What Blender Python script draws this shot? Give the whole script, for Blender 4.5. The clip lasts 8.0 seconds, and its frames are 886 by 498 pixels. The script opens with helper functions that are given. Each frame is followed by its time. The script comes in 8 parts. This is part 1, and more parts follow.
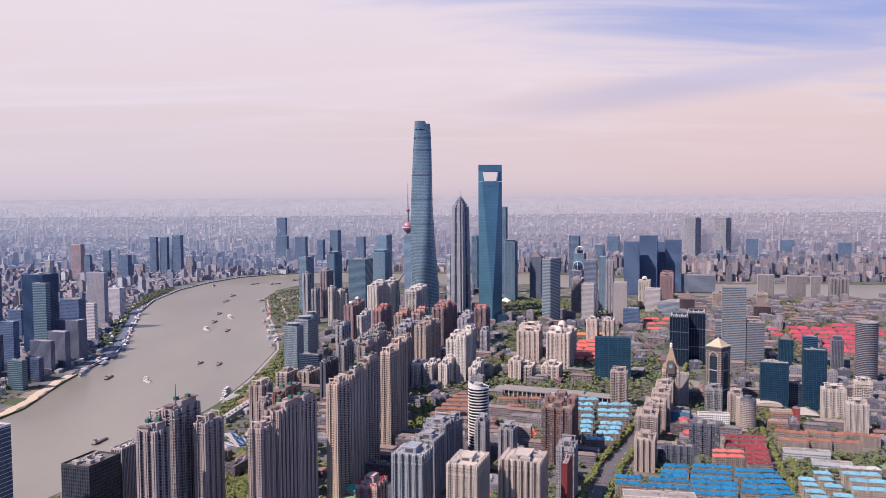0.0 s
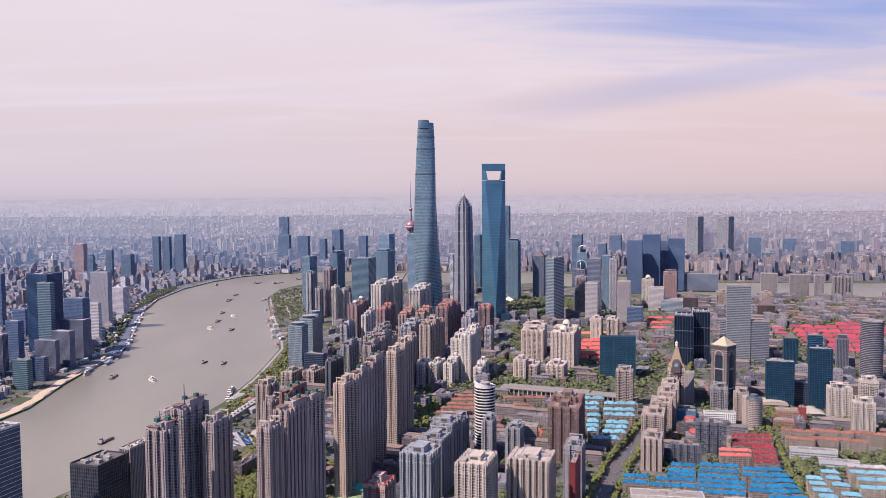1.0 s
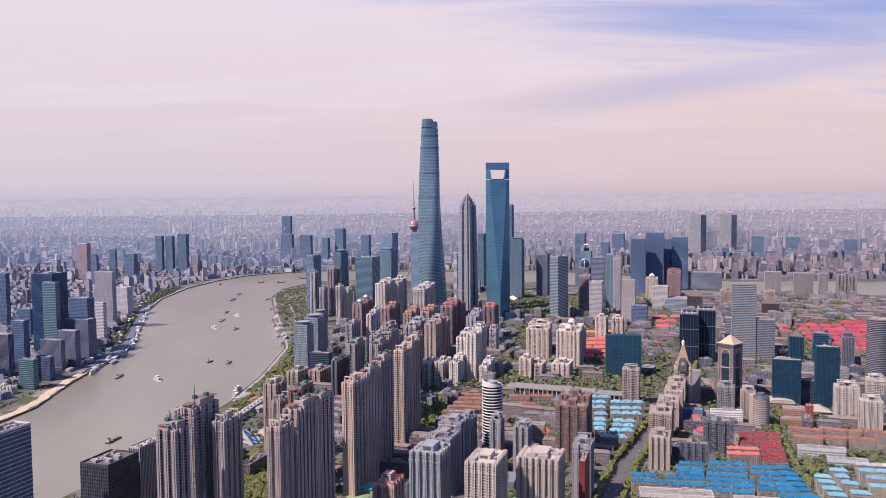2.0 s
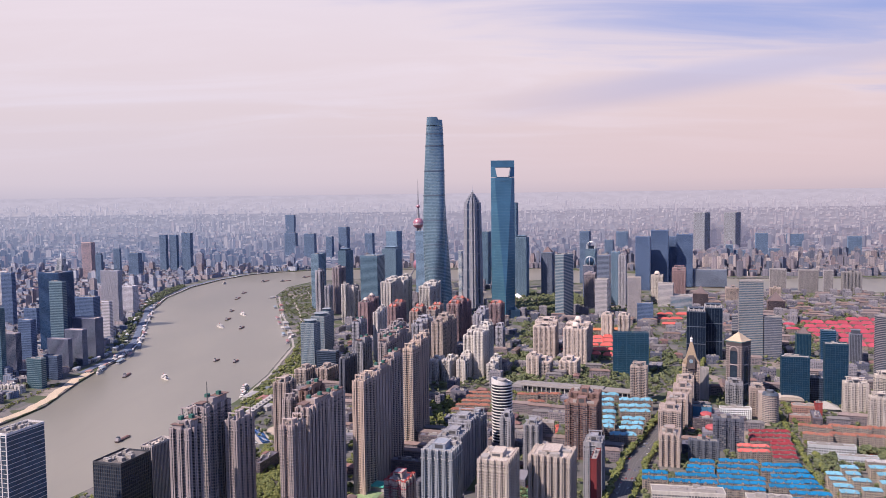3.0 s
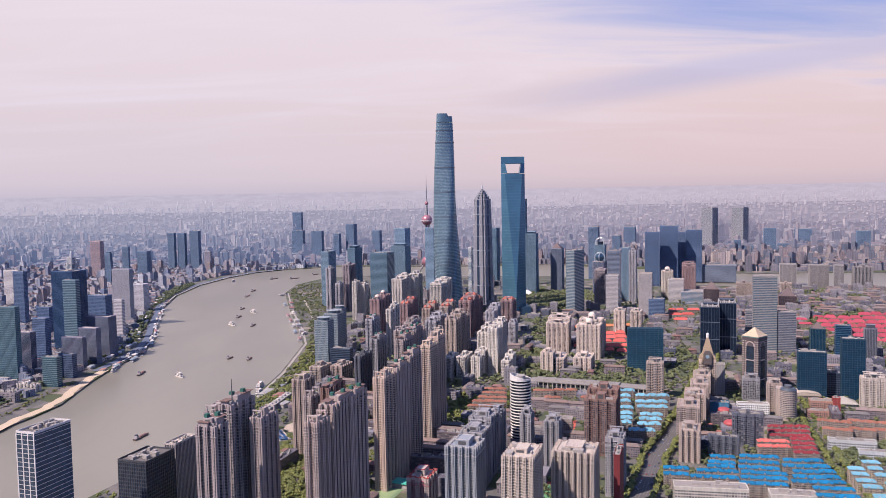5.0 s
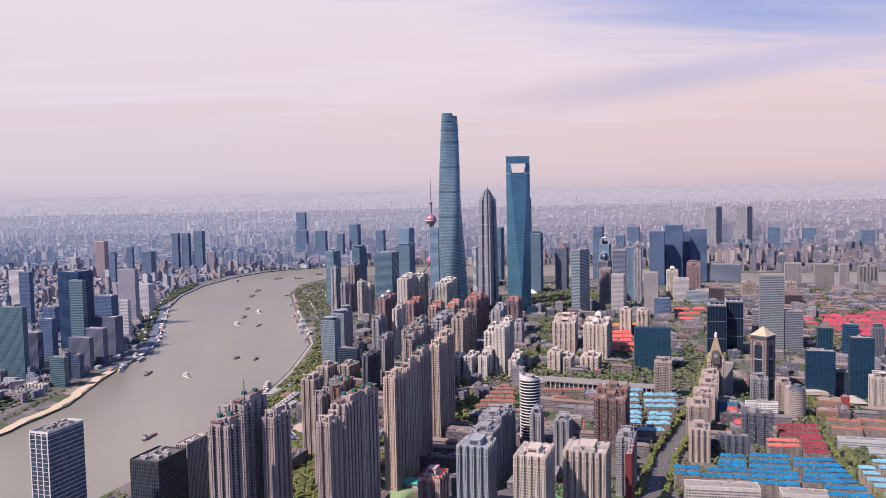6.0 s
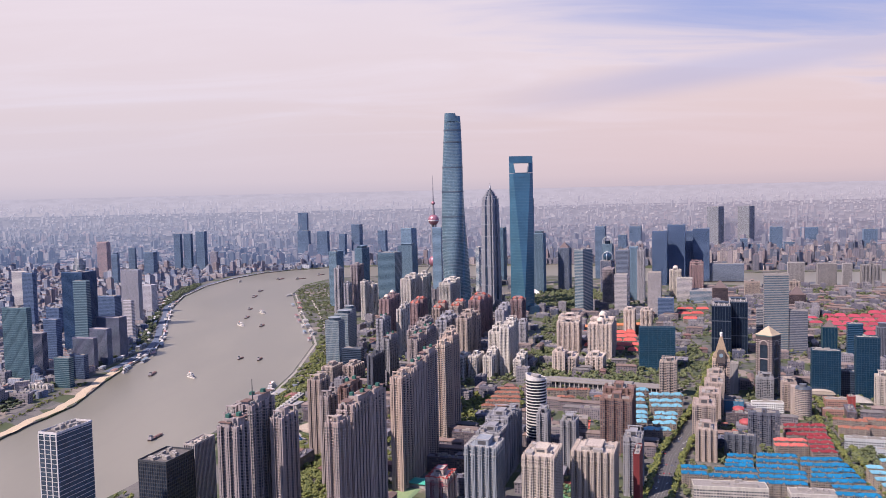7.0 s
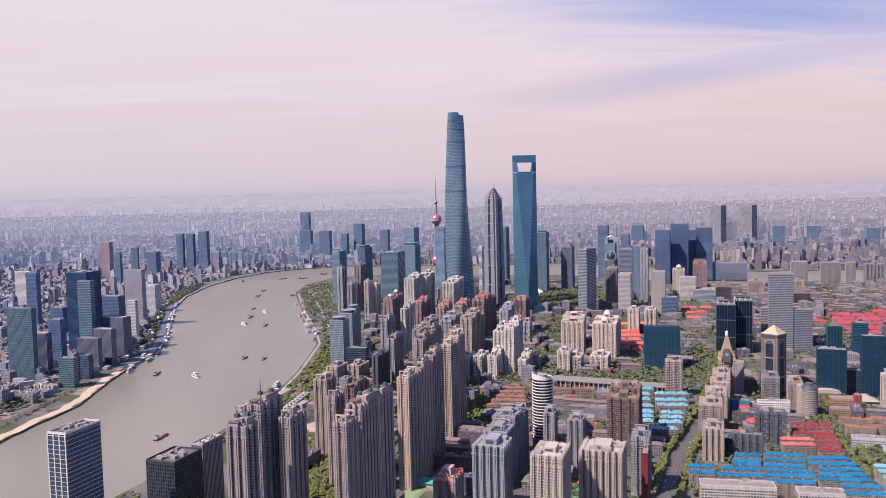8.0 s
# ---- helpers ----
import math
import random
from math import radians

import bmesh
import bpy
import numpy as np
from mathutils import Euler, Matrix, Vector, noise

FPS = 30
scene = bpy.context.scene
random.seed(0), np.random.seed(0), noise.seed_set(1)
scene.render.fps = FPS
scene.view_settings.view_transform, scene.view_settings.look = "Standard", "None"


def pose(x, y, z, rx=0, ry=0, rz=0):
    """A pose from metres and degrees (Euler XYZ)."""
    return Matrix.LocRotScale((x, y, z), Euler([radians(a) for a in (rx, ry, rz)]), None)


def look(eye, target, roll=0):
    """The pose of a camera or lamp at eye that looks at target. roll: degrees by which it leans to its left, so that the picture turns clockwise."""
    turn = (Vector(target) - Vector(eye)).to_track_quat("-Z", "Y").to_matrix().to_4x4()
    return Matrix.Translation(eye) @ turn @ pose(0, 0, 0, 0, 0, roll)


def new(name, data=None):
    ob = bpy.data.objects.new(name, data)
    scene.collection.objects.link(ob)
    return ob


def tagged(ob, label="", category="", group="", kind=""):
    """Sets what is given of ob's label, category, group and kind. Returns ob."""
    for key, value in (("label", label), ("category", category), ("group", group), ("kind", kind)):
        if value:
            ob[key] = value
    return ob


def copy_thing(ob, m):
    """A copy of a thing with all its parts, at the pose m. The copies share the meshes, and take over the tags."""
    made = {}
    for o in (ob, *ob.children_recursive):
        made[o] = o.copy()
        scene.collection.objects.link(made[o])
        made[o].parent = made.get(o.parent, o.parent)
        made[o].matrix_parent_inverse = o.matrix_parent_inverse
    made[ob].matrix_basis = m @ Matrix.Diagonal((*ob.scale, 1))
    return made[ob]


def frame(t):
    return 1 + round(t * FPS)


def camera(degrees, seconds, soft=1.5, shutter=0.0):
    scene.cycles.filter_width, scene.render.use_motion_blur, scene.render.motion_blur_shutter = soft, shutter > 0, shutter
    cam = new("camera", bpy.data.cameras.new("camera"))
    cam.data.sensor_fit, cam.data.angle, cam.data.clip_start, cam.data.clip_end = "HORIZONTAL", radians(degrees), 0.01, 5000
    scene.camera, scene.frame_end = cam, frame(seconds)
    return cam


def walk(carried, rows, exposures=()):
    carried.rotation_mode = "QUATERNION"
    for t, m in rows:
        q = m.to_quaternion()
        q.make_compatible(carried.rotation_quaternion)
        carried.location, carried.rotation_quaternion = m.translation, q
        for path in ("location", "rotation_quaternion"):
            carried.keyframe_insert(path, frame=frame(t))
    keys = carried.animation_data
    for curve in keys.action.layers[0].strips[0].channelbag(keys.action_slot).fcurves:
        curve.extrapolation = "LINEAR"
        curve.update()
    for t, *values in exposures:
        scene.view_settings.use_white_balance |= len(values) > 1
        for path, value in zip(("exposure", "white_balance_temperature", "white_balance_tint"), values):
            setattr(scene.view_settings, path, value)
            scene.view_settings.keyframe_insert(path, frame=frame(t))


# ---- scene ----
cam = camera(58.1, 8.0, soft=0.7)
PATH = [
    (0.0, 0.00, 0.00, 372.41, 86.790, 0.379, -0.116),
    (0.5, -3.42, 0.31, 372.35, 86.755, 0.412, -0.081),
    (1.0, -7.52, 0.60, 372.29, 86.726, 0.450, -0.040),
    (1.5, -11.54, 0.82, 372.22, 86.699, 0.494, -0.005),
    (3.0, -26.48, 1.64, 371.95, 86.527, 0.737, 0.179),
    (3.5, -31.33, 1.93, 371.94, 86.461, 0.822, 0.245),
    (4.0, -36.48, 2.23, 371.93, 86.392, 0.908, 0.313),
    (4.5, -41.22, 2.52, 371.91, 86.334, 0.980, 0.377),
    (6.0, -56.86, 3.26, 371.75, 86.288, 1.160, 0.584),
    (6.5, -60.44, 3.61, 371.73, 86.298, 1.209, 0.599),
    (7.0, -64.33, 4.07, 371.67, 86.296, 1.261, 0.632),
    (7.5, -68.20, 4.47, 371.55, 86.262, 1.311, 0.675),
    (8.0, -71.55, 5.11, 371.50, 86.258, 1.352, 0.705),
]
walk(cam, [(t, pose(x, y, z, a, b, c)) for t, x, y, z, a, b, c in PATH], exposures=[(0.0, 0.41, 6330, 18), (8.0, 0.41, 6330, 18)])

# ---- world, sun ----
SUN_FROM = Vector((-0.80, -0.52, 1.08)).normalized()
world = bpy.data.worlds.new("sky")
scene.world = world
world.use_nodes = True


class Nodes:
    """Short hand for building a node tree."""

    def __init__(self, tree):
        self.tree = tree
        self.tree.nodes.clear()

    def feed(self, n, inputs):
        for key, value in inputs.items():
            if isinstance(value, bpy.types.NodeSocket):
                self.tree.links.new(value, n.inputs[key])
            else:
                n.inputs[key].default_value = value
        return n

    def add(self, kind, inputs=()):
        return self.feed(self.tree.nodes.new(kind), dict(inputs))

    def math(self, op, a, b=0.0):
        n = self.add("ShaderNodeMath", {0: a, 1: b})
        n.operation = op
        return n.outputs[0]

    def mix(self, fac, a, b, blend="MIX"):
        n = self.tree.nodes.new("ShaderNodeMix")
        n.data_type, n.blend_type = "RGBA", blend
        return self.feed(n, {0: fac, 6: a, 7: b}).outputs[2]

    def ramp(self, fac, stops, ease="LINEAR"):
        n = self.add("ShaderNodeValToRGB", {0: fac})
        n.color_ramp.interpolation = ease
        els = n.color_ramp.elements
        while len(els) < len(stops):
            els.new(0.5)
        for e, (p, c) in zip(els, stops):
            e.position, e.color = p, (*c, 1) if len(c) == 3 else c
        return n.outputs[0]

    def smooth(self, v, lo, hi):
        n = self.add("ShaderNodeMapRange", {0: v, 1: lo, 2: hi})
        n.interpolation_type = "SMOOTHSTEP"
        return n.outputs[0]

    def noise(self, vector, scale, detail=3.0, rough=0.5, distort=0.0):
        return self.add("ShaderNodeTexNoise", {"Vector": vector, "Scale": scale, "Detail": detail, "Roughness": rough, "Distortion": distort}).outputs["Fac"]


def build_world():
    g = Nodes(world.node_tree)
    sky = g.add("ShaderNodeTexSky")
    sky.sky_type, sky.sun_disc = "NISHITA", False
    sky.sun_elevation, sky.sun_rotation = math.asin(SUN_FROM.z), math.atan2(SUN_FROM.x, SUN_FROM.y)
    sky.air_density, sky.dust_density, sky.ozone_density = 1.4, 4.0, 2.0
    way = g.add("ShaderNodeTexCoord").outputs["Generated"]
    s = g.add("ShaderNodeSeparateXYZ", {0: way}).outputs
    up = g.math("MAXIMUM", s["Z"], 0.0)
    # a cloud layer seen in perspective
    flat = g.math("ADD", up, 0.10)
    cx, cy = g.math("DIVIDE", s["X"], flat), g.math("DIVIDE", s["Y"], flat)
    layer = g.add("ShaderNodeCombineXYZ", {0: cx, 1: cy, 2: 0.0}).outputs[0]
    turned = g.add("ShaderNodeMapping", {0: layer, "Rotation": (0, 0, 0.28), "Scale": (0.55, 1.5, 1.0)}).outputs[0]
    wisps = g.noise(turned, 1.1, 6.0, 0.55, 0.6)
    broad = g.noise(layer, 0.35, 3.0, 0.5)
    # clear gaps in the cloud, most of them high on the right-hand side
    az = g.math("ARCTAN2", s["X"], s["Y"])
    tilt = g.math("SUBTRACT", up, g.math("MULTIPLY", az, -0.16))
    gap = g.smooth(g.math("ADD", tilt, g.math("MULTIPLY", g.math("SUBTRACT", wisps, 0.5), 0.22)), 0.198, 0.295)
    streak = g.math("SUBTRACT", up, g.math("ADD", g.math("MULTIPLY", az, 0.105), 0.108))
    streak = g.math("ABSOLUTE", g.math("ADD", streak, g.math("MULTIPLY", g.math("SUBTRACT", broad, 0.5), 0.03)))
    band = g.math("SUBTRACT", 1.0, g.smooth(streak, 0.004, 0.030))
    band = g.math("MULTIPLY", band, g.smooth(az, -0.02, 0.30))
    clear = g.math("MULTIPLY", g.math("MAXIMUM", gap, g.math("MULTIPLY", band, 0.42)), 0.9)
    veil = g.ramp(up, [(0.0, (0.50, 0.455, 0.50)), (0.012, (0.575, 0.51, 0.54)), (0.024, (0.64, 0.555, 0.565)), (0.045, (0.675, 0.58, 0.58)), (0.10, (0.70, 0.60, 0.59)), (0.25, (0.715, 0.65, 0.685)), (0.40, (0.26, 0.30, 0.46)), (0.75, (0.11, 0.155, 0.33))])
    streaky = g.math("MULTIPLY", g.smooth(wisps, 0.40, 0.72), g.math("MULTIPLY", g.smooth(up, 0.02, 0.14), g.math("SUBTRACT", 1.0, g.smooth(up, 0.26, 0.42))))
    veil = g.mix(g.math("MULTIPLY", streaky, 0.85), veil, (0.745, 0.675, 0.70, 1))
    blue = g.mix(1.0, g.mix(1.0, sky.outputs[0], (0.04, 0.04, 0.04, 1), "MULTIPLY"), (0.17, 0.22, 0.47, 1), "ADD")
    blue = g.mix(g.smooth(up, 0.30, 0.7), blue, (0.11, 0.16, 0.34, 1))
    # the haze is bluer over the river and warmer away from it
    low = g.math("SUBTRACT", 1.0, g.smooth(up, 0.05, 0.22))
    colour_of_haze = g.mix(g.smooth(az, -0.45, 0.5), (0.93, 0.965, 1.01, 1), (0.975, 0.91, 0.895, 1))
    veil = g.mix(low, veil, g.mix(1.0, veil, colour_of_haze, "MULTIPLY"))
    # beside and behind the camera the cloud thins out to clear sky
    colour = g.mix(clear, veil, blue)
    colour = g.mix(g.math("MULTIPLY", g.smooth(g.math("MULTIPLY", s["Y"], -1.0), -0.80, 0.05), 0.88), colour, (0.215, 0.31, 0.62, 1))
    bg = g.add("ShaderNodeBackground", {"Color": colour, "Strength": 0.84})
    out = g.add("ShaderNodeOutputWorld", {"Surface": bg.outputs[0]})


build_world()
sun = new("sun", bpy.data.lights.new("sun", "SUN"))
sun.data.energy, sun.data.angle, sun.data.color = 5.5, radians(0.7), (1.0, 0.86, 0.73)
sun.matrix_world = look(SUN_FROM * 900, (0, 0, 0))

# ---- materials ----


def material(name):
    m = bpy.data.materials.new(name)
    m.use_nodes = True
    return m, Nodes(m.node_tree)


def finish(g, colour, rough, metal=0.0, bump=None, bump_size=0.3, spec=0.5, glow=None, glow_power=0.0):
    ins = {"Base Color": colour, "Roughness": rough, "Metallic": metal, "Specular IOR Level": spec}
    if bump is not None:
        ins["Normal"] = g.add("ShaderNodeBump", {"Height": bump, "Distance": bump_size, "Strength": 0.6}).outputs[0]
    if glow is not None:
        ins["Emission Color"], ins["Emission Strength"] = glow, glow_power
    b = g.add("ShaderNodeBsdfPrincipled", ins)
    g.add("ShaderNodeOutputMaterial", {"Surface": b.outputs[0]})


def rgb(c):
    return (*c, 1.0)


WALLS = {}


def wall_paint(c, rough=0.8):
    """Painted or tiled facade: streaks that run down, blotches, fine grain, a little change from house to house."""
    key = ("wall", c, rough)
    if key not in WALLS:
        m, g = material("facade")
        p = g.add("ShaderNodeTexCoord").outputs["Object"]
        info = g.add("ShaderNodeObjectInfo").outputs["Random"]
        long = g.add("ShaderNodeMapping", {0: p, "Scale": (0.5, 0.5, 0.03)}).outputs[0]
        streaks = g.noise(long, 1.0, 4.0, 0.6)
        grain = g.noise(p, 0.9, 3.0, 0.6)
        dark, light = tuple(v * 0.80 for v in c), tuple(min(v * 1.13, 0.9) for v in c)
        col = g.mix(g.smooth(streaks, 0.32, 0.68), rgb(dark), rgb(light))
        col = g.mix(g.math("MULTIPLY", g.smooth(grain, 0.35, 0.75), 0.22), col, rgb(tuple(v * 0.6 for v in c)))
        shift = g.add("ShaderNodeHueSaturation", {"Hue": g.math("ADD", 0.488, g.math("MULTIPLY", info, 0.024)),
                                                  "Value": g.math("ADD", 0.9, g.math("MULTIPLY", info, 0.2)), "Color": col}).outputs[0]
        finish(g, shift, rough, bump=grain, bump_size=0.05)
        WALLS[key] = m
    return WALLS[key]


def curtain_glass(c, rough=0.14, metal=0.25, vary=1.0):
    """Coated facade glass: panes differ a little in tint and tilt."""
    key = ("glass", c, rough, metal, vary)
    if key not in WALLS:
        m, g = material("curtain_glass")
        p = g.add("ShaderNodeTexCoord").outputs["Object"]
        cells = g.add("ShaderNodeTexVoronoi", {"Vector": g.add("ShaderNodeMapping", {0: p, "Scale": (0.25, 0.25, 0.26)}).outputs[0], "Scale": 1.0, "Randomness": 0.35}).outputs["Color"]
        tone = g.add("ShaderNodeSeparateColor", {0: cells}).outputs[0]
        # broad darker blotches, painted in as mottled reflections
        big = g.noise(p, 0.02, 2.0, 0.5)
        col = g.mix(tone, rgb(tuple(v * (1 - 0.2 * vary) for v in c)), rgb(tuple(min(1, v * (1 + 0.2 * vary)) for v in c)))
        col = g.mix(g.math("MULTIPLY", g.smooth(big, 0.35, 0.7), 0.4), col, rgb(tuple(v * 0.55 for v in c)))
        finish(g, col, g.math("ADD", rough, g.math("MULTIPLY", tone, 0.08)), metal)
        WALLS[key] = m
    return WALLS[key]


def roof_paint(c, rough=0.6, rib=True):
    """Sheet or tile roof: ribs down the slope, faded and dirty patches."""
    key = ("roof", c, rough)
    if key not in WALLS:
        m, g = material("roofing")
        p = g.add("ShaderNodeTexCoord").outputs["Object"]
        info = g.add("ShaderNodeObjectInfo").outputs["Random"]
        ribs = g.add("ShaderNodeTexWave", {"Vector": p, "Scale": 1.2, "Distortion": 0.6}).outputs["Fac"]
        worn = g.noise(p, 0.22, 5.0, 0.65)
        col = g.mix(g.smooth(worn, 0.36, 0.72), rgb(c), rgb(tuple(v * 0.72 + 0.008 for v in c)))
        col = g.mix(g.math("MULTIPLY", ribs, 0.18), col, rgb(tuple(v * 0.6 for v in c)))
        col = g.add("ShaderNodeHueSaturation", {"Value": g.math("ADD", 0.85, g.math("MULTIPLY", info, 0.3)), "Color": col}).outputs[0]
        finish(g, col, rough, bump=ribs, bump_size=0.05, spec=0.25)
        WALLS[key] = m
    return WALLS[key]


def plain(c, rough=0.6, metal=0.0):
    key = ("plain", c, rough, metal)
    if key not in WALLS:
        m, g = material("surface")
        p = g.add("ShaderNodeTexCoord").outputs["Object"]
        n = g.noise(p, 0.5, 4.0, 0.6)
        col = g.mix(g.smooth(n, 0.3, 0.75), rgb(tuple(v * 0.82 for v in c)), rgb(tuple(min(1, v * 1.12) for v in c)))
        finish(g, col, rough, metal, bump=n, bump_size=0.03)
        WALLS[key] = m
    return WALLS[key]


def window_glass():
    m, g = material("window_glass")
    r = g.add("ShaderNodeNewGeometry").outputs["Random Per Island"]
    col = g.ramp(r, [(0.0, (0.025, 0.03, 0.042)), (0.45, (0.05, 0.06, 0.08)), (0.75, (0.09, 0.10, 0.125)), (1.0, (0.24, 0.225, 0.215))])
    finish(g, col, 0.18)
    return m


def haze_glow(g, glow, amount=1.0):
    """Haze put in as the far country's glow: bluer west, warmer east."""
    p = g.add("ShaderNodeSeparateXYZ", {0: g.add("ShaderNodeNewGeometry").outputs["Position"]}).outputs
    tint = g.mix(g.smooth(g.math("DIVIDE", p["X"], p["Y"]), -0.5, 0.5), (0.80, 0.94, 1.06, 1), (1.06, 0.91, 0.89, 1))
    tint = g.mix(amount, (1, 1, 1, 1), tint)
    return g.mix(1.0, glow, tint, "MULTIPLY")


def city_paint(name, stops, glow=None, power=0.0, contrast=0.62):
    """Many small buildings in one mesh: each has its own paint, roof, and bands, columns or a grid of windows."""
    m, g = material(name)
    geo = g.add("ShaderNodeNewGeometry").outputs
    r = geo["Random Per Island"]
    p = g.add("ShaderNodeSeparateXYZ", {0: geo["Position"]}).outputs
    n = g.add("ShaderNodeSeparateXYZ", {0: geo["True Normal"]}).outputs

    def hashed(k):
        return g.math("FRACT", g.math("MULTIPLY", r, k))

    def slot(v, size, lo, hi):
        f = g.math("FRACT", g.math("DIVIDE", v, size))
        return g.math("MULTIPLY", g.math("GREATER_THAN", f, lo), g.math("LESS_THAN", f, hi))
    along_wall = g.math("SUBTRACT", g.math("MULTIPLY", p["X"], n["Y"]), g.math("MULTIPLY", p["Y"], n["X"]))
    bays = slot(along_wall, g.math("ADD", 3.2, g.math("MULTIPLY", hashed(17.3), 2.4)), 0.22, 0.74)
    floors = slot(p["Z"], g.math("ADD", 3.0, g.math("MULTIPLY", hashed(29.1), 1.0)), 0.34, 0.80)
    kind = hashed(53.7)
    floors = g.math("MAXIMUM", floors, g.math("LESS_THAN", kind, 0.22))
    bays = g.math("MAXIMUM", bays, g.math("GREATER_THAN", kind, 0.66))
    upright = g.math("LESS_THAN", g.math("ABSOLUTE", n["Z"]), 0.5)
    panes = g.math("MULTIPLY", g.math("MULTIPLY", floors, bays), upright)
    # upright stripes on flat walls, darkened as the shade of recesses
    recess_shade = g.math("MULTIPLY", slot(along_wall, g.math("ADD", 8.0, g.math("MULTIPLY", hashed(71.9), 6.0)), 0.0, 0.28), upright)
    col = g.ramp(r, stops, "CONSTANT")
    roof = g.ramp(hashed(91.3), [(0.0, (0.20, 0.185, 0.18)), (0.3, (0.33, 0.30, 0.28)), (0.5, (0.13, 0.125, 0.13)), (0.64, (0.26, 0.115, 0.085)), (0.80, (0.46, 0.43, 0.41)), (0.90, (0.16, 0.20, 0.25))], "CONSTANT")
    fine = g.noise(geo["Position"], 0.35, 3.0, 0.7)
    roof = g.mix(g.math("MULTIPLY", g.smooth(fine, 0.45, 0.65), 0.5), roof, rgb((0.10, 0.095, 0.10)))
    col = g.mix(g.math("MULTIPLY", recess_shade, 0.45), col, g.mix(1.0, col, rgb((0.45, 0.45, 0.5)), "MULTIPLY"))
    col = g.mix(g.math("MULTIPLY", panes, contrast), col, rgb((0.035, 0.045, 0.065)))
    col = g.mix(upright, roof, col)
    # haze on far quarters: an added glow, tinted west to east
    finish(g, col, 0.75, glow=glow if glow is None else haze_glow(g, glow, 1.0 - 0.75 * (power - 0.62) / 0.38), glow_power=power * 0.82)
    return m


def leaf_paint(a, b):
    m, g = material("leaves")
    r = g.add("ShaderNodeNewGeometry").outputs["Random Per Island"]
    p = g.add("ShaderNodeTexCoord").outputs["Object"]
    n = g.noise(p, 0.9, 4.0, 0.7)
    col = g.mix(r, rgb(a), rgb(b))
    col = g.mix(g.math("MULTIPLY", g.smooth(n, 0.4, 0.7), 0.5), col, rgb(tuple(v * 0.45 for v in a)))
    finish(g, col, 0.7, bump=n, bump_size=0.5)
    return m


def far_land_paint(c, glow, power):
    """Far country whose haze is painted in as a glow."""
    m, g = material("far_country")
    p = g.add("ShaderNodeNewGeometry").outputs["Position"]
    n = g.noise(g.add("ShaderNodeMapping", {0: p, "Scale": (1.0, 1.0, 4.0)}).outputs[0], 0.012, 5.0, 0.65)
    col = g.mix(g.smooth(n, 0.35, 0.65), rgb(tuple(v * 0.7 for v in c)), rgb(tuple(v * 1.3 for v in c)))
    finish(g, col, 1.0, spec=0.0, glow=haze_glow(g, rgb(glow), 1.0 - 0.75 * (power - 0.62) / 0.38), glow_power=power * 0.82)
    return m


def land_paint():
    """City ground: paving, yards, planting and bare plots between the houses."""
    m, g = material("city_ground")
    p = g.add("ShaderNodeNewGeometry").outputs["Position"]
    plots = g.add("ShaderNodeTexVoronoi", {"Vector": p, "Scale": 0.018}).outputs["Color"]
    tone = g.add("ShaderNodeSeparateColor", {0: plots}).outputs[0]
    col = g.ramp(tone, [(0.0, (0.10, 0.097, 0.098)), (0.3, (0.14, 0.128, 0.124)), (0.5, (0.055, 0.07, 0.03)), (0.72, (0.115, 0.11, 0.108)), (0.92, (0.23, 0.19, 0.17))], "CONSTANT")
    n, fine = g.noise(p, 0.02, 5.0, 0.6), g.noise(p, 0.18, 5.0, 0.7)
    col = g.mix(g.math("MULTIPLY", g.smooth(n, 0.50, 0.60), 0.8), col, rgb((0.05, 0.07, 0.025)))
    col = g.mix(g.math("MULTIPLY", g.smooth(fine, 0.45, 0.7), 0.55), col, rgb((0.055, 0.06, 0.05)))
    finish(g, col, 0.9, bump=fine, bump_size=0.4)
    return m


def water_paint():
    m, g = material("river_water")
    p = g.add("ShaderNodeNewGeometry").outputs["Position"]
    slow = g.noise(g.add("ShaderNodeMapping", {0: p, "Scale": (1.0, 0.35, 1.0)}).outputs[0], 0.004, 4.0, 0.55)
    ripple = g.noise(p, 0.09, 5.0, 0.65)
    drift = g.noise(g.add("ShaderNodeMapping", {0: p, "Rotation": (0, 0, 0.25), "Scale": (1.0, 0.16, 1.0)}).outputs[0], 0.022, 5.0, 0.6, 1.2)
    col = g.mix(g.smooth(slow, 0.35, 0.68), rgb((0.172, 0.160, 0.127)), rgb((0.228, 0.210, 0.169)))
    col = g.mix(g.math("MULTIPLY", g.smooth(ripple, 0.4, 0.7), 0.12), col, rgb((0.24, 0.21, 0.17)))
    col = g.mix(g.math("MULTIPLY", g.smooth(drift, 0.5, 0.72), 0.22), col, rgb((0.19, 0.172, 0.14)))
    finish(g, col, g.math("ADD", 0.25, g.math("MULTIPLY", slow, 0.16)))
    return m


TAN = (0.455, 0.36, 0.305)
MAUVE = (0.30, 0.258, 0.26)
CREAM = (0.35, 0.288, 0.26)
WHITE = (0.455, 0.41, 0.375)
BROWN = (0.20, 0.125, 0.11)
GREY = (0.25, 0.25, 0.275)
SLATE = (0.10, 0.11, 0.145)
TEAL = (0.012, 0.048, 0.098)
BLUE = (0.045, 0.095, 0.165)
DEEP = (0.02, 0.035, 0.065)
STEEL = (0.14, 0.215, 0.30)
NAVY = (0.045, 0.07, 0.125)
# dark blue glass farther off, haze painted into the colour
HAZED_NAVY = (0.065, 0.103, 0.185)
LAGOON = (0.035, 0.115, 0.20)
INK = (0.022, 0.038, 0.075)
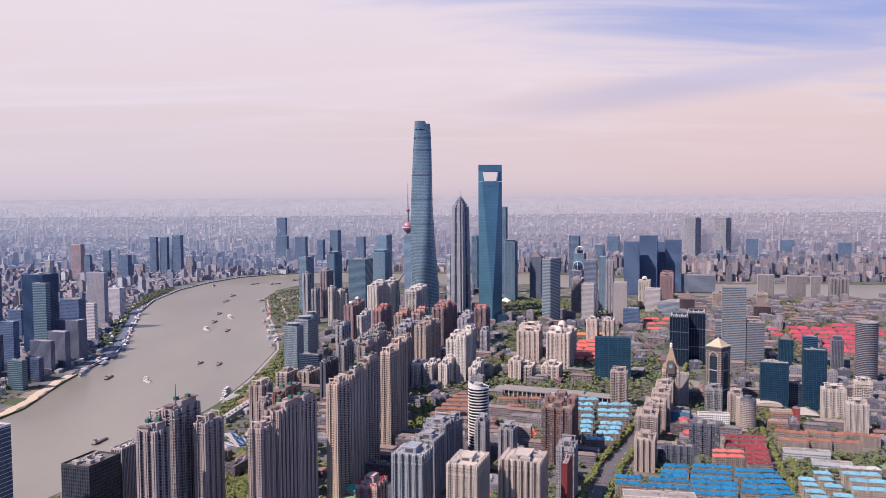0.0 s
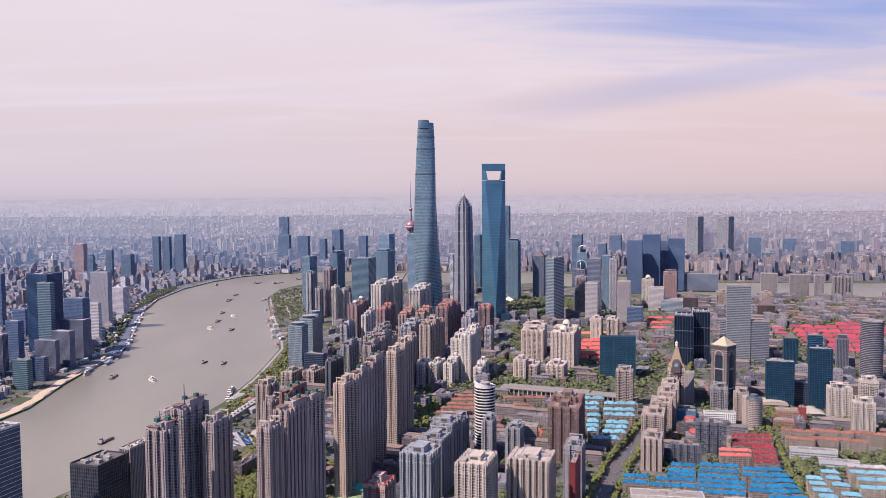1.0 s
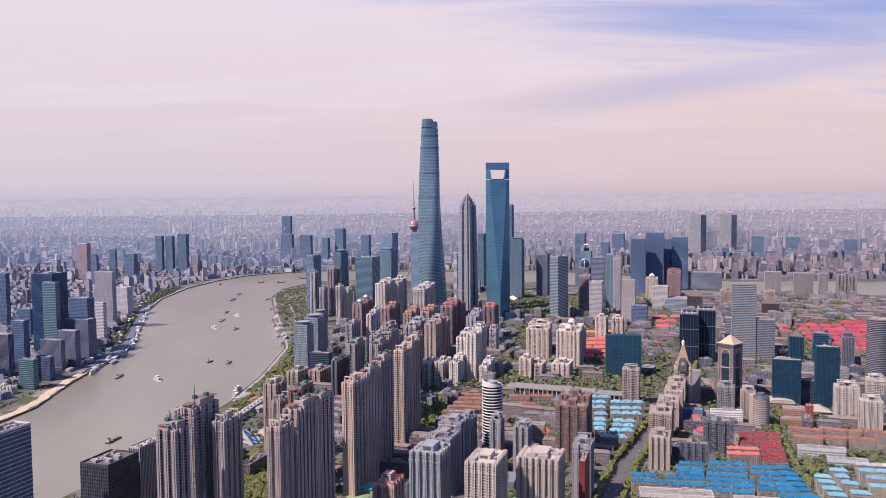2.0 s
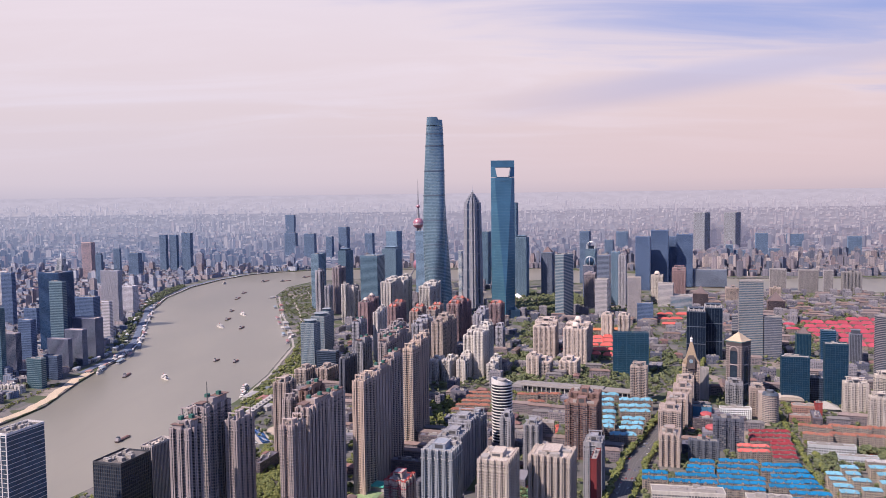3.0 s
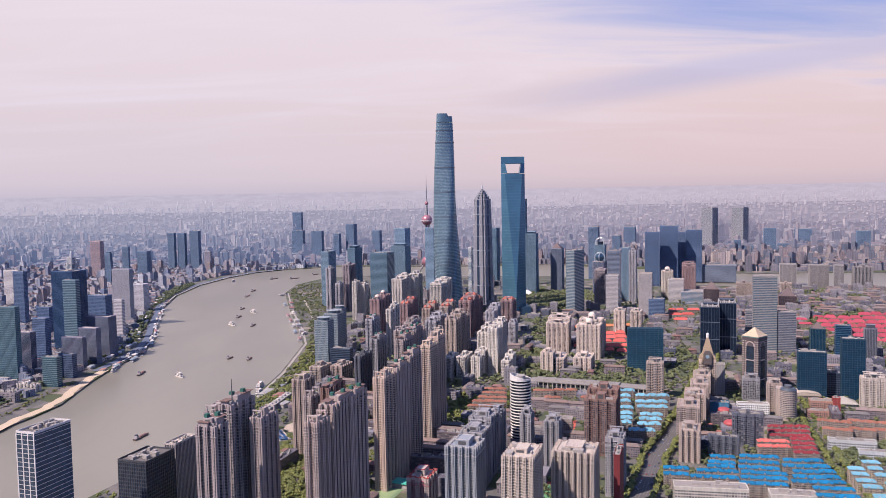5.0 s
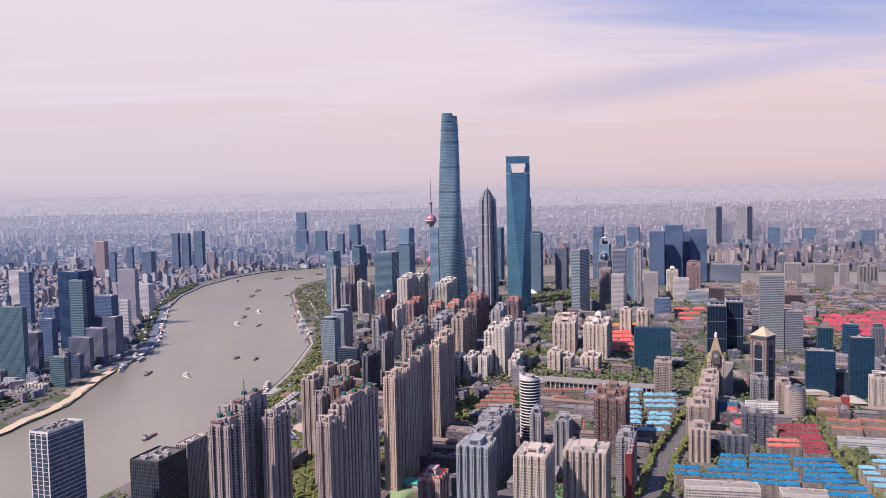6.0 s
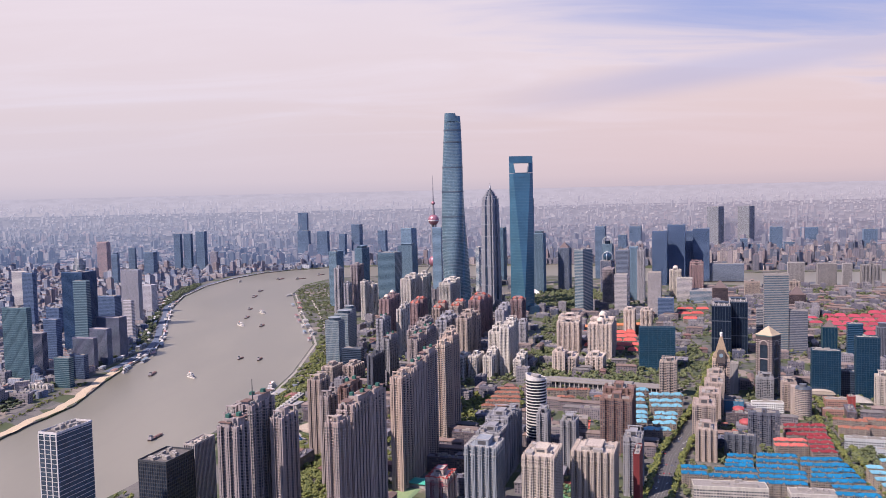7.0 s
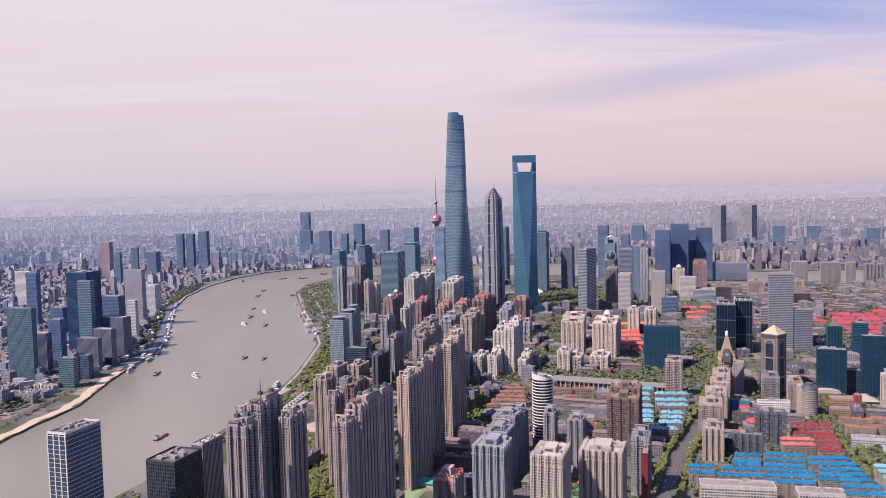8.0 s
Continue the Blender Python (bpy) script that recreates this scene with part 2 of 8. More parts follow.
# teal glass farther off, lightened by painted haze
HAZED_TEAL = (0.11, 0.172, 0.232)
ROSE = (0.375, 0.305, 0.285)
# blue and slate farther off, haze mixed into both colours
HAZED_BLUE = (0.075, 0.13, 0.185)
HAZED_SLATE = (0.115, 0.14, 0.195)
COBALT = (0.022, 0.055, 0.125)
# farthest glass and walls, haze painted into these two colours
HAZE = (0.09, 0.136, 0.21)
MIST = (0.24, 0.235, 0.285)
# mauve and brown walls farther off, paled by painted haze
HAZED_MAUVE = (0.28, 0.24, 0.265)
HAZED_BROWN = (0.27, 0.185, 0.195)
PEARL = (0.43, 0.37, 0.33)
IVORY = (0.54, 0.505, 0.475)
SHELL = (0.50, 0.425, 0.385)
PUTTY = (0.215, 0.205, 0.215)
# grey farther off, its colour tinted with painted haze
HAZED_GREY = (0.34, 0.335, 0.375)
PANES = window_glass()
ROOF_GREY = plain((0.30, 0.28, 0.27), 0.85)
ROOF_TAN = plain((0.48, 0.41, 0.36), 0.85)
GREEN_BOX = plain((0.025, 0.11, 0.09), 0.7)
DARK_DECK = plain((0.115, 0.105, 0.105), 0.85)
RUST = plain((0.16, 0.10, 0.09), 0.85)
METAL = plain((0.45, 0.45, 0.46), 0.4, 0.7)
DARK_METAL = plain((0.09, 0.09, 0.10), 0.5, 0.3)
LEAVES = leaf_paint((0.058, 0.078, 0.02), (0.165, 0.175, 0.042))
# greens muted to stand in for haze over farther and west-bank trees
MID_LEAVES = leaf_paint((0.055, 0.075, 0.034), (0.135, 0.15, 0.062))
DARK_LEAVES = leaf_paint((0.035, 0.052, 0.026), (0.085, 0.105, 0.048))

# ---- building blocks ----


class Shape:
    """Corners and faces of one mesh."""

    def __init__(self):
        self.v, self.f = [], []

    def prism(self, low, z0, z1, high=None, cap=True, base=False):
        high = low if high is None else high
        n, k = len(low), len(self.v)
        self.v += [(x, y, z0) for x, y in low] + [(x, y, z1) for x, y in high]
        self.f += [(k + i, k + (i + 1) % n, k + n + (i + 1) % n, k + n + i) for i in range(n)]
        if cap:
            self.f.append(tuple(range(k + n, k + 2 * n)))
        if base:
            self.f.append(tuple(range(k + n - 1, k - 1, -1)))
        return self

    def loft(self, sections, cap=True):
        """One skin over a pile of (outline, z)."""
        k, n = len(self.v), len(sections[0][0])
        for poly, z in sections:
            self.v += [(x, y, z) for x, y in poly]
        for j in range(len(sections) - 1):
            self.f += [(k + j * n + i, k + j * n + (i + 1) % n, k + (j + 1) * n + (i + 1) % n, k + (j + 1) * n + i) for i in range(n)]
        if cap:
            self.f.append(tuple(range(len(self.v) - n, len(self.v))))
        return self

    def box(self, x0, x1, y0, y1, z0, z1):
        return self.prism([(x0, y0), (x1, y0), (x1, y1), (x0, y1)], z0, z1, base=True)

    def sheet(self, pts):
        k = len(self.v)
        self.v += pts
        self.f.append(tuple(range(k, k + len(pts))))
        return self

    def tube(self, a, b, ra, rb=None, n=8):
        a, b = Vector(a), Vector(b)
        rb = ra if rb is None else rb
        q = (b - a).to_track_quat("Z", "Y")
        k = len(self.v)
        for c, r in ((a, ra), (b, rb)):
            self.v += [tuple(c + q @ Vector((r * math.cos(i * math.tau / n), r * math.sin(i * math.tau / n), 0))) for i in range(n)]
        self.f += [(k + i, k + (i + 1) % n, k + n + (i + 1) % n, k + n + i) for i in range(n)]
        self.f += [tuple(range(k + n, k + 2 * n)), tuple(range(k + n - 1, k - 1, -1))]
        return self

    def ball(self, c, r, n=20, m=12, squash=1.0):
        k = len(self.v)
        for j in range(m + 1):
            b = math.pi * j / m
            self.v += [(c[0] + r * math.sin(b) * math.cos(i * math.tau / n), c[1] + r * math.sin(b) * math.sin(i * math.tau / n), c[2] - r * squash * math.cos(b)) for i in range(n)]
        for j in range(m):
            self.f += [(k + j * n + i, k + j * n + (i + 1) % n, k + (j + 1) * n + (i + 1) % n, k + (j + 1) * n + i) for i in range(n)]
        return self

    def mesh(self, name):
        me = bpy.data.meshes.new(name)
        me.from_pydata(self.v, [], self.f)
        return me


def part(name, shape, mat, parent, label="", kind="", smooth=False):
    me = shape.mesh(name)
    me.materials.append(mat)
    if smooth:
        me.polygons.foreach_set("use_smooth", [True] * len(me.polygons))
    ob = new(name, me)
    ob.parent = parent
    return tagged(ob, label=label, kind=kind)


def thing(name, x, y, turn, label, category, group="", z=0.0):
    ob = new(name)
    ob.matrix_basis = pose(x, y, z, 0, 0, turn)
    return tagged(ob, label=label, category=category, group=group)


def rect(w, d, cx=0.0, cy=0.0):
    return [(cx - w / 2, cy - d / 2), (cx + w / 2, cy - d / 2), (cx + w / 2, cy + d / 2), (cx - w / 2, cy + d / 2)]


def circle(r, n=24, cx=0.0, cy=0.0):
    return [(cx + r * math.cos(i * math.tau / n), cy + r * math.sin(i * math.tau / n)) for i in range(n)]


def comb(w, d, bay=7.0, deep=2.2):
    """A footprint whose sides step in and out, bay by bay."""
    def side(length):
        n = max(3, 2 * int(length / bay / 2) + 1)
        s, out = length / n, []
        for i in range(n):
            o = 0.0 if i % 2 == 0 else deep
            out += [(i * s - length / 2, o), ((i + 1) * s - length / 2, o)]
        return out
    pts = []
    for length, off, turn in ((w, d, 0), (d, w, 1), (w, d, 2), (d, w, 3)):
        for a, o in side(length):
            x, y = a, -off / 2 + o
            for _ in range(turn):
                x, y = -y, x
            if not pts or (pts[-1][0] - x) ** 2 + (pts[-1][1] - y) ** 2 > 0.01:
                pts.append((x, y))
    if (pts[0][0] - pts[-1][0]) ** 2 + (pts[0][1] - pts[-1][1]) ** 2 < 0.01:
        pts.pop()
    return pts


def grown(poly, r):
    """The polygon moved out by r."""
    out, n = [], len(poly)
    for i in range(n):
        (ax, ay), (bx, by), (cx, cy) = poly[i - 1], poly[i], poly[(i + 1) % n]
        d1, d2 = Vector((bx - ax, by - ay)).normalized(), Vector((cx - bx, cy - by)).normalized()
        n1, n2 = Vector((d1.y, -d1.x)), Vector((d2.y, -d2.x))
        m = (n1 + n2) / max(0.35, 1 + n1.dot(n2))
        out.append((bx + m.x * r, by + m.y * r))
    return out


def windows_on(poly, z0, z1, storey, pitch, wide, tall, proud=0.06, least=2.0):
    """One pane for each bay and storey of every side."""
    s, n = Shape(), len(poly)
    floors = int((z1 - z0) / storey)
    for i in range(n):
        (ax, ay), (bx, by) = poly[i], poly[(i + 1) % n]
        L = math.hypot(bx - ax, by - ay)
        if L < least:
            continue
        ux, uy = (bx - ax) / L, (by - ay) / L
        nx, ny = uy * proud, -ux * proud
        k = max(1, int(L / pitch))
        for j in range(k):
            c = (j + 0.5) * L / k
            h = min(wide, L / k * 0.85) / 2
            p0, p1 = (ax + ux * (c - h) + nx, ay + uy * (c - h) + ny), (ax + ux * (c + h) + nx, ay + uy * (c + h) + ny)
            for fl in range(floors):
                z = z0 + fl * storey + (storey - tall) * 0.5
                s.sheet([(*p0, z), (*p1, z), (*p1, z + tall), (*p0, z + tall)])
    return s


def rings(poly, zs, tall, proud):
    s, g = Shape(), grown(poly, proud)
    for z in zs:
        s.prism(g, z, z + tall, base=True)
    return s


def steps(a, b, by):
    return [a + i * by for i in range(int((b - a) / by) + 1)]


def roof_plant(shape, w, d, h, rng, n=4):
    """Lift houses, tanks and vents on a flat roof."""
    for _ in range(n):
        most = 0.26 if n < 9 else 0.15
        a, b = rng.uniform(0.05, most) * w, rng.uniform(0.05, most) * d
        x, y = rng.uniform(-0.34, 0.34) * w, rng.uniform(-0.36, 0.36) * d
        shape.box(x - a / 2, x + a / 2, y - b / 2, y + b / 2, h, h + rng.uniform(1.5, 4.5))
    return shape


def apartment(x, y, turn, w, d, h, paint, label, crown="frame", bay=5.0, deep=2.6, trim=None, group="residential towers", balcony=True, tops=None):
    """A residential tower: stepped footprint, a pane for each room, balcony slabs, lift house and roof frame."""
    rng = random.Random(int(x * 7 + y * 13))
    t = thing("apartment_tower", x, y, turn, label, "apartment building", group)
    wall = wall_paint(paint)
    trim_mat = wall_paint(trim or tuple(min(0.85, c * 1.15) for c in paint))
    bay, deep = bay * rng.uniform(0.8, 1.3), deep * rng.uniform(0.8, 1.35)
    storey, pitch = rng.choice((2.9, 3.0, 3.1)), rng.uniform(2.3, 3.3)
    foot = comb(w, d, bay, deep)
    part("wall", Shape().prism(foot, 0, h), wall, t)
    part("glazing", windows_on(foot, 4.0, h - 2.0, storey, pitch, pitch * rng.uniform(0.62, 0.84), rng.uniform(1.6, 2.15)), PANES, t, "rows of dark window glass", "stuff")
    if balcony:
        inner = [p for p in rect(w - 2 * deep + 1.0, d - 2 * deep + 1.0)]
        part("balcony_facing", rings(inner, steps(4.0, h - 3.0, storey), rng.uniform(0.35, 0.7), deep * rng.uniform(0.2, 0.45)), trim_mat, t, "stacked balcony parapets", "stuff")
    fins, count = Shape(), len(foot)
    for i in range(count):
        (ax, ay), (bx, by) = foot[i], foot[(i + 1) % count]
        L = math.hypot(bx - ax, by - ay)
        if L < 3.4:
            continue
        ux, uy = (bx - ax) / L, (by - ay) / L
        for c in ((0.5,) if L < 7.5 else (0.30, 0.70)):
            qx, qy = ax + ux * L * c, ay + uy * L * c
            fins.prism([(qx - ux * 0.45, qy - uy * 0.45), (qx - ux * 0.45 + uy * 0.55, qy - uy * 0.45 - ux * 0.55), (qx + ux * 0.45 + uy * 0.55, qy + uy * 0.45 - ux * 0.55), (qx + ux * 0.45, qy + uy * 0.45)], 0, h + 0.8)
    part("pilaster_cladding", fins, wall, t, "upright pilasters", "stuff")
    part("parapet", rim(foot, h, 1.3, 0.45), trim_mat, t)
    part("cornice", rings(foot, [h - rng.uniform(7.0, 10.0)], 0.8, 0.55), trim_mat, t)
    a = min(w, d) * 0.42
    lift = rng.uniform(4.5, 8.0)
    house = part("lift_house", Shape().box(-a / 2, a / 2, -a * 0.7, a * 0.7, h, h + lift), wall, t)
    part("coping", rim(rect(a + 0.5, a * 1.4 + 0.5), h + lift, 0.7, 0.6), trim_mat, house)
    part("louvre", Shape().box(-a * 0.3, a * 0.3, -a * 0.7 - 0.1, -a * 0.7, h + 1.0, h + lift - 1.2), DARK_METAL, house)
    part("roof_equipment", roof_plant(Shape(), w, d, h, rng, 5), ROOF_GREY, t, "grey tanks and vents on the roof", "stuff")
    if crown == "frame":
        for sy in (-1, 1):
            s = Shape()
            for sx in (-1, 1):
                s.box(sx * w * 0.34 - 0.6, sx * w * 0.34 + 0.6, sy * d * 0.36 - 0.6, sy * d * 0.36 + 0.6, h, h + 7.1)
            s.box(-w * 0.40, w * 0.40, sy * d * 0.36 - 1.0, sy * d * 0.36 + 1.0, h + 7, h + 8)
            part("roof_frame", s, trim_mat, t)
    elif crown == "hip":
        for sx in (-0.25, 0.25):
            s = Shape().prism(rect(w * 0.42, d * 0.5, sx * w, 0), h + lift * 0.5, h + lift * 0.5 + 5, rect(w * 0.12, d * 0.1, sx * w, 0))
            s.prism(rect(w * 0.36, d * 0.44, sx * w, 0), h, h + lift * 0.5)
            part("roof", s, tops or roof_paint((0.42, 0.13, 0.10)), t, "red hipped roof")
    elif crown == "green":
        # stepped top storeys, canopies that oversail the edge, netted tanks
        up = rng.uniform(5.5, 8.0)
        upper = part("penthouse", Shape().box(-w * 0.30, w * 0.36, -d * 0.16, d * 0.40, h, h + up), wall, t)
        lower = part("penthouse", Shape().box(-w * 0.40, w * 0.08, -d * 0.42, -d * 0.22, h, h + up * 0.55), wall, t)
        part("canopy", Shape().box(-w * 0.44, w * 0.14, -d * 0.46, -d * 0.20, h + up * 0.55, h + up * 0.55 + 0.6), RUST, lower)
        part("canopy", Shape().box(-w * 0.16, w * 0.50, d * 0.02, d * 0.44, h + up, h + up + 0.7), RUST, upper)
        for sx, sy, tall in ((-0.16, -0.10, 3.4), (0.2, 0.16, 4.2)):
            part("water_tank_house", Shape().box(sx * w - 1.9, sx * w + 1.9, sy * d - 2.3, sy * d + 2.3, h, h + up + tall), GREEN_BOX, t, "dark green netted tank house")
    elif crown == "dome":
        part("dome", Shape().ball((0, 0, h + lift), a * 0.55, 16, 8), plain((0.62, 0.55, 0.48), 0.6), t, smooth=True)
    return t


def rim(poly, z, tall, thick):
    """A parapet that follows the roof's edge."""
    out, inn = poly, grown(poly, -thick)
    s, n = Shape(), len(poly)
    s.v = [(*p, z) for p in out] + [(*p, z + tall) for p in out] + [(*p, z + tall) for p in inn] + [(*p, z) for p in inn]
    for i in range(n):
        j = (i + 1) % n
        s.f += [(i, j, n + j, n + i), (n + i, n + j, 2 * n + j, 2 * n + i), (2 * n + i, 2 * n + j, 3 * n + j, 3 * n + i)]
    return s


def office(x, y, turn, w, d, h, glass, label, frame_paint=None, style="grid", storey=4.0, pitch=3.0, crown="plant", group="office towers", foot=None, band=1.2, metal=0.25, single=False, deck=None, plant=6):
    """An office tower: a glass body behind floor bands and mullions, parapet and roof plant."""
    rng = random.Random(int(x * 5 + y * 11))
    t = thing("office_tower", x, y, turn, label, "office building", group)
    body = curtain_glass(glass, metal=metal)
    fr = plain(frame_paint or tuple(min(0.7, c * 1.5 + 0.018) for c in glass), 0.5)
    foot = foot or rect(w, d)
    part("glass_body", Shape().prism(foot, 0, h), body, t)
    if style in ("grid", "bands") and single:
        for z in steps(storey, h - 1.0, storey):
            part("floor_band", rings(foot, [z], band, 0.28), fr, t)
    elif style in ("grid", "bands"):
        part("banding", rings(foot, steps(storey, h - 1.0, storey), band, 0.28), fr, t, "spandrel bands at each floor", "stuff")
    if style in ("grid", "ribs"):
        s, n = Shape(), len(foot)
        for i in range(n):
            (ax, ay), (bx, by) = foot[i], foot[(i + 1) % n]
            L = math.hypot(bx - ax, by - ay)
            ux, uy = (bx - ax) / L, (by - ay) / L
            k = max(1, round(L / pitch))
            for j in range(k + 1):
                c = j * L / k
                qx, qy, e = ax + ux * c, ay + uy * c, 0.28
                s.prism([(qx - ux * e, qy - uy * e), (qx - ux * e + uy * 0.5, qy - uy * e - ux * 0.5), (qx + ux * e + uy * 0.5, qy + uy * e - ux * 0.5), (qx + ux * e, qy + uy * e)], 0, h)
        part("mullion_grid", s, fr, t, "upright mullions", "stuff")
    part("parapet", rim(grown(foot, 0.3), h, 2.2, 0.6), fr, t)
    part("roof_deck", Shape().prism(grown(foot, -0.4), h, h + 0.4), deck or ROOF_GREY, t)
    if crown == "plant":
        part("roof_equipment", roof_plant(Shape(), w, d, h, rng, plant), ROOF_GREY, t, "plant rooms and vents on the roof", "stuff")
    elif crown == "pyramid":
        part("roof", Shape().prism(rect(w * 0.9, d * 0.9), h, h + w * 0.55, rect(0.5, 0.5)), plain((0.12, 0.085, 0.09), 0.6), t, "steep pyramid roof")
    elif crown == "drum":
        r = min(w, d) * 0.5
        drum = part("roof_drum", Shape().prism(circle(r * 0.86, 24), h, h + 7), body, t)
        part("drum_slab", Shape().prism(circle(r, 24), h + 7, h + 8, base=True), fr, drum)
    elif crown == "step":
        part("roof_storey", Shape().prism(rect(w * 0.7, d * 0.7), h, h + 9), body, t)
        part("roof_slab", Shape().prism(rect(w * 0.8, d * 0.8), h + 9, h + 10.2, base=True), fr, t)
    return t


def hip_roof(w, d, z, rise, over=0.8):
    e = min(d * 0.42, 5.5)
    W, D = w / 2 + over, d / 2 + over
    s = Shape()
    s.v = [(-W, -D, z), (W, -D, z), (W, D, z), (-W, D, z), (-W + e, 0, z + rise), (W - e, 0, z + rise)]
    s.f = [(0, 1, 5, 4), (1, 2, 5), (2, 3, 4, 5), (3, 0, 4), (3, 2, 1, 0)]
    s.prism([(-W, -D), (W, -D), (W, D), (-W, D)], z - 0.5, z - 0.01, base=True)
    return s


def moved(shape, dx, dy, dz=0.0):
    shape.v = [(x + dx, y + dy, z + dz) for x, y, z in shape.v]
    return shape


def cross_gable(roof, c, face, y_in, z, half, rise, mat):
    """A gable that stands up out of a roof slope: two slopes, a pale pointed front with a small dark vent."""
    s = Shape()
    s.v = [(c - half, face, z), (c + half, face, z), (c, face, z + rise), (c - half, y_in, z + rise * 0.8), (c + half, y_in, z + rise * 0.8), (c, y_in, z + rise)]
    s.f = [(0, 2, 5, 3), (2, 1, 4, 5)]
    part("dormer", s, mat, roof)
    f = Shape()
    e = 0.05 if face > y_in else -0.05
    f.sheet([(c - half * 0.86, face + e, z + 0.05), (c + half * 0.86, face + e, z + 0.05), (c, face + e, z + rise * 0.86)])
    f.box(c - half * 0.86, c + half * 0.86, min(face, face + e), max(face, face + e), z - 0.5, z + 0.05)
    return f


def row_house(x, y, turn, w, d, floors, roof, label, group, walls=(0.285, 0.235, 0.205), dormers=True, rise=2.6):
    """A walk-up block of flats: stair bays in short sections, each under its own hipped roof with pointed gables."""
    rng = random.Random(int(x * 3 + y * 17))
    t = thing("apartment_block", x, y, turn, label, "apartment block", group)
    h = floors * 2.9 + 0.6
    near = dormers and rise < 4
    n = max(1, round(w / (19 if near else 30)))
    mat = roof_paint(roof)
    wall, fronts, glass, rails, vents = Shape(), Shape(), Shape(), Shape(), Shape()
    for q in range(n):
        sw, cx = w / n, (q + 0.5) * w / n - w / 2
        dy = (rng.uniform(-0.9, 0.9) if near else (q % 2 - 0.5) * d * 0.45) if n > 1 else 0.0
        wall.prism(rect(sw, d, cx, dy), 0, h)
        panes = windows_on(rect(sw - 0.1, d, cx, dy), 0.6, h, 2.9, 2.6, 1.7, 1.5)
        k0 = len(glass.v)
        glass.v += panes.v
        glass.f += [tuple(k0 + i for i in f) for f in panes.f]
        k = max(2, int(sw / 6.5))
        for j in range(k):
            c = cx + (j + 0.5) * sw / k - sw / 2
            for fl in range(floors):
                rails.box(c - 1.5, c + 1.5, dy - d / 2 - 1.1, dy - d / 2, 0.7 + fl * 2.9, 1.75 + fl * 2.9)
        top = part("roof", moved(hip_roof(sw, d, h + 0.5, rise + rng.uniform(-0.25, 0.25), 0.7 if n == 1 else 0.25), cx, dy), mat, t)
        if near:
            g = max(1, int(sw / 9.5))
            for j in range(g):
                c = cx + (j + 0.5) * sw / g - sw / 2
                half = rng.choice((1.1, 1.4, 1.9))
                pale = cross_gable(top, c, dy - d / 2 - 0.3, dy - 0.4, h + 0.6, half, rise * rng.uniform(0.55, 0.8), mat)
                k0 = len(fronts.v)
                fronts.v += pale.v
                fronts.f += [tuple(k0 + i for i in f) for f in pale.f]
            for _ in range(3):
                a, b = cx + rng.uniform(-0.4, 0.4) * sw, dy + rng.uniform(0.5, 2.5)
                vents.box(a - 0.45, a + 0.45, b - 0.45, b + 0.45, h + 1.2, h + rise + 1.2)
    part("wall", wall, wall_paint(walls), t)
    part("glazing", glass, PANES, t, "rows of dark window glass", "stuff")
    part("balcony_facing", rails, wall_paint(tuple(c * 0.85 for c in walls)), t, "stacked balconies", "stuff")
    if near:
        part("gable_facing", fronts, wall_paint(tuple(min(0.7, c * 1.25) for c in walls)), t, "pale pointed gable fronts", "stuff")
        part("roof_equipment", vents, wall_paint(tuple(c * 0.9 for c in walls)), t, "small vents on the roof", "stuff")
    return t

# ---- the land, the river ----
from mathutils.geometry import delaunay_2d_cdt

EYE = Vector((-36.0, 2.0, 372.0))
FLAT_TO, LAST = 4500.0, 4935.0


def drawn_in(y):
    """Scale about the eye that draws the far country, past 4.5 km, in to less than 5 km: a backdrop with relief."""
    if y <= FLAT_TO:
        return 1.0
    return (FLAT_TO + (LAST - FLAT_TO) * (1 - math.exp(-(y - FLAT_TO) / (LAST - FLAT_TO)))) / y


def lift(y):
    """The far plain swells gently towards the horizon."""
    return 74.0 * (1 - math.exp(-max(0.0, y - FLAT_TO) / 4200.0))


def far_point(x, y, z):
    q = EYE + (Vector((x, y, z)) - EYE) * drawn_in(y)
    return q.x, q.y, q.z + lift(y)


WEST_BANK = [(-640, -1500), (-760, 200), (-800, 900), (-800, 1315), (-787, 1380), (-778, 1464), (-805, 1650), (-818, 1807), (-815, 1911), (-854, 2120), (-952, 2417),
             (-1067, 2807), (-1150, 3199), (-1171, 3557), (-1134, 3880), (-1057, 4132), (-939, 4273), (-700, 4400)]
NORTH_BANK = [(34, 4299), (483, 4300), (655, 4180), (1310, 3635), (1642, 3631), (1900, 3587), (5200, 3300)]
EAST_BANK = [(5200, 2750), (1607, 3044), (1402, 3112), (1117, 3114), (546, 3530), (401, 3681), (24, 3744), (-400, 3860), (-640, 3800), (-727, 3490), (-712, 3177), (-576, 2614),
             (-482, 2268), (-432, 2043), (-419, 1708), (-425, 1489), (-495, 1042), (-512, 988), (-560, 700), (-420, -1500)]
BED = -9.0


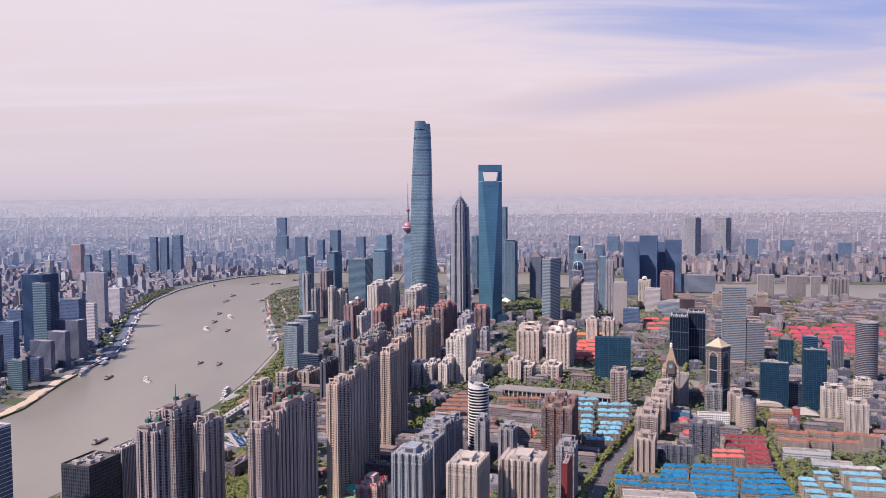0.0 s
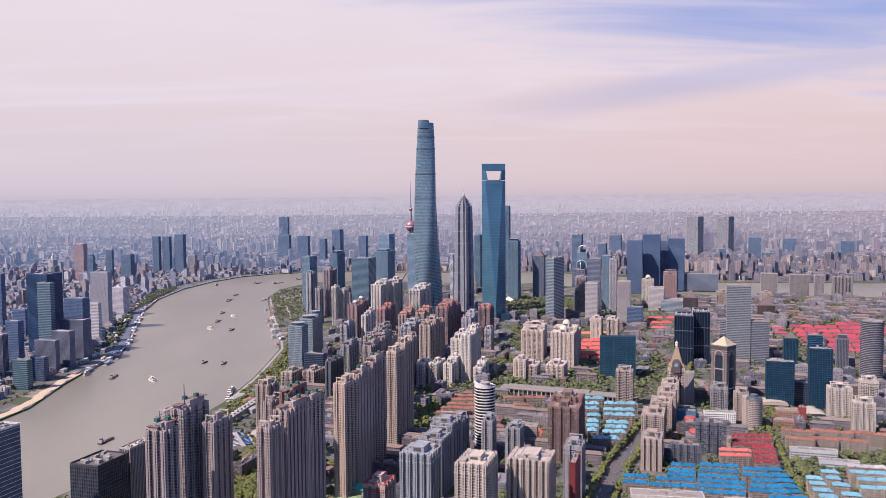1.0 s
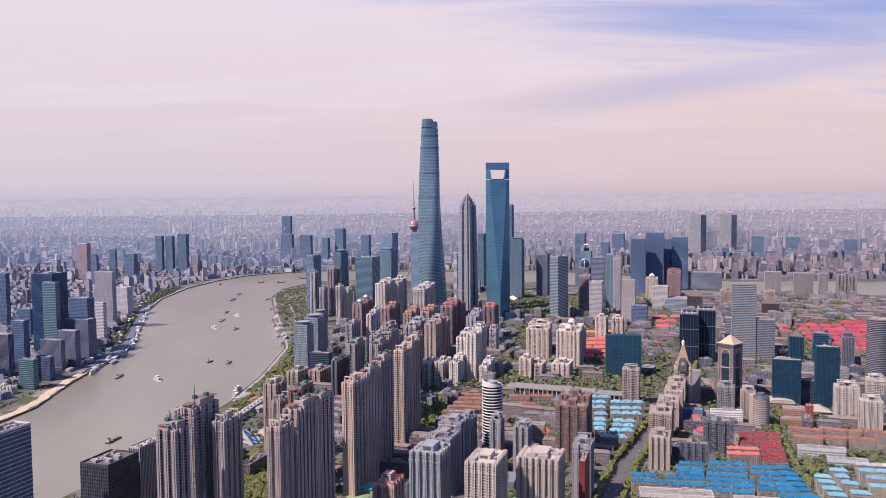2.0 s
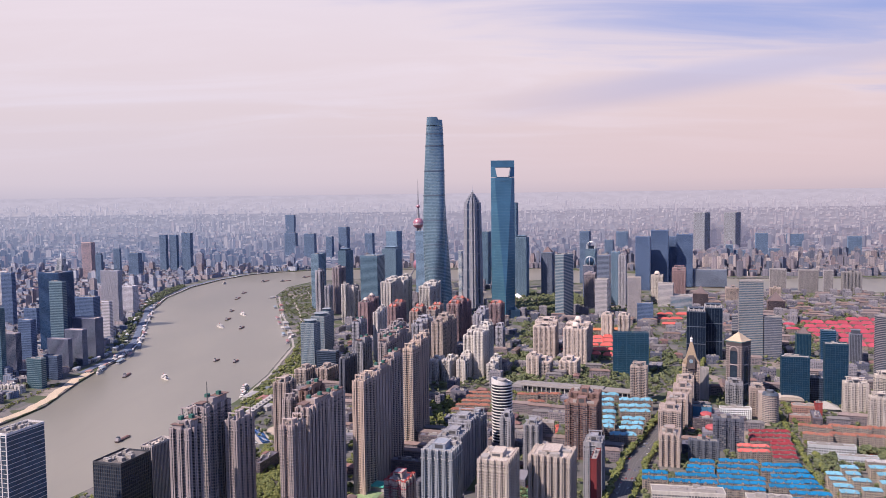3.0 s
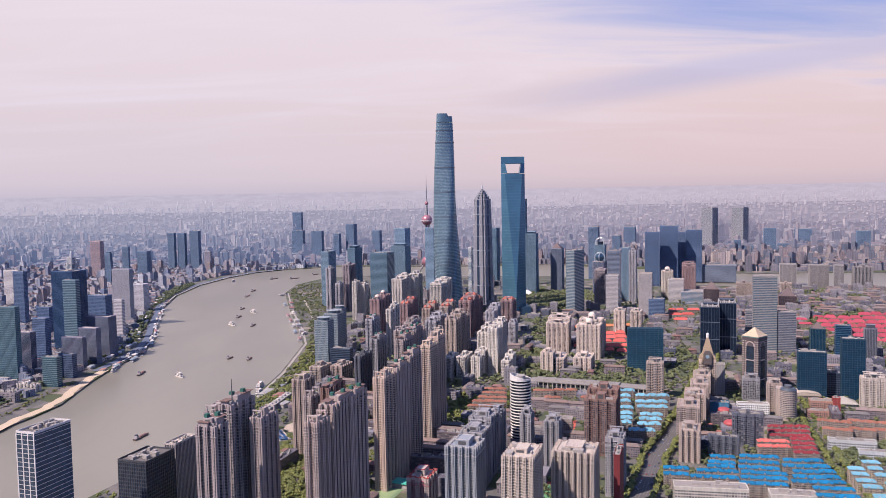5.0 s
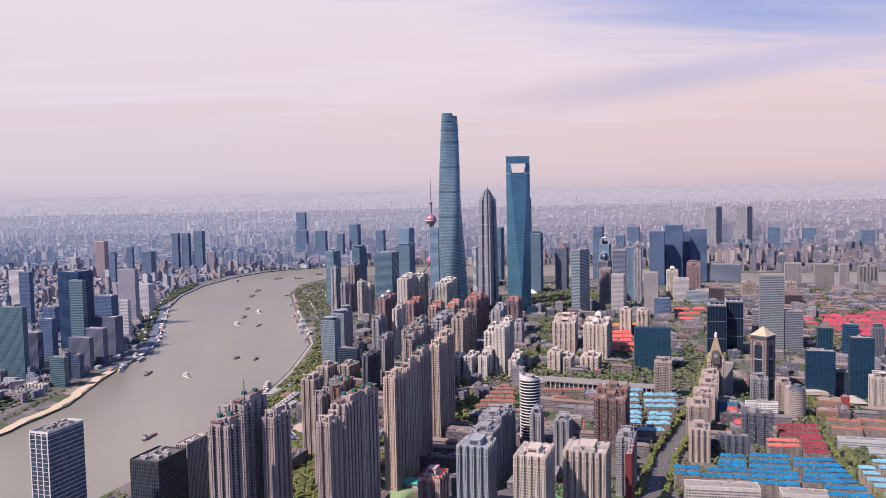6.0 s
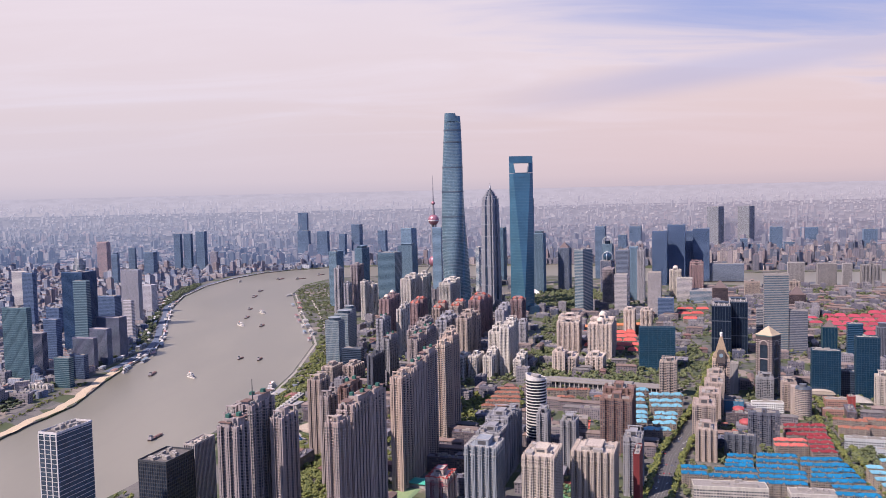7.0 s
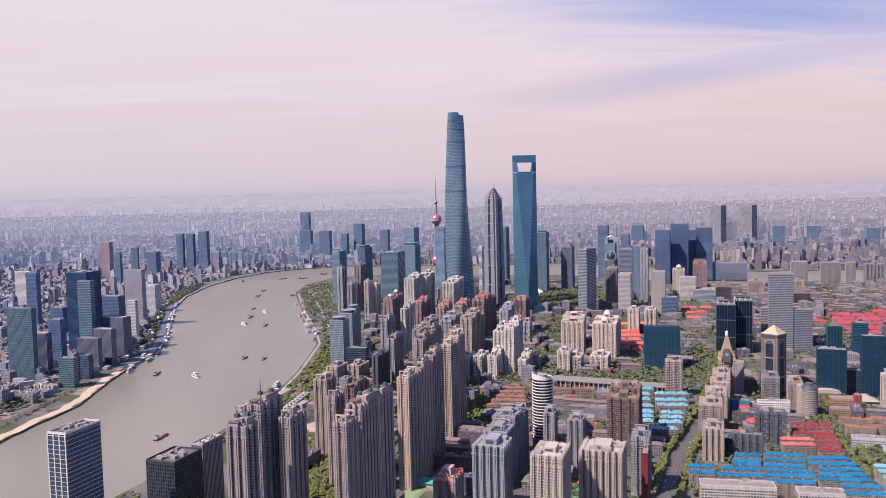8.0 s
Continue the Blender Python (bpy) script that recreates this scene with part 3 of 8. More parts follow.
def make_ground():
    bm = bmesh.new()
    side = 5200

    def patch(pts):
        bm.faces.new([bm.verts.new(p) for p in pts])

    def land(outline):
        vs, _, faces, _, _, _ = delaunay_2d_cdt([Vector(p) for p in outline], [], [list(range(len(outline)))], 1, 0.001)
        made = [bm.verts.new((*v, 0)) for v in vs]
        for f in faces:
            bm.faces.new([made[i] for i in f])
    land([(-side, -1500)] + WEST_BANK + NORTH_BANK + [(side, FLAT_TO), (-side, FLAT_TO)])
    land(EAST_BANK + [(side, -1500)])
    patch([(-side, -1500, BED), (side, -1500, BED), (side, FLAT_TO, BED), (-side, FLAT_TO, BED)])
    for line in (WEST_BANK + NORTH_BANK, EAST_BANK):
        for (ax, ay), (bx, by) in zip(line, line[1:]):
            patch([(ax, ay, BED), (bx, by, BED), (bx, by, 0), (ax, ay, 0)])
    # the far country, rising to the horizon as it is drawn in
    ys = [4500, 4600, 4720, 4850, 5000, 5200, 5500, 6000, 6800, 8000, 10000, 14000, 22000, 60000]
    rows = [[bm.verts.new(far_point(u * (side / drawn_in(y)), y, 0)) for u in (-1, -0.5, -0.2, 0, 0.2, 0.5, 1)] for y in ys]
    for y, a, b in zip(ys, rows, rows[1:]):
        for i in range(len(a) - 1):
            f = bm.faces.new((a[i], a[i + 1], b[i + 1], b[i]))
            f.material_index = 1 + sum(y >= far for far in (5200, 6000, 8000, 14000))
    me = bpy.data.meshes.new("ground")
    bm.to_mesh(me)
    me.materials.append(land_paint())
    # farther strips glow paler and stronger to paint the haze
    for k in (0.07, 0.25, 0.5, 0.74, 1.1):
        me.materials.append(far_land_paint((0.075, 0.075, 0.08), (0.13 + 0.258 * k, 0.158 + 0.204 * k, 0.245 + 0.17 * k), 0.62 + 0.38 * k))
    return tagged(new("ground", me), "city ground with plots, paving and planting along a river", "ground", kind="structure")


make_ground()
wide = Shape().sheet([(x, y, -3.2) for x, y in ((-1300, -1500), (5200, -1500), (5200, 4450), (-1300, 4450))]).mesh("water")
wide.materials.append(water_paint())
tagged(new("water", wide), "wide muddy grey-brown river with faint ripples", "river", kind="structure")


def ribbon(name, line, half, z, mat, label, category, kind="structure"):
    s = Shape()
    pts = [Vector((*p, 0)) for p in line]
    left, right = [], []
    for i, p in enumerate(pts):
        d = (pts[min(i + 1, len(pts) - 1)] - pts[max(i - 1, 0)]).normalized()
        n = Vector((-d.y, d.x, 0)) * half
        left.append(p + n), right.append(p - n)
    for i in range(len(pts) - 1):
        s.sheet([(*right[i].xy, z), (*right[i + 1].xy, z), (*left[i + 1].xy, z), (*left[i].xy, z)])
        s.sheet([(*right[i + 1].xy, z), (*right[i].xy, z), (*right[i].xy, z - 0.3), (*right[i + 1].xy, z - 0.3)])
        s.sheet([(*left[i].xy, z), (*left[i + 1].xy, z), (*left[i + 1].xy, z - 0.3), (*left[i].xy, z - 0.3)])
    me = s.mesh(name)
    me.materials.append(mat)
    return tagged(new(name, me), label, category, kind=kind)


ASPHALT = plain((0.088, 0.084, 0.088), 0.85)
PAVING = plain((0.49, 0.39, 0.285), 0.85)
ribbon("road", [(40, 640), (191, 984), (237, 1108), (360, 1355), (500, 1699), (640, 2050), (760, 2400)], 13, 0.30, ASPHALT, "wide grey asphalt avenue between rows of trees", "road")

# ---- landmarks ----


def twisted_tower():
    """The tallest tower: a rounded triangle that tapers and twists, with a notch that winds up it."""
    t = thing("skyscraper", -60, 2520, 0, "very tall twisting glass skyscraper with a slanted open crown", "skyscraper")
    glass, band, slab = curtain_glass((0.135, 0.22, 0.275), 0.2, 0.4, 0.25), plain((0.075, 0.10, 0.135), 0.5, 0.2), plain((0.22, 0.295, 0.34), 0.5, 0.2)

    def ring(z, grow=0.0):
        k = z / 632
        r = 43.5 * (1 - k) ** 1.0 + 24.0 * k + 2.0 * math.sin(math.pi * k) + grow
        a0, dx = radians(120 * k - 8), 4.5 * (1 - k)
        out = []
        for i in range(48):
            a = i * math.tau / 48
            q = r * (1 + 0.10 * math.cos(3 * a) + 0.012 * math.cos(6 * a))
            if abs((a - math.pi * 1.62 + math.pi) % math.tau - math.pi) < 0.09:
                q *= 0.90
            out.append((dx + q * math.cos(a + a0), q * math.sin(a + a0)))
        return out
    slabs, belts = Shape(), Shape()
    zs = steps(0, 606, 4.5)
    body = Shape().loft([(ring(z), z) for z in zs])
    for z in zs[1:]:
        k = 0.95 if z < 250 else 0.4
        slabs.prism(ring(z, k), z, z + 0.8, ring(z + 0.8, k), base=True)
    for z in (84, 160, 233, 309, 387, 463, 541, 578):
        belts.prism(ring(z, 0.9), z, z + 3.2, ring(z + 3.2, 0.9), base=True)
    part("glass_body", body, glass, t)
    part("slab_edging", slabs, slab, t, "projecting floor rings", "stuff")
    part("belt_louvre", belts, band, t, "dark mechanical floors", "stuff")
    # open crown: the screen is higher on one side
    s = Shape()
    lo, hi = ring(606), ring(634)
    inner = ring(606, -2.2)
    for i in range(48):
        j = (i + 1) % 48
        tops = [632.0 if p[0] < 11 else 624.0 for p in (lo[i], lo[j])]
        s.sheet([(*lo[i], 606), (*lo[j], 606), (*hi[j], tops[1]), (*hi[i], tops[0])])
        s.sheet([(*inner[j], 606), (*inner[i], 606), (hi[i][0] * .92, hi[i][1] * .92, tops[0]), (hi[j][0] * .92, hi[j][1] * .92, tops[1])])
        s.sheet([(*hi[i], tops[0]), (*hi[j], tops[1]), (hi[j][0] * .92, hi[j][1] * .92, tops[1]), (hi[i][0] * .92, hi[i][1] * .92, tops[0])])
    part("crown", s, glass, t, "open slanted crown screen")
    part("crown_core", Shape().prism(circle(11, 20), 606, 618), band, t)


def portal_tower():
    """A square tower whose two corners are shaved to a blade with a hole at the top."""
    t = thing("skyscraper", 153.5, 2512, 6, "tall blue glass skyscraper with a trapezoid opening at its top", "skyscraper")
    glass, edge = curtain_glass((0.075, 0.185, 0.27), 0.16, 0.35, 0.3), plain((0.08, 0.15, 0.20), 0.35, 0.5)
    R, H, ZH = 37.4, 495.0, 443.0

    def cut(z):
        return max(6.0, min(R - 0.5, R - (R - 6.5) * (z - 60) / (H - 60)))

    def sect(z, grow=0.0):
        c, r = cut(z) + grow, R + grow
        e = r - c
        return [(-r, 0), (-e, -c), (e, -c), (r, 0), (e, c), (-e, c)]
    lines = Shape()
    zs = steps(0, ZH, 8.82)
    body = Shape().loft([(sect(z), z) for z in zs])
    for z in zs[1:]:
        lines.prism(sect(z, 0.12), z, z + 0.5, sect(z + 0.5, 0.12), base=True)
    part("glass_body", body, glass, t)
    part("banding", lines, edge, t, "thin floor lines", "stuff")

    def half(z, x0, x1):
        """Part of the section between two x."""
        c = cut(z)
        def lim(x):
            return min(c, R - abs(x))
        return [(x0, -lim(x0)), (x1, -lim(x1)), (x1, lim(x1)), (x0, lim(x0))]
    top = 474.0
    for sgn in (-1, 1):
        xa0, xa1 = 19.5, 25.0
        lo = half(ZH, -R + 0.2, -xa0) if sgn < 0 else half(ZH, xa0, R - 0.2)
        hi = half(top, -R + 0.2, -xa1) if sgn < 0 else half(top, xa1, R - 0.2)
        part("portal_leg", Shape().prism(lo, ZH, top, hi), glass, t)
    part("portal_beam", Shape().prism(half(top, -R + 0.2, R - 0.2), top, H, half(H, -R + 0.2, R - 0.2), base=True), glass, t)
    s = Shape()
    for z, e in ((ZH, 19.5), (top, 25.0)):
        s.box(-e, e, -cut(z) - 0.4, cut(z) + 0.4, z - 1.5, z + 0.4)
    part("portal_trim", s, edge, t, "pale frame round the opening", "stuff")
    part("plant_slots", Shape().box(-9, -4, -cut(430) - 0.6, -cut(430) + 1, 428, 431).box(-1, 5, -cut(430) - 0.6, -cut(430) + 1, 428, 431), edge, t)
    # lower dark wing against the foot of the shaft
    part("podium", Shape().prism(rect(78, 64, 8, 4), 0, 26), curtain_glass(BLUE), t)


def pagoda_tower():
    """Tiers that grow shorter towards a crown of steps and a spire."""
    t = thing("skyscraper", 64, 2690, -42, "tall tiered steel and stone skyscraper with a pagoda crown", "skyscraper")
    stone, fin, glass = wall_paint((0.225, 0.235, 0.275), 0.5), plain((0.40, 0.405, 0.455), 0.45, 0.2), curtain_glass((0.03, 0.05, 0.095))

    def cross(a, n):
        b = a - n
        return [(-b, -a), (b, -a), (b, -b), (a, -b), (a, b), (b, b), (b, a), (-b, a), (-b, b), (-a, b), (-a, -b), (-b, -b)]
    z, a = 0.0, 26.5
    body, fins, eaves, cores = Shape(), Shape(), Shape(), Shape()
    tiers = [75, 64, 54, 46, 40, 34, 28, 22, 9, 8, 7, 6, 5]
    for i, tall in enumerate(tiers):
        foot = cross(a, 5.5 if a > 12 else a * 0.3)
        body.prism(foot, z, z + tall)
        if a > 9:
            for q in steps(-a + 2, a - 2, 2.6):
                for s in (-1, 1):
                    if a * 0.2 < abs(q) < a - 6:
                        fins.box(q - 0.45, q + 0.45, min(s * a, s * (a + 0.8)), max(s * a, s * (a + 0.8)), z, z + tall + 2)
                        fins.box(min(s * a, s * (a + 0.8)), max(s * a, s * (a + 0.8)), q - 0.45, q + 0.45, z, z + tall + 2)
            eaves.prism(grown(foot, 1.1), z + tall - 1.3, z + tall, base=True)
        cores.prism(rect(a * 0.4, 2 * a + 0.5), z, z + tall - 1).prism(rect(2 * a + 0.5, a * 0.4), z, z + tall - 1)
        z += tall
        a -= 0.55 if i < 7 else 3.9
    part("tiered_wall", body, stone, t, kind="stuff")
    part("fin_cladding", fins, fin, t, "upright steel fins", "stuff")
    part("eave_trim", eaves, fin, t, "projecting tier edges", "stuff")
    part("strip_glazing", cores, glass, t, "dark glass strips", "stuff")
    part("spire", Shape().prism(circle(4.5, 10), z, z + 8, circle(1.6, 10)).prism(circle(2.6, 10), z + 8, z + 12, circle(0.8, 10)).tube((0, 0, z + 12), (0, 0, 421), 0.9, 0.25), fin, t)


def pearl_tower():
    t = thing("television_tower", -146, 3475, 10, "television tower with red spheres on a concrete shaft", "tower")
    shaft, red, pale = plain((0.22, 0.22, 0.25), 0.7), plain((0.38, 0.175, 0.22), 0.35, 0.3), plain((0.55, 0.52, 0.54), 0.5)
    s = Shape()
    for i in range(3):
        a = radians(90 + 120 * i)
        s.tube((9 * math.cos(a), 9 * math.sin(a), 0), (9 * math.cos(a), 9 * math.sin(a), 285), 4.5, 4.0, 12)
    part("shaft", s, shaft, t)
    for i in range(3):
        a = radians(30 + 120 * i)
        part("leg", Shape().tube((70 * math.cos(a), 70 * math.sin(a), 0), (10 * math.cos(a), 10 * math.sin(a), 92), 3.5, 3.5, 10), shaft, t)
    part("sphere", Shape().ball((0, 0, 95), 25, 28, 16), red, t, "large red lower sphere", smooth=True)
    part("sphere", Shape().ball((0, 0, 275), 23.5, 28, 16), red, t, "red upper sphere", smooth=True)
    part("ring", Shape().prism(circle(24.4, 28), 270, 274, base=True), pale, t)
    for z in (125, 150, 175, 200, 225):
        part("sphere", Shape().ball((0, 0, z), 7, 14, 8), pale, t, smooth=True)
    part("neck", Shape().prism(circle(6, 14), 295, 342, circle(4, 14)), shaft, t)
    part("sphere", Shape().ball((0, 0, 348), 8, 16, 10), red, t, "small red top sphere", smooth=True)
    part("antenna", Shape().tube((0, 0, 355), (0, 0, 415), 2.6, 1.9).tube((0, 0, 415), (0, 0, 468), 1.4, 0.4), shaft, t)


twisted_tower()
portal_tower()
pagoda_tower()
pearl_tower()

ribbon("cross_street", [(20, 1177), (237, 1108), (285, 1093)], 9, 0.26, ASPHALT, "grey cross street at the avenue", "road")
ribbon("side_street", [(102, 1560), (150, 1700), (205, 2050), (245, 2380)], 8, 0.22, ASPHALT, "grey side street between trees", "road")
ribbon("block_street", [(438, 900), (460, 985), (520, 1215), (566, 1400)], 5, 0.22, ASPHALT, "narrow grey street between blocks of flats", "road")

# towers at the near bend of the river
office(-436, 746, -18, 21, 44, 161, (0.05, 0.095, 0.15), "office tower with white floor bands on dark glass", style="bands", crown="plant", frame_paint=(0.58, 0.56, 0.57), storey=4.3, band=0.42, single=True, deck=DARK_DECK, plant=16)
office(-376, 839, -18, 35, 46, 102, DEEP, "black glass office block with a recessed roof", style="grid", crown="plant", frame_paint=(0.05, 0.055, 0.068), metal=0.2, single=True, deck=DARK_DECK, plant=18)
office(-356, 888, -18, 14, 37, 103, SLATE, "grey ribbed office block with a beige roof", style="ribs", crown="plant", frame_paint=(0.42, 0.38, 0.37), pitch=2.4, metal=0.1, single=True, deck=ROOF_TAN, plant=12)
apartment(-280, 759, -18, 22, 22, 157, MAUVE, "mauve-brown residential tower with green tank houses on top", crown="green")
apartment(-270, 813, -18, 16, 44, 166, MAUVE, "mauve-brown residential tower with green tank houses on top", crown="green")
apartment(-289, 806, -18, 15, 26, 158, MAUVE, "mauve-brown residential tower with an open roof frame", crown="frame")
apartment(-243, 817, -18, 14, 34, 150, MAUVE, "mauve-brown residential tower with an open roof frame", crown="frame")
apartment(-187, 811, -18, 15, 29, 145, ROSE, "rosy tan residential tower with an open roof frame", crown="frame")
apartment(-173, 858, -18, 17, 53, 154, ROSE, "rosy tan residential tower with green tank houses on top", crown="green")
apartment(-158, 893, -18, 12, 44, 153, ROSE, "rosy tan residential tower with green tank houses on top", crown="green")
apartment(-134, 1014, -18, 16, 40, 145, TAN, "tan residential tower with an open roof frame", crown="frame")
apartment(-118, 1055, -18, 13, 45, 149, ROSE, "rosy tan residential tower with green tank houses on top", crown="green")
apartment(-103, 1100, -18, 13, 45, 156, ROSE, "rosy tan residential tower with green tank houses on top", crown="green")
apartment(-82, 1225, -18, 16, 36, 146, TAN, "tan residential tower with an open roof frame", crown="frame")
apartment(-70, 1262, -18, 16, 36, 153, TAN, "tan residential tower with an open roof frame", crown="frame")
apartment(-126, 1316, -18, 15, 47, 140, MAUVE, "mauve-brown residential tower with green tank houses on top", crown="green")
apartment(-111, 1363, -18, 15, 47, 147, MAUVE, "mauve-brown residential tower with green tank houses on top", crown="green")
apartment(-134, 1407, -18, 15, 48, 140, MAUVE, "mauve-brown residential tower with an open roof frame", crown="frame")
apartment(-118, 1455, -18, 15, 48, 147, MAUVE, "mauve-brown residential tower with an open roof frame", crown="frame")

# flats behind them
apartment(-262, 1138, -18, 21, 31, 115, CREAM, "cream residential tower with an open roof frame", crown="frame")
apartment(-228, 1016, -18, 12, 29, 121, MAUVE, "mauve-brown residential tower with an open roof frame", crown="frame")
apartment(-196, 984, -18, 12, 47, 141, BROWN, "dark brown residential tower with green tank houses on top", crown="green")
apartment(-312, 1587, -18, 25, 49, 40, CREAM, "cream residential tower with a flat roof", crown="none")
apartment(-272, 1609, -18, 26, 53, 37, CREAM, "cream residential tower with a flat roof", crown="none")
apartment(-216, 1509, -18, 12, 58, 77, SLATE, "slate grey residential tower with an open roof frame", crown="frame")
apartment(-194, 1586, -18, 16, 49, 94, GREY, "grey residential tower with green tank houses on top", crown="green")
apartment(-228, 1826, -18, 17, 49, 97, HAZED_GREY, "grey residential tower with green tank houses on top", crown="green")
apartment(-190, 1867, -18, 12, 29, 112, IVORY, "white residential tower with a flat roof", crown="none")
apartment(-181, 1898, -18, 12, 29, 119, IVORY, "white residential tower with a flat roof", crown="none")
office(-330, 1759, -18, 32, 30, 104, HAZED_TEAL, "grey-teal glass office tower with a window grid", style="grid", crown="drum", frame_paint=(0.25, 0.29, 0.32))
office(-323, 1861, -18, 34, 33, 105, HAZED_TEAL, "grey-teal glass office tower with a window grid", style="grid", crown="drum", frame_paint=(0.25, 0.28, 0.31))
office(-321, 1946, -18, 23, 25, 104, HAZED_TEAL, "grey-teal glass office tower with a window grid", style="grid", crown="drum", frame_paint=(0.25, 0.28, 0.31))
office(-286, 1715, -18, 46, 17, 49, DEEP, "dark blue glass office tower with pale floor bands", style="bands", crown="plant")
apartment(-440, 2598, -18, 18, 33, 149, HAZED_GREY, "grey residential tower with a flat roof", crown="none")
office(-473, 2781, -18, 28, 57, 191, HAZED_TEAL, "teal glass office tower with a window grid", style="grid", crown="plant")
apartment(-397, 2496, -18, 16, 28, 109, HAZED_GREY, "grey residential tower with a flat roof", crown="none")
apartment(-340, 2456, -18, 15, 29, 118, IVORY, "white residential tower with a flat roof", crown="none")
apartment(-316, 2479, -18, 15, 34, 106, IVORY, "white residential tower with a flat roof", crown="none")
apartment(-387, 2669, -18, 25, 53, 154, HAZED_MAUVE, "mauve-brown residential tower with a flat roof", crown="none")
office(-423, 3138, -18, 31, 69, 179, HAZED_BLUE, "blue glass office tower with a window grid", style="grid", crown="step")
office(-292, 2866, -18, 65, 70, 178, HAZED_BLUE, "blue glass office tower with pale floor bands", style="bands", crown="plant")
office(-246, 3219, -18, 58, 63, 180, HAZED_TEAL, "teal glass office tower with a window grid", style="grid", crown="step")
office(-270, 3743, -18, 51, 70, 230, STEEL, "steel blue glass office tower with a window grid", style="grid", crown="plant")
apartment(-201, 2376, -18, 32, 42, 132, IVORY, "white residential tower with a flat roof", crown="none")
apartment(-188, 2419, -18, 32, 42, 139, IVORY, "white residential tower with a flat roof", crown="none")
apartment(-166, 2442, -18, 30, 35, 131, IVORY, "white residential tower with a flat roof", crown="none")
apartment(-154, 2478, -18, 30, 35, 138, IVORY, "white residential tower with a flat roof", crown="none")
apartment(-84, 2329, -18, 35, 47, 123, IVORY, "white residential tower with a flat roof", crown="none")
apartment(-68, 2377, -18, 35, 47, 130, IVORY, "white residential tower with a flat roof", crown="none")
apartment(-249, 2174, -18, 28, 39, 98, HAZED_BROWN, "dark brown residential tower with a dome on top", crown="dome")
apartment(-236, 2215, -18, 28, 39, 105, HAZED_BROWN, "dark brown residential tower with a dome on top", crown="dome")
apartment(-166, 2083, -18, 24, 37, 96, HAZED_BROWN, "dark brown residential tower with red hipped roofs", crown="hip")
apartment(-153, 2121, -18, 24, 37, 103, HAZED_BROWN, "dark brown residential tower with red hipped roofs", crown="hip")
apartment(-105, 1980, -18, 22, 31, 97, CREAM, "cream residential tower with red hipped roofs", crown="hip")
apartment(-94, 2013, -18, 22, 31, 104, CREAM, "cream residential tower with red hipped roofs", crown="hip")
apartment(-60, 1951, -18, 22, 33, 105, CREAM, "cream residential tower with red hipped roofs", crown="hip")
apartment(-49, 1985, -18, 22, 33, 112, CREAM, "cream residential tower with red hipped roofs", crown="hip")
apartment(-6, 2086, -18, 32, 40, 102, HAZED_BROWN, "dark brown residential tower with red hipped roofs", crown="hip")
apartment(7, 2127, -18, 32, 40, 109, HAZED_BROWN, "dark brown residential tower with red hipped roofs", crown="hip")
apartment(20, 2168, -18, 32, 40, 98, HAZED_BROWN, "dark brown residential tower with red hipped roofs", crown="hip")
apartment(108, 2138, -18, 32, 49, 94, HAZED_BROWN, "dark brown residential tower with red hipped roofs", crown="hip")
apartment(-90, 1821, -18, 27, 33, 91, HAZED_GREY, "grey residential tower with an open roof frame", crown="frame")
apartment(-79, 1855, -18, 27, 33, 98, HAZED_GREY, "grey residential tower with an open roof frame", crown="frame")
apartment(-68, 1889, -18, 27, 33, 87, HAZED_GREY, "grey residential tower with an open roof frame", crown="frame")
apartment(-44, 1762, -18, 26, 34, 104, CREAM, "cream residential tower with an open roof frame", crown="frame")
apartment(-32, 1797, -18, 26, 34, 111, CREAM, "cream residential tower with an open roof frame", crown="frame")
apartment(-21, 1833, -18, 26, 34, 100, CREAM, "cream residential tower with an open roof frame", crown="frame")
apartment(56, 2037, -18, 24, 34, 80, HAZED_GREY, "grey residential tower with an open roof frame", crown="frame")
apartment(67, 2073, -18, 24, 34, 87, HAZED_GREY, "grey residential tower with an open roof frame", crown="frame")
apartment(105, 1956, -18, 18, 28, 61, HAZED_GREY, "grey residential tower with an open roof frame", crown="frame")
apartment(23, 1709, -18, 23, 30, 82, IVORY, "white residential tower with a flat roof", crown="none")
apartment(33, 1740, -18, 23, 30, 89, IVORY, "white residential tower with a flat roof", crown="none")
apartment(44, 1664, -18, 21, 40, 98, IVORY, "white residential tower with an open roof frame", crown="frame")
apartment(58, 1705, -18, 21, 40, 105, IVORY, "white residential tower with an open roof frame", crown="frame")
apartment(-48, 1628, -18, 17, 53, 48, IVORY, "white residential tower with a flat roof", crown="none")
apartment(-21, 1631, -18, 18, 60, 48, IVORY, "white residential tower with a flat roof", crown="none")
apartment(5, 1619, -18, 19, 31, 47, IVORY, "white residential tower with a flat roof", crown="none")
apartment(16, 1652, -18, 19, 31, 54, IVORY, "white residential tower with a flat roof", crown="none")
apartment(65, 1618, -18, 17, 29, 38, IVORY, "white residential tower with a flat roof", crown="none")
apartment(75, 1648, -18, 17, 29, 45, IVORY, "white residential tower with a flat roof", crown="none")
apartment(-84, 1579, -18, 14, 32, 95, CREAM, "cream residential tower with an open roof frame", crown="frame")
apartment(-73, 1612, -18, 14, 32, 102, CREAM, "cream residential tower with an open roof frame", crown="frame")
apartment(-111, 1526, -18, 16, 50, 117, CREAM, "cream residential tower with an open roof frame", crown="frame")

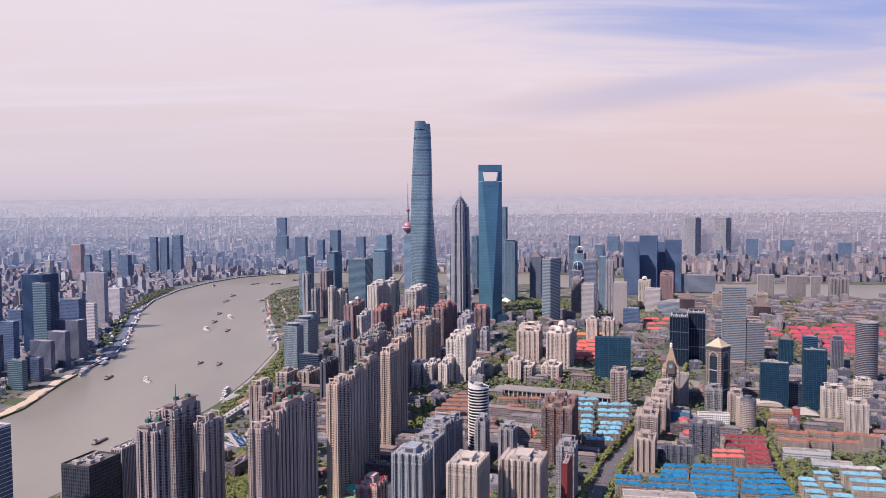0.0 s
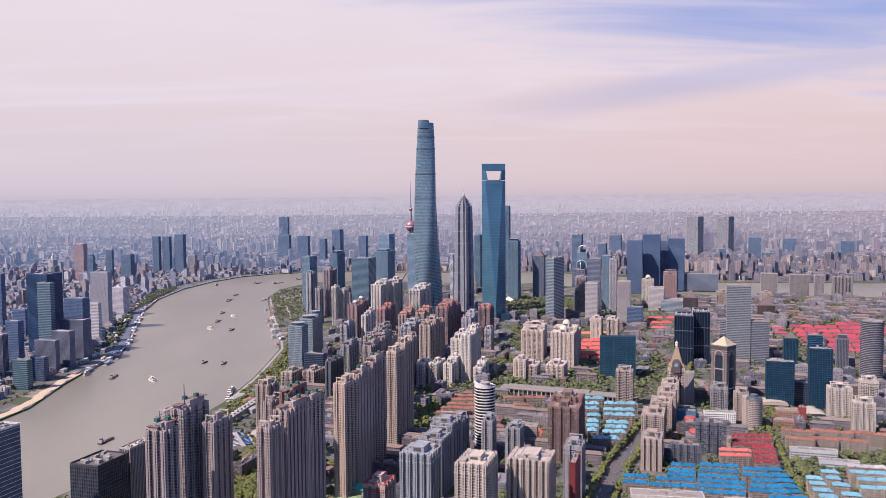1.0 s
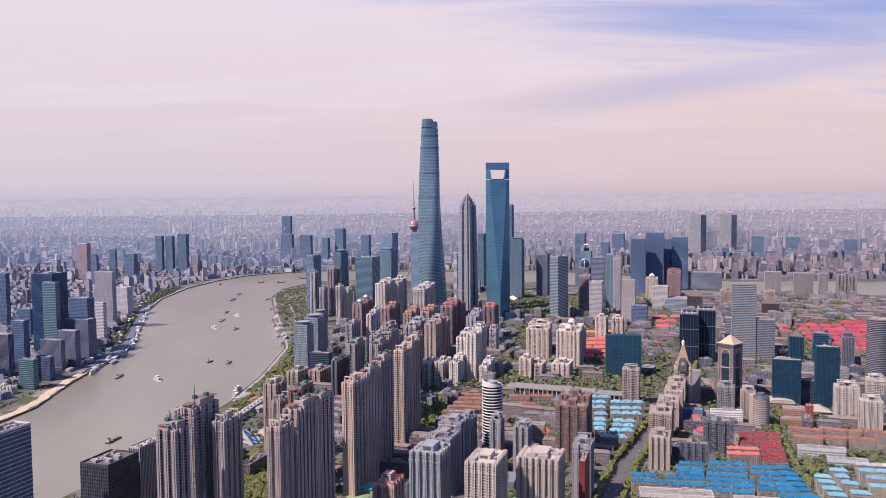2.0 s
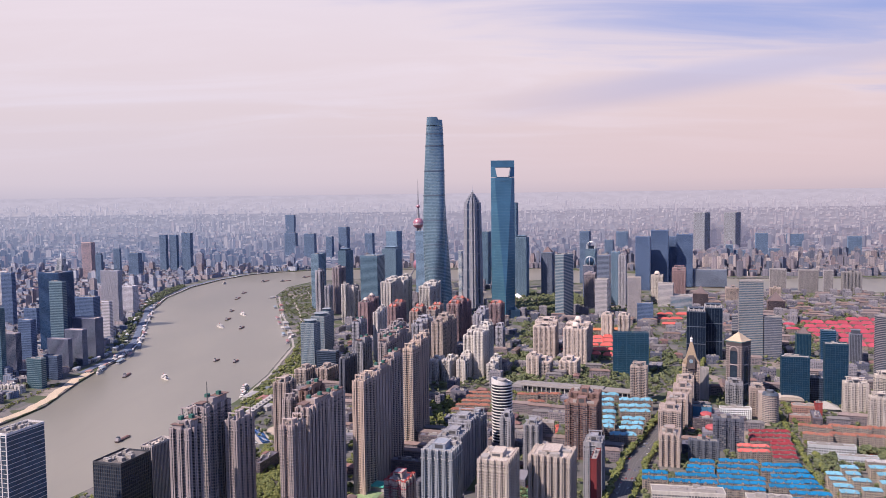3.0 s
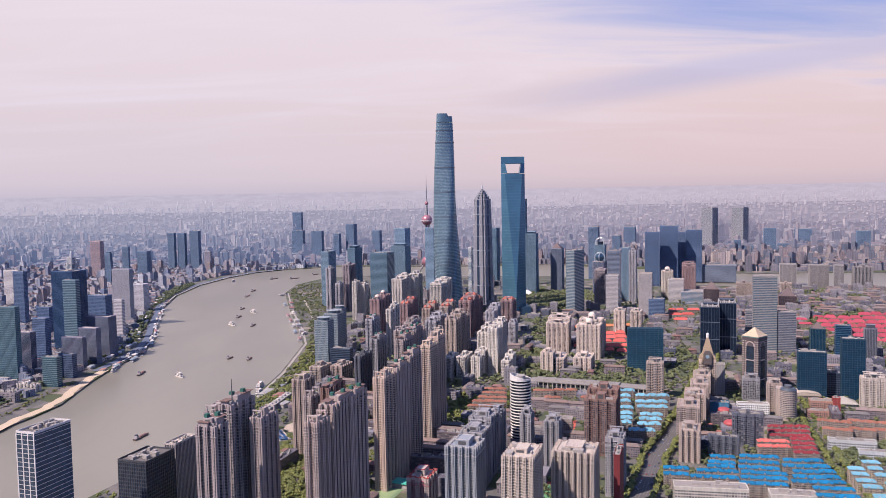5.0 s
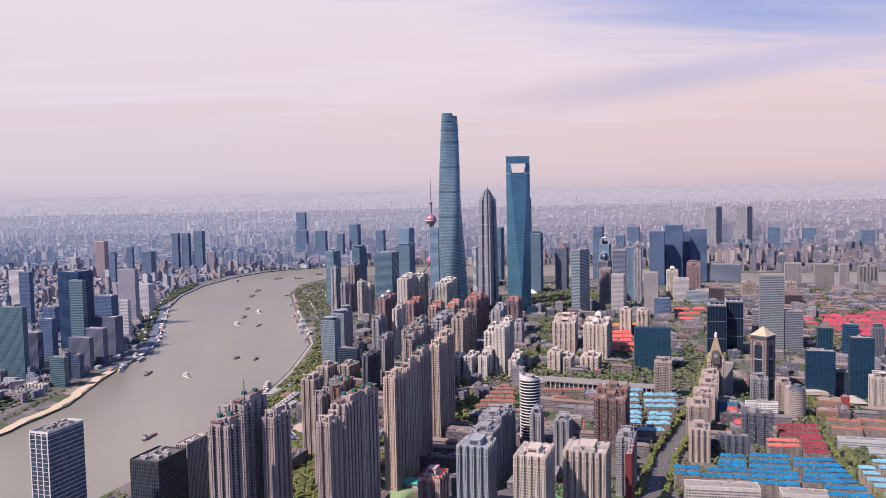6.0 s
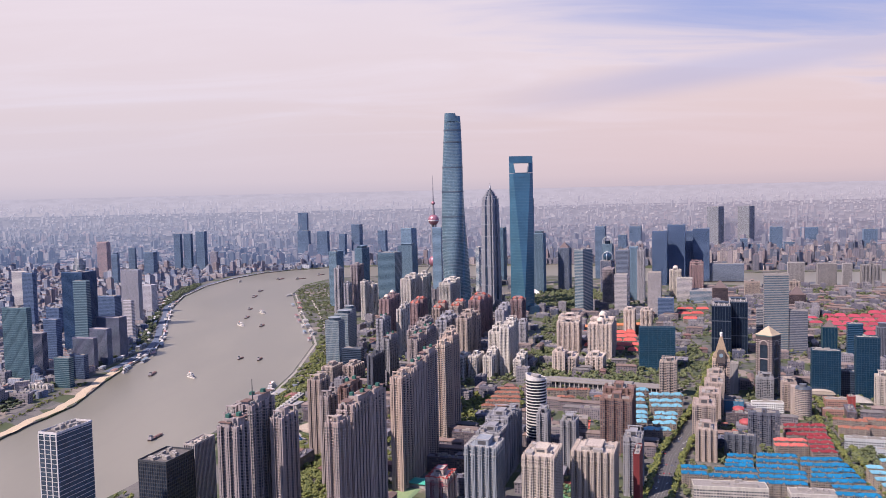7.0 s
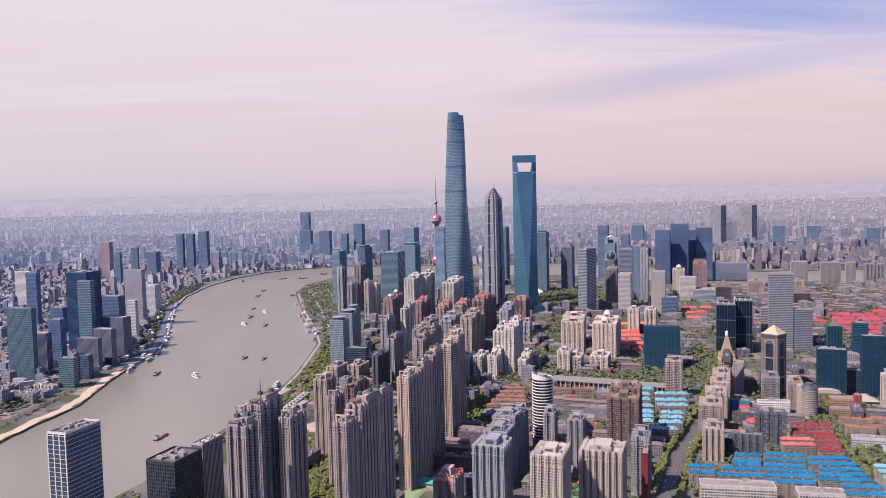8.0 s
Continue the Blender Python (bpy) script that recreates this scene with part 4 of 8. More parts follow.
# cream towers beside the raised road
apartment(205, 1875, -14, 52, 36, 73, SHELL, "cream residential tower with an open roof frame", crown="frame")
apartment(214, 1913, -14, 52, 36, 80, SHELL, "cream residential tower with an open roof frame", crown="frame")
apartment(262, 1776, -18, 52, 36, 83, SHELL, "cream residential tower with a dome on top", crown="dome")
apartment(274, 1813, -18, 52, 36, 90, SHELL, "cream residential tower with a dome on top", crown="dome")
apartment(291, 1866, -18, 42, 62, 74, SHELL, "cream residential tower with an open roof frame", crown="frame")
apartment(155, 1660, -18, 26, 34, 46, SHELL, "cream residential tower with a flat roof", crown="none")
apartment(177, 1666, -18, 31, 45, 34, SHELL, "cream residential tower with a flat roof", crown="none")
apartment(232, 1672, -18, 37, 55, 33, SHELL, "cream residential tower with a flat roof", crown="none")
apartment(400, 2104, -18, 28, 42, 66, SHELL, "cream residential tower with a flat roof", crown="none")
apartment(439, 2084, -18, 28, 41, 67, SHELL, "cream residential tower with a flat roof", crown="none")
office(357, 1656, -8, 72, 12, 91, LAGOON, "broad dark blue glass office with a curved roofline", style="grid", crown="none", frame_paint=(0.03, 0.075, 0.12), pitch=9.0, band=0.5, metal=0.55)
apartment(323, 1442, -18, 30, 18, 66, CREAM, "cream residential tower with an open roof frame", crown="frame")



def half_ring(r, thick, z, a, n=16):
    """An upright arch of box section, turned by a about the middle."""
    s = Shape()
    c, e = math.cos(a), math.sin(a)
    for i in range(n):
        b0, b1 = math.pi * i / n, math.pi * (i + 1) / n
        s.tube((r * math.cos(b0) * c, r * math.cos(b0) * e, z + r * math.sin(b0)), (r * math.cos(b1) * c, r * math.cos(b1) * e, z + r * math.sin(b1)), thick, thick, 6)
    return s


def globe_tower(x, y, turn, w, h):
    """An office tower with a glass globe held between arches on its roof."""
    t = office(x, y, turn, w, w, h, HAZED_NAVY, "office tower with a glass globe held by arches on its roof", frame_paint=(0.36, 0.33, 0.36), style="ribs", crown="none")
    part("globe", Shape().ball((0, 0, h + 15), 15, 28, 16), curtain_glass((0.05, 0.10, 0.16), 0.12, 0.4, 0.4), t, "dark glass globe", smooth=True)
    for a in (0.2, 0.2 + math.pi / 2):
        part("arch", half_ring(19, 1.3, h + 14, a), plain((0.42, 0.44, 0.48), 0.4, 0.3), t)
    for k in range(4):
        a = 0.2 + k * math.pi / 2
        part("post", Shape().tube((19 * math.cos(a), 19 * math.sin(a), h), (19 * math.cos(a), 19 * math.sin(a), h + 14), 1.3, 1.3, 6), plain((0.42, 0.44, 0.48), 0.4, 0.3), t)


def arch_tower(x, y, turn, w, h):
    """A teal tower whose roof carries a tall rounded portal."""
    t = office(x, y, turn, w, w * 0.8, h, HAZED_TEAL, "teal glass office tower with a rounded portal on its roof", style="grid", crown="none")
    for dy in (-w * 0.3, w * 0.3):
        ring = half_ring(w * 0.42, 2.0, h + 12, 0.0)
        part("portal_arch", moved(ring, 0, dy), plain((0.40, 0.42, 0.46), 0.4, 0.3), t)
        for sx in (-1, 1):
            part("portal_post", Shape().box(sx * w * 0.42 - 2, sx * w * 0.42 + 2, dy - 2, dy + 2, h, h + 12), plain((0.40, 0.42, 0.46), 0.4, 0.3), t)
    part("plant_room", Shape().prism(circle(w * 0.28, 20), h, h + 14), curtain_glass(DEEP), t)


def round_flats(x, y, r, h):
    """A drum-shaped block of flats ringed by balconies, with a dark stepped cap."""
    t = thing("apartment_tower", x, y, -18, "round cream residential tower with ringed balconies and a dark cap", "apartment building", "residential towers")
    part("wall", Shape().prism(circle(r, 30), 0, h), wall_paint(CREAM), t)
    part("glazing", windows_on(circle(r, 30), 3.0, h - 1, 3.0, 2.6, 1.9, 1.6, least=1.0), PANES, t, "rows of dark window glass", "stuff")
    part("balcony_facing", rings(circle(r, 30), steps(3.0, h - 3.0, 3.0), 0.9, 0.5), wall_paint(PEARL), t, "ringed balcony parapets", "stuff")
    part("wing", Shape().prism(rect(r * 0.9, r * 1.5, -r * 0.9, r * 0.5), 0, h + 2), wall_paint(CREAM), t)
    cap = part("cap", Shape().prism(circle(r * 1.05, 30), h, h + 3.5, circle(r * 0.8, 30), base=True), plain((0.06, 0.075, 0.10), 0.4), t, "dark glass cap")
    part("lift_house", Shape().prism(circle(r * 0.45, 16), h + 3.5, h + 7.5), plain((0.10, 0.11, 0.13), 0.5), cap)


def crowned_tower(x, y, turn, w, d, h):
    """A dark blue glass tower under a pale attic with pinnacles."""
    t = office(x, y, turn, w, d, h, INK, "dark blue glass office tower under a pale ornate attic", style="ribs", crown="step", frame_paint=(0.035, 0.055, 0.09), pitch=6.0, metal=0.5)
    pale = wall_paint((0.42, 0.40, 0.41))
    part("attic", Shape().prism(rect(w * 0.86, d * 0.9), h, h + 6.5), pale, t)
    part("attic_glazing", windows_on(rect(w * 0.86, d * 0.9), h, h + 6.5, 6.0, 4.0, 2.2, 4.6), PANES, t, kind="stuff")
    for sx in (-1, -0.33, 0.33, 1):
        for sy in (-1, 1):
            part("pinnacle", Shape().prism(rect(2.6, 2.6, sx * w * 0.43, sy * d * 0.44), h, h + 7.5).prism(rect(2.6, 2.6, sx * w * 0.43, sy * d * 0.44), h + 7.5, h + 9.5, rect(0.3, 0.3, sx * w * 0.43, sy * d * 0.44)), pale, t)
    for z in (h * 0.35, h * 0.7):
        part("belt_course", rings(rect(w, d), [z], 1.6, 0.6), plain((0.08, 0.10, 0.14), 0.5), t)


# office towers round the park
office(344, 2500, -38, 30, 62, 199, HAZED_TEAL, "grey-teal glass office tower with pale floor bands", style="bands", crown="plant", frame_paint=(0.28, 0.30, 0.315), storey=4.6, band=1.4)
office(264, 3030, -18, 39, 51, 227, HAZED_TEAL, "teal glass office tower with upright ribs", style="ribs", crown="step")
office(367, 3082, -18, 42, 54, 167, HAZED_SLATE, "slate grey glass office tower with upright ribs", style="ribs", crown="pyramid")
office(258, 3320, -18, 26, 34, 358, HAZED_BLUE, "blue glass office tower with a window grid", style="grid", crown="plant")
office(151, 3482, -18, 25, 58, 233, HAZED_BLUE, "blue glass office tower with a window grid", style="grid", crown="plant")
office(28, 2916, -18, 12, 29, 187, STEEL, "steel blue glass office tower with pale floor bands", style="bands", crown="plant", frame_paint=(0.7, 0.68, 0.66))
office(-118, 2973, -18, 33, 38, 259, STEEL, "slender steel blue glass tower with a slanted flank", style="bands", crown="plant")
office(590, 3532, -18, 41, 54, 228, HAZE, "teal glass office tower with a window grid", style="grid", crown="plant")
arch_tower(562, 3233, -24, 40, 168)
globe_tower(503, 2933, -30, 40, 126)
apartment(468, 2732, -18, 36, 55, 117, HAZED_MAUVE, "mauve-brown residential tower with a flat roof", crown="none")
office(486, 2590, -18, 39, 51, 188, HAZED_SLATE, "slate grey glass office tower with pale floor bands", style="bands", crown="plant")
office(465, 2515, -18, 38, 49, 117, HAZED_GREY, "grey glass office tower with pale floor bands", style="bands", crown="plant", frame_paint=(0.42, 0.40, 0.41))
office(565, 2780, -18, 26, 34, 185, STEEL, "steel blue glass office tower with upright ribs", style="ribs", crown="plant")
apartment(576, 2721, -18, 24, 36, 179, HAZED_GREY, "grey residential tower with a flat roof", crown="none")
office(535, 2379, -18, 38, 24, 135, HAZED_GREY, "grey glass office tower with upright ribs", style="ribs", crown="plant", frame_paint=(0.42, 0.37, 0.34))
office(563, 2358, -18, 44, 30, 60, HAZED_NAVY, "dark blue glass office tower with a window grid", style="grid", crown="plant")
office(771, 3227, -18, 57, 37, 216, HAZED_NAVY, "dark blue glass office tower with a window grid", style="grid", crown="plant")
office(857, 3293, -18, 69, 59, 238, HAZED_NAVY, "dark blue glass office tower with pale floor bands", style="bands", crown="plant")
office(934, 3376, -18, 34, 44, 207, HAZED_NAVY, "dark blue glass office tower with a window grid", style="grid", crown="plant")
office(976, 3350, -18, 65, 70, 218, HAZED_NAVY, "dark blue glass office tower with pale floor bands", style="bands", crown="plant")
office(1057, 3324, -18, 164, 40, 70, HAZED_SLATE, "slate grey glass office tower with pale floor bands", style="bands", crown="plant")
apartment(857, 3025, -18, 49, 34, 96, HAZED_BROWN, "dark brown residential tower with an open roof frame", crown="frame")
apartment(868, 3060, -18, 49, 34, 103, HAZED_BROWN, "dark brown residential tower with an open roof frame", crown="frame")
apartment(722, 2827, -18, 40, 44, 98, WHITE, "white residential tower with a dome on top", crown="dome")
office(728, 2736, -18, 50, 59, 76, HAZED_GREY, "grey glass office tower with pale floor bands", style="bands", crown="plant", frame_paint=(0.48, 0.45, 0.44))
office(773, 2704, -18, 70, 70, 39, STEEL, "steel blue glass office tower with pale floor bands", style="bands", crown="plant", frame_paint=(0.35, 0.33, 0.36))
office(806, 2607, -18, 47, 29, 57, (0.055, 0.05, 0.065), "dark brown tower with a steep pyramid roof", style="ribs", crown="pyramid", frame_paint=(0.14, 0.10, 0.10))
apartment(972, 2772, -18, 50, 31, 57, CREAM, "cream residential tower with a flat roof", crown="none")
apartment(1136, 2816, -18, 37, 23, 49, CREAM, "cream residential tower with a flat roof", crown="none")
office(676, 1836, -18, 52, 32, 178, HAZED_TEAL, "office slab with teal and pale stripes", style="bands", crown="plant", frame_paint=(0.25, 0.235, 0.235), band=1.6)
office(720, 1820, -18, 39, 24, 96, HAZED_SLATE, "slate grey glass office tower with pale floor bands", style="bands", crown="plant", frame_paint=(0.22, 0.215, 0.235))
office(655, 1871, -18, 19, 12, 94, HAZED_SLATE, "slate grey glass office tower with pale floor bands", style="bands", crown="plant", frame_paint=(0.30, 0.29, 0.32))
office(1019, 2524, -18, 51, 32, 41, (0.055, 0.05, 0.065), "brown tower with a pointed roof", style="ribs", crown="pyramid", frame_paint=(0.14, 0.10, 0.10))
office(1373, 3080, -18, 67, 42, 85, PUTTY, "steel blue glass office tower with upright ribs", style="ribs", crown="plant", frame_paint=(0.26, 0.245, 0.25))
office(1419, 3015, -18, 33, 20, 89, PUTTY, "grey glass office tower with upright ribs", style="ribs", crown="plant")
apartment(1490, 2980, -18, 66, 41, 86, PUTTY, "grey residential tower with a flat roof", crown="none")
office(1296, 3177, -18, 60, 37, 82, PUTTY, "grey glass office tower with upright ribs", style="ribs", crown="plant")
crowned_tower(542, 1809, -18, 41, 25, 112)
crowned_tower(585, 1825, -18, 41, 25, 118)

# office towers by the avenue
apartment(411, 1420, -18, 29, 20, 74, TAN, "tan clock tower under a steep roof", crown="none", balcony=False)
office(597, 1420, -18, 46, 24, 84, TEAL, "teal glass office tower with a window grid", style="grid", crown="plant", frame_paint=(0.013, 0.045, 0.08), pitch=4.0, band=0.7)
office(663, 1406, -18, 37, 23, 109, TEAL, "teal glass office tower with a window grid", style="grid", crown="plant", frame_paint=(0.013, 0.045, 0.08), pitch=4.0, band=0.7)
office(638, 1428, -18, 28, 21, 44, DEEP, "low dark glass link between two towers", style="grid", crown="plant")
office(787, 1811, -18, 30, 26, 58, TEAL, "dark teal glass office tower under a brown pointed roof", style="ribs", crown="pyramid", frame_paint=(0.03, 0.07, 0.09))
office(812, 1746, -18, 30, 19, 75, TEAL, "blue-grey glass office tower with pale floor bands", style="bands", crown="plant")
office(869, 1739, -18, 24, 15, 68, SLATE, "slate grey glass office tower with upright ribs", style="ribs", crown="step")
office(852, 1587, -18, 42, 42, 130, (0.06, 0.08, 0.12), "round blue-grey tower with pale floor bands", style="bands", crown="plant", foot=circle(21, 28), frame_paint=(0.23, 0.215, 0.23), storey=3.6)
apartment(669, 1348, -18, 38, 24, 53, WHITE, "white residential tower with an open roof frame", crown="frame")
apartment(661, 1255, -18, 32, 20, 51, WHITE, "white residential tower with an open roof frame", crown="frame")
apartment(775, 1453, -18, 30, 19, 41, WHITE, "white residential tower with an open roof frame", crown="frame")
apartment(498, 1340, -18, 24, 15, 48, CREAM, "cream residential tower with an open roof frame", crown="frame")
round_flats(500, 1290, 13.0, 49)
apartment(486, 1413, -18, 29, 18, 40, GREY, "grey residential tower with an open roof frame", crown="frame")

# stepped row of flats along the avenue
apartment(285, 1105, -18, 28, 42, 44, CREAM, "cream residential tower with a flat roof", crown="none")
apartment(314, 1208, -18, 33, 49, 51, CREAM, "cream residential tower with a flat roof", crown="none")
apartment(346, 1279, -18, 33, 50, 51, CREAM, "cream residential tower with a flat roof", crown="none")
apartment(371, 1336, -18, 30, 46, 53, CREAM, "cream residential tower with a flat roof", crown="none")
apartment(393, 1395, -18, 29, 43, 54, CREAM, "cream residential tower with a flat roof", crown="none")
apartment(331, 1102, -18, 41, 12, 32, SLATE, "slate grey residential tower with a flat roof", crown="none")
apartment(383, 1152, -18, 42, 12, 49, SLATE, "slate grey residential tower with a flat roof", crown="none")

# flats in the foreground
apartment(166, 1132, -18, 44, 30, 81, BROWN, "dark brown residential tower with a flat roof", crown="none")
apartment(176, 1164, -18, 44, 30, 88, BROWN, "dark brown residential tower with a flat roof", crown="none")
apartment(53, 1063, -18, 15, 23, 80, GREY, "grey residential tower with an open roof frame", crown="frame")
apartment(87, 1056, -18, 20, 27, 72, GREY, "grey residential tower with an open roof frame", crown="frame")
apartment(14, 1099, -18, 18, 35, 72, GREY, "grey residential tower with an open roof frame", crown="frame")
apartment(-19, 1012, -18, 31, 44, 74, GREY, "grey residential tower with an open roof frame", crown="frame")
apartment(-5, 1058, -18, 31, 44, 81, GREY, "grey residential tower with an open roof frame", crown="frame")
apartment(155, 979, -18, 22, 34, 73, GREY, "grey residential tower with an open roof frame", crown="frame")
apartment(27, 844, -18, 34, 51, 99, PEARL, "pale cream residential tower with a flat roof", crown="none", bay=4.0, deep=3.2)
apartment(91, 889, -18, 47, 45, 87, PEARL, "pale cream residential tower with a flat roof", crown="none", bay=4.0, deep=3.2)
apartment(-34, 874, -18, 36, 38, 99, (0.25, 0.275, 0.32), "blue-grey residential tower with pale balcony parapets", crown="none", trim=(0.42, 0.41, 0.42), bay=4.5, deep=2.8)
apartment(-84, 920, -18, 27, 34, 49, (0.40, 0.33, 0.31), "pale residential block with dark red balcony bands", crown="none", trim=(0.34, 0.06, 0.075))

def tiered_tower(x, y, turn, w, h):
    """A pale tower that steps in towards a pointed lantern."""
    t = thing("office_tower", x, y, turn, "pale stepped office tower with a pointed lantern", "office building", "office towers")
    pale, glass = wall_paint((0.50, 0.50, 0.53)), curtain_glass(HAZED_BLUE)
    z, a = 0.0, w
    for share, shrink in ((0.62, 0.74), (0.2, 0.7), (0.18, 0.62)):
        tier = part("tier", Shape().prism(rect(a, a), z, z + h * share), glass, t)
        s = Shape()
        for c in steps(-a / 2, a / 2, a / 5):
            for q in (-a / 2, a / 2):
                s.box(c - 1.2, c + 1.2, q - 0.7, q + 0.7, z, z + h * share + 3)
                s.box(q - 0.7, q + 0.7, c - 1.2, c + 1.2, z, z + h * share + 3)
        part("pier_facing", s, pale, tier, "pale stone piers", "stuff")
        z += h * share
        a *= shrink
    lantern = part("lantern", Shape().prism(circle(a * 0.5, 12), z, z + 12, circle(a * 0.4, 12)).prism(circle(a * 0.42, 12), z + 12, z + 30, circle(0.4, 12)), pale, t)
    part("spike", Shape().tube((0, 0, z + 29), (0, 0, z + 42), 0.5, 0.15, 6), METAL, lantern)


# the west bank
# glass and frame colours here run bluer, haze painted in
office(-1002, 1983, -18, 63, 49, 205, COBALT, "dark blue twin-slab office tower", style="ribs", crown="plant")
office(-959, 1902, -18, 39, 13, 189, HAZED_BLUE, "pale edged teal glass tower", style="bands", crown="plant", frame_paint=(0.13, 0.20, 0.25))
office(-907, 1795, -18, 58, 12, 69, HAZED_SLATE, "mauve-grey glass office tower with upright ribs", style="ribs", crown="none", frame_paint=(0.16, 0.165, 0.245), deck=ROOF_TAN, metal=0.1)
office(-893, 1845, -18, 49, 16, 82, HAZED_SLATE, "slate grey glass office tower with upright ribs", style="ribs", crown="none", frame_paint=(0.20, 0.205, 0.29), deck=ROOF_TAN, metal=0.1)
office(-900, 1923, -18, 67, 27, 98, HAZED_SLATE, "mauve-grey glass office tower with upright ribs", style="ribs", crown="none", frame_paint=(0.15, 0.155, 0.235), deck=ROOF_TAN, metal=0.1)
office(-984, 1734, -18, 41, 15, 93, NAVY, "blue-grey glass office tower with upright ribs", style="ribs", crown="none", frame_paint=(0.22, 0.22, 0.29), deck=ROOF_TAN)
office(-989, 1813, -18, 36, 16, 111, HAZED_NAVY, "dark blue glass office tower with a window grid", style="grid", crown="none", deck=ROOF_TAN)
office(-983, 1656, -18, 66, 12, 159, (0.085, 0.165, 0.225), "teal glass office tower with a window grid", style="grid", crown="plant", frame_paint=(0.10, 0.17, 0.21), metal=0.4)
office(-867, 1612, -18, 38, 13, 60, (0.05, 0.11, 0.15), "teal glass office tower with pale floor bands", style="bands", crown="plant", frame_paint=(0.12, 0.17, 0.20))
office(-873, 1692, -18, 36, 13, 50, NAVY, "blue-grey glass office tower with a window grid", style="grid", crown="plant")
apartment(-897, 1575, -18, 50, 15, 14, IVORY, "white residential tower with a flat roof", crown="none", balcony=False)
office(-1048, 2418, -18, 63, 17, 171, HAZED_GREY, "grey glass office tower with upright ribs", style="ribs", crown="plant", frame_paint=(0.33, 0.345, 0.43))
office(-953, 2160, -18, 26, 12, 109, HAZED_GREY, "grey glass office tower with pale floor bands", style="bands", crown="plant")
office(-1057, 2273, -18, 64, 27, 109, HAZED_NAVY, "dark blue glass office tower with a window grid", style="grid", crown="plant")
office(-1359, 2413, -18, 40, 15, 169, HAZED_NAVY, "blue-grey glass office tower with a window grid", style="grid", crown="plant")
office(-1663, 2918, -18, 67, 15, 132, HAZED_GREY, "grey glass office tower with pale floor bands", style="bands", crown="plant", frame_paint=(0.6,0.58,0.58))
office(-1117, 2722, -18, 54, 29, 93, HAZED_GREY, "grey glass office tower with a window grid", style="grid", crown="plant")
office(-1217, 2069, -18, 67, 18, 77, HAZED_NAVY, "blue-grey glass office tower with a window grid", style="grid", crown="plant")
office(-1185, 2216, -18, 44, 20, 86, HAZED_NAVY, "blue-grey glass office tower with a window grid", style="grid", crown="plant")
tiered_tower(-1632, 3316, -18, 44, 150)
office(-1791, 3922, -18, 58, 27, 187, MIST, "grey glass office tower with upright ribs", style="ribs", crown="plant", frame_paint=(0.6, 0.42, 0.42))
office(-1686, 4012, -18, 38, 12, 151, HAZE, "dark blue glass office tower with a window grid", style="grid", crown="plant")
office(-1603, 3612, -18, 31, 14, 144, HAZE, "blue-grey glass office tower with a window grid", style="grid", crown="step")
office(-1561, 3923, -18, 57, 29, 133, HAZE, "blue-grey glass office tower with a window grid", style="grid", crown="plant")
office(-1557, 4315, -18, 40, 19, 204, HAZE, "dark blue glass office tower with a window grid", style="grid", crown="plant")
office(-1501, 4316, -18, 43, 20, 203, HAZE, "dark blue glass office tower with a window grid", style="grid", crown="plant")
office(-1431, 4320, -18, 54, 25, 214, HAZE, "dark blue glass office tower with a window grid", style="grid", crown="plant")
office(-1347, 4263, -18, 39, 15, 106, MIST, "dark brown glass office tower with upright ribs", style="ribs", crown="plant")



GOLD_SHEET = plain((0.44, 0.35, 0.25), 0.6)


def pyramid_tower(x, y, turn, w, h):
    """A dark office tower: pale dashed piers and a tall arched bay on each side, a pyramid on top."""
    t = thing("office_tower", x, y, turn, "dark office tower with pale piers and a gold pyramid roof", "office building", "office towers")
    pale = plain((0.46, 0.40, 0.37), 0.7)
    dark = plain((0.075, 0.06, 0.065), 0.5)
    part("body", Shape().prism(rect(w, w), 0, h), dark, t)
    for k in range(4):
        a = k * math.pi / 2

        def turned(pts):
            return [(px * math.cos(a) - py * math.sin(a), px * math.sin(a) + py * math.cos(a)) for px, py in pts]
        bay = Shape().prism(turned(rect(w * 0.46, 0.6, 0, -w / 2)), 4, h - 16, base=True)
        part("glass_bay", bay, curtain_glass((0.03, 0.045, 0.07)), t)
        s = Shape()
        for z in steps(6, h - 6, 4.0):
            for c in (-0.44, -0.29, 0.29, 0.44):
                s.prism(turned(rect(2.4, 0.7, c * w, -w / 2)), z, z + 1.5, base=True)
        for i in range(13):
            b = math.pi * i / 12
            s.prism(turned(rect(2.2, 0.8, w * 0.25 * math.cos(b), -w / 2)), h - 16 + w * 0.25 * math.sin(b), h - 14.6 + w * 0.25 * math.sin(b), base=True)
        for z in (h * 0.3, h * 0.62):
            s.prism(turned(rect(w * 0.5, 0.8, 0, -w / 2)), z, z + 1.6, base=True)
        part("pier_facing", s, pale, t, "pale stone dashes round an arched bay", "stuff")
    part("cornice", Shape().prism(rect(w + 1.6, w + 1.6), h, h + 2.0, base=True), plain((0.10, 0.19, 0.19), 0.6), t)
    roof = part("roof", Shape().prism(rect(w + 2.4, w + 2.4), h + 2.0, h + 5.0, rect(w * 0.80, w * 0.80), base=True).prism(rect(w * 0.80, w * 0.80), h + 5.0, h + 17, rect(0.6, 0.6)), GOLD_SHEET, t, "pale gold pyramid roof")
    part("spike", Shape().tube((0, 0, h + 16.5), (0, 0, h + 24), 0.35, 0.1, 6), METAL, roof)


pyramid_tower(503, 1441, -50, 31, 110)

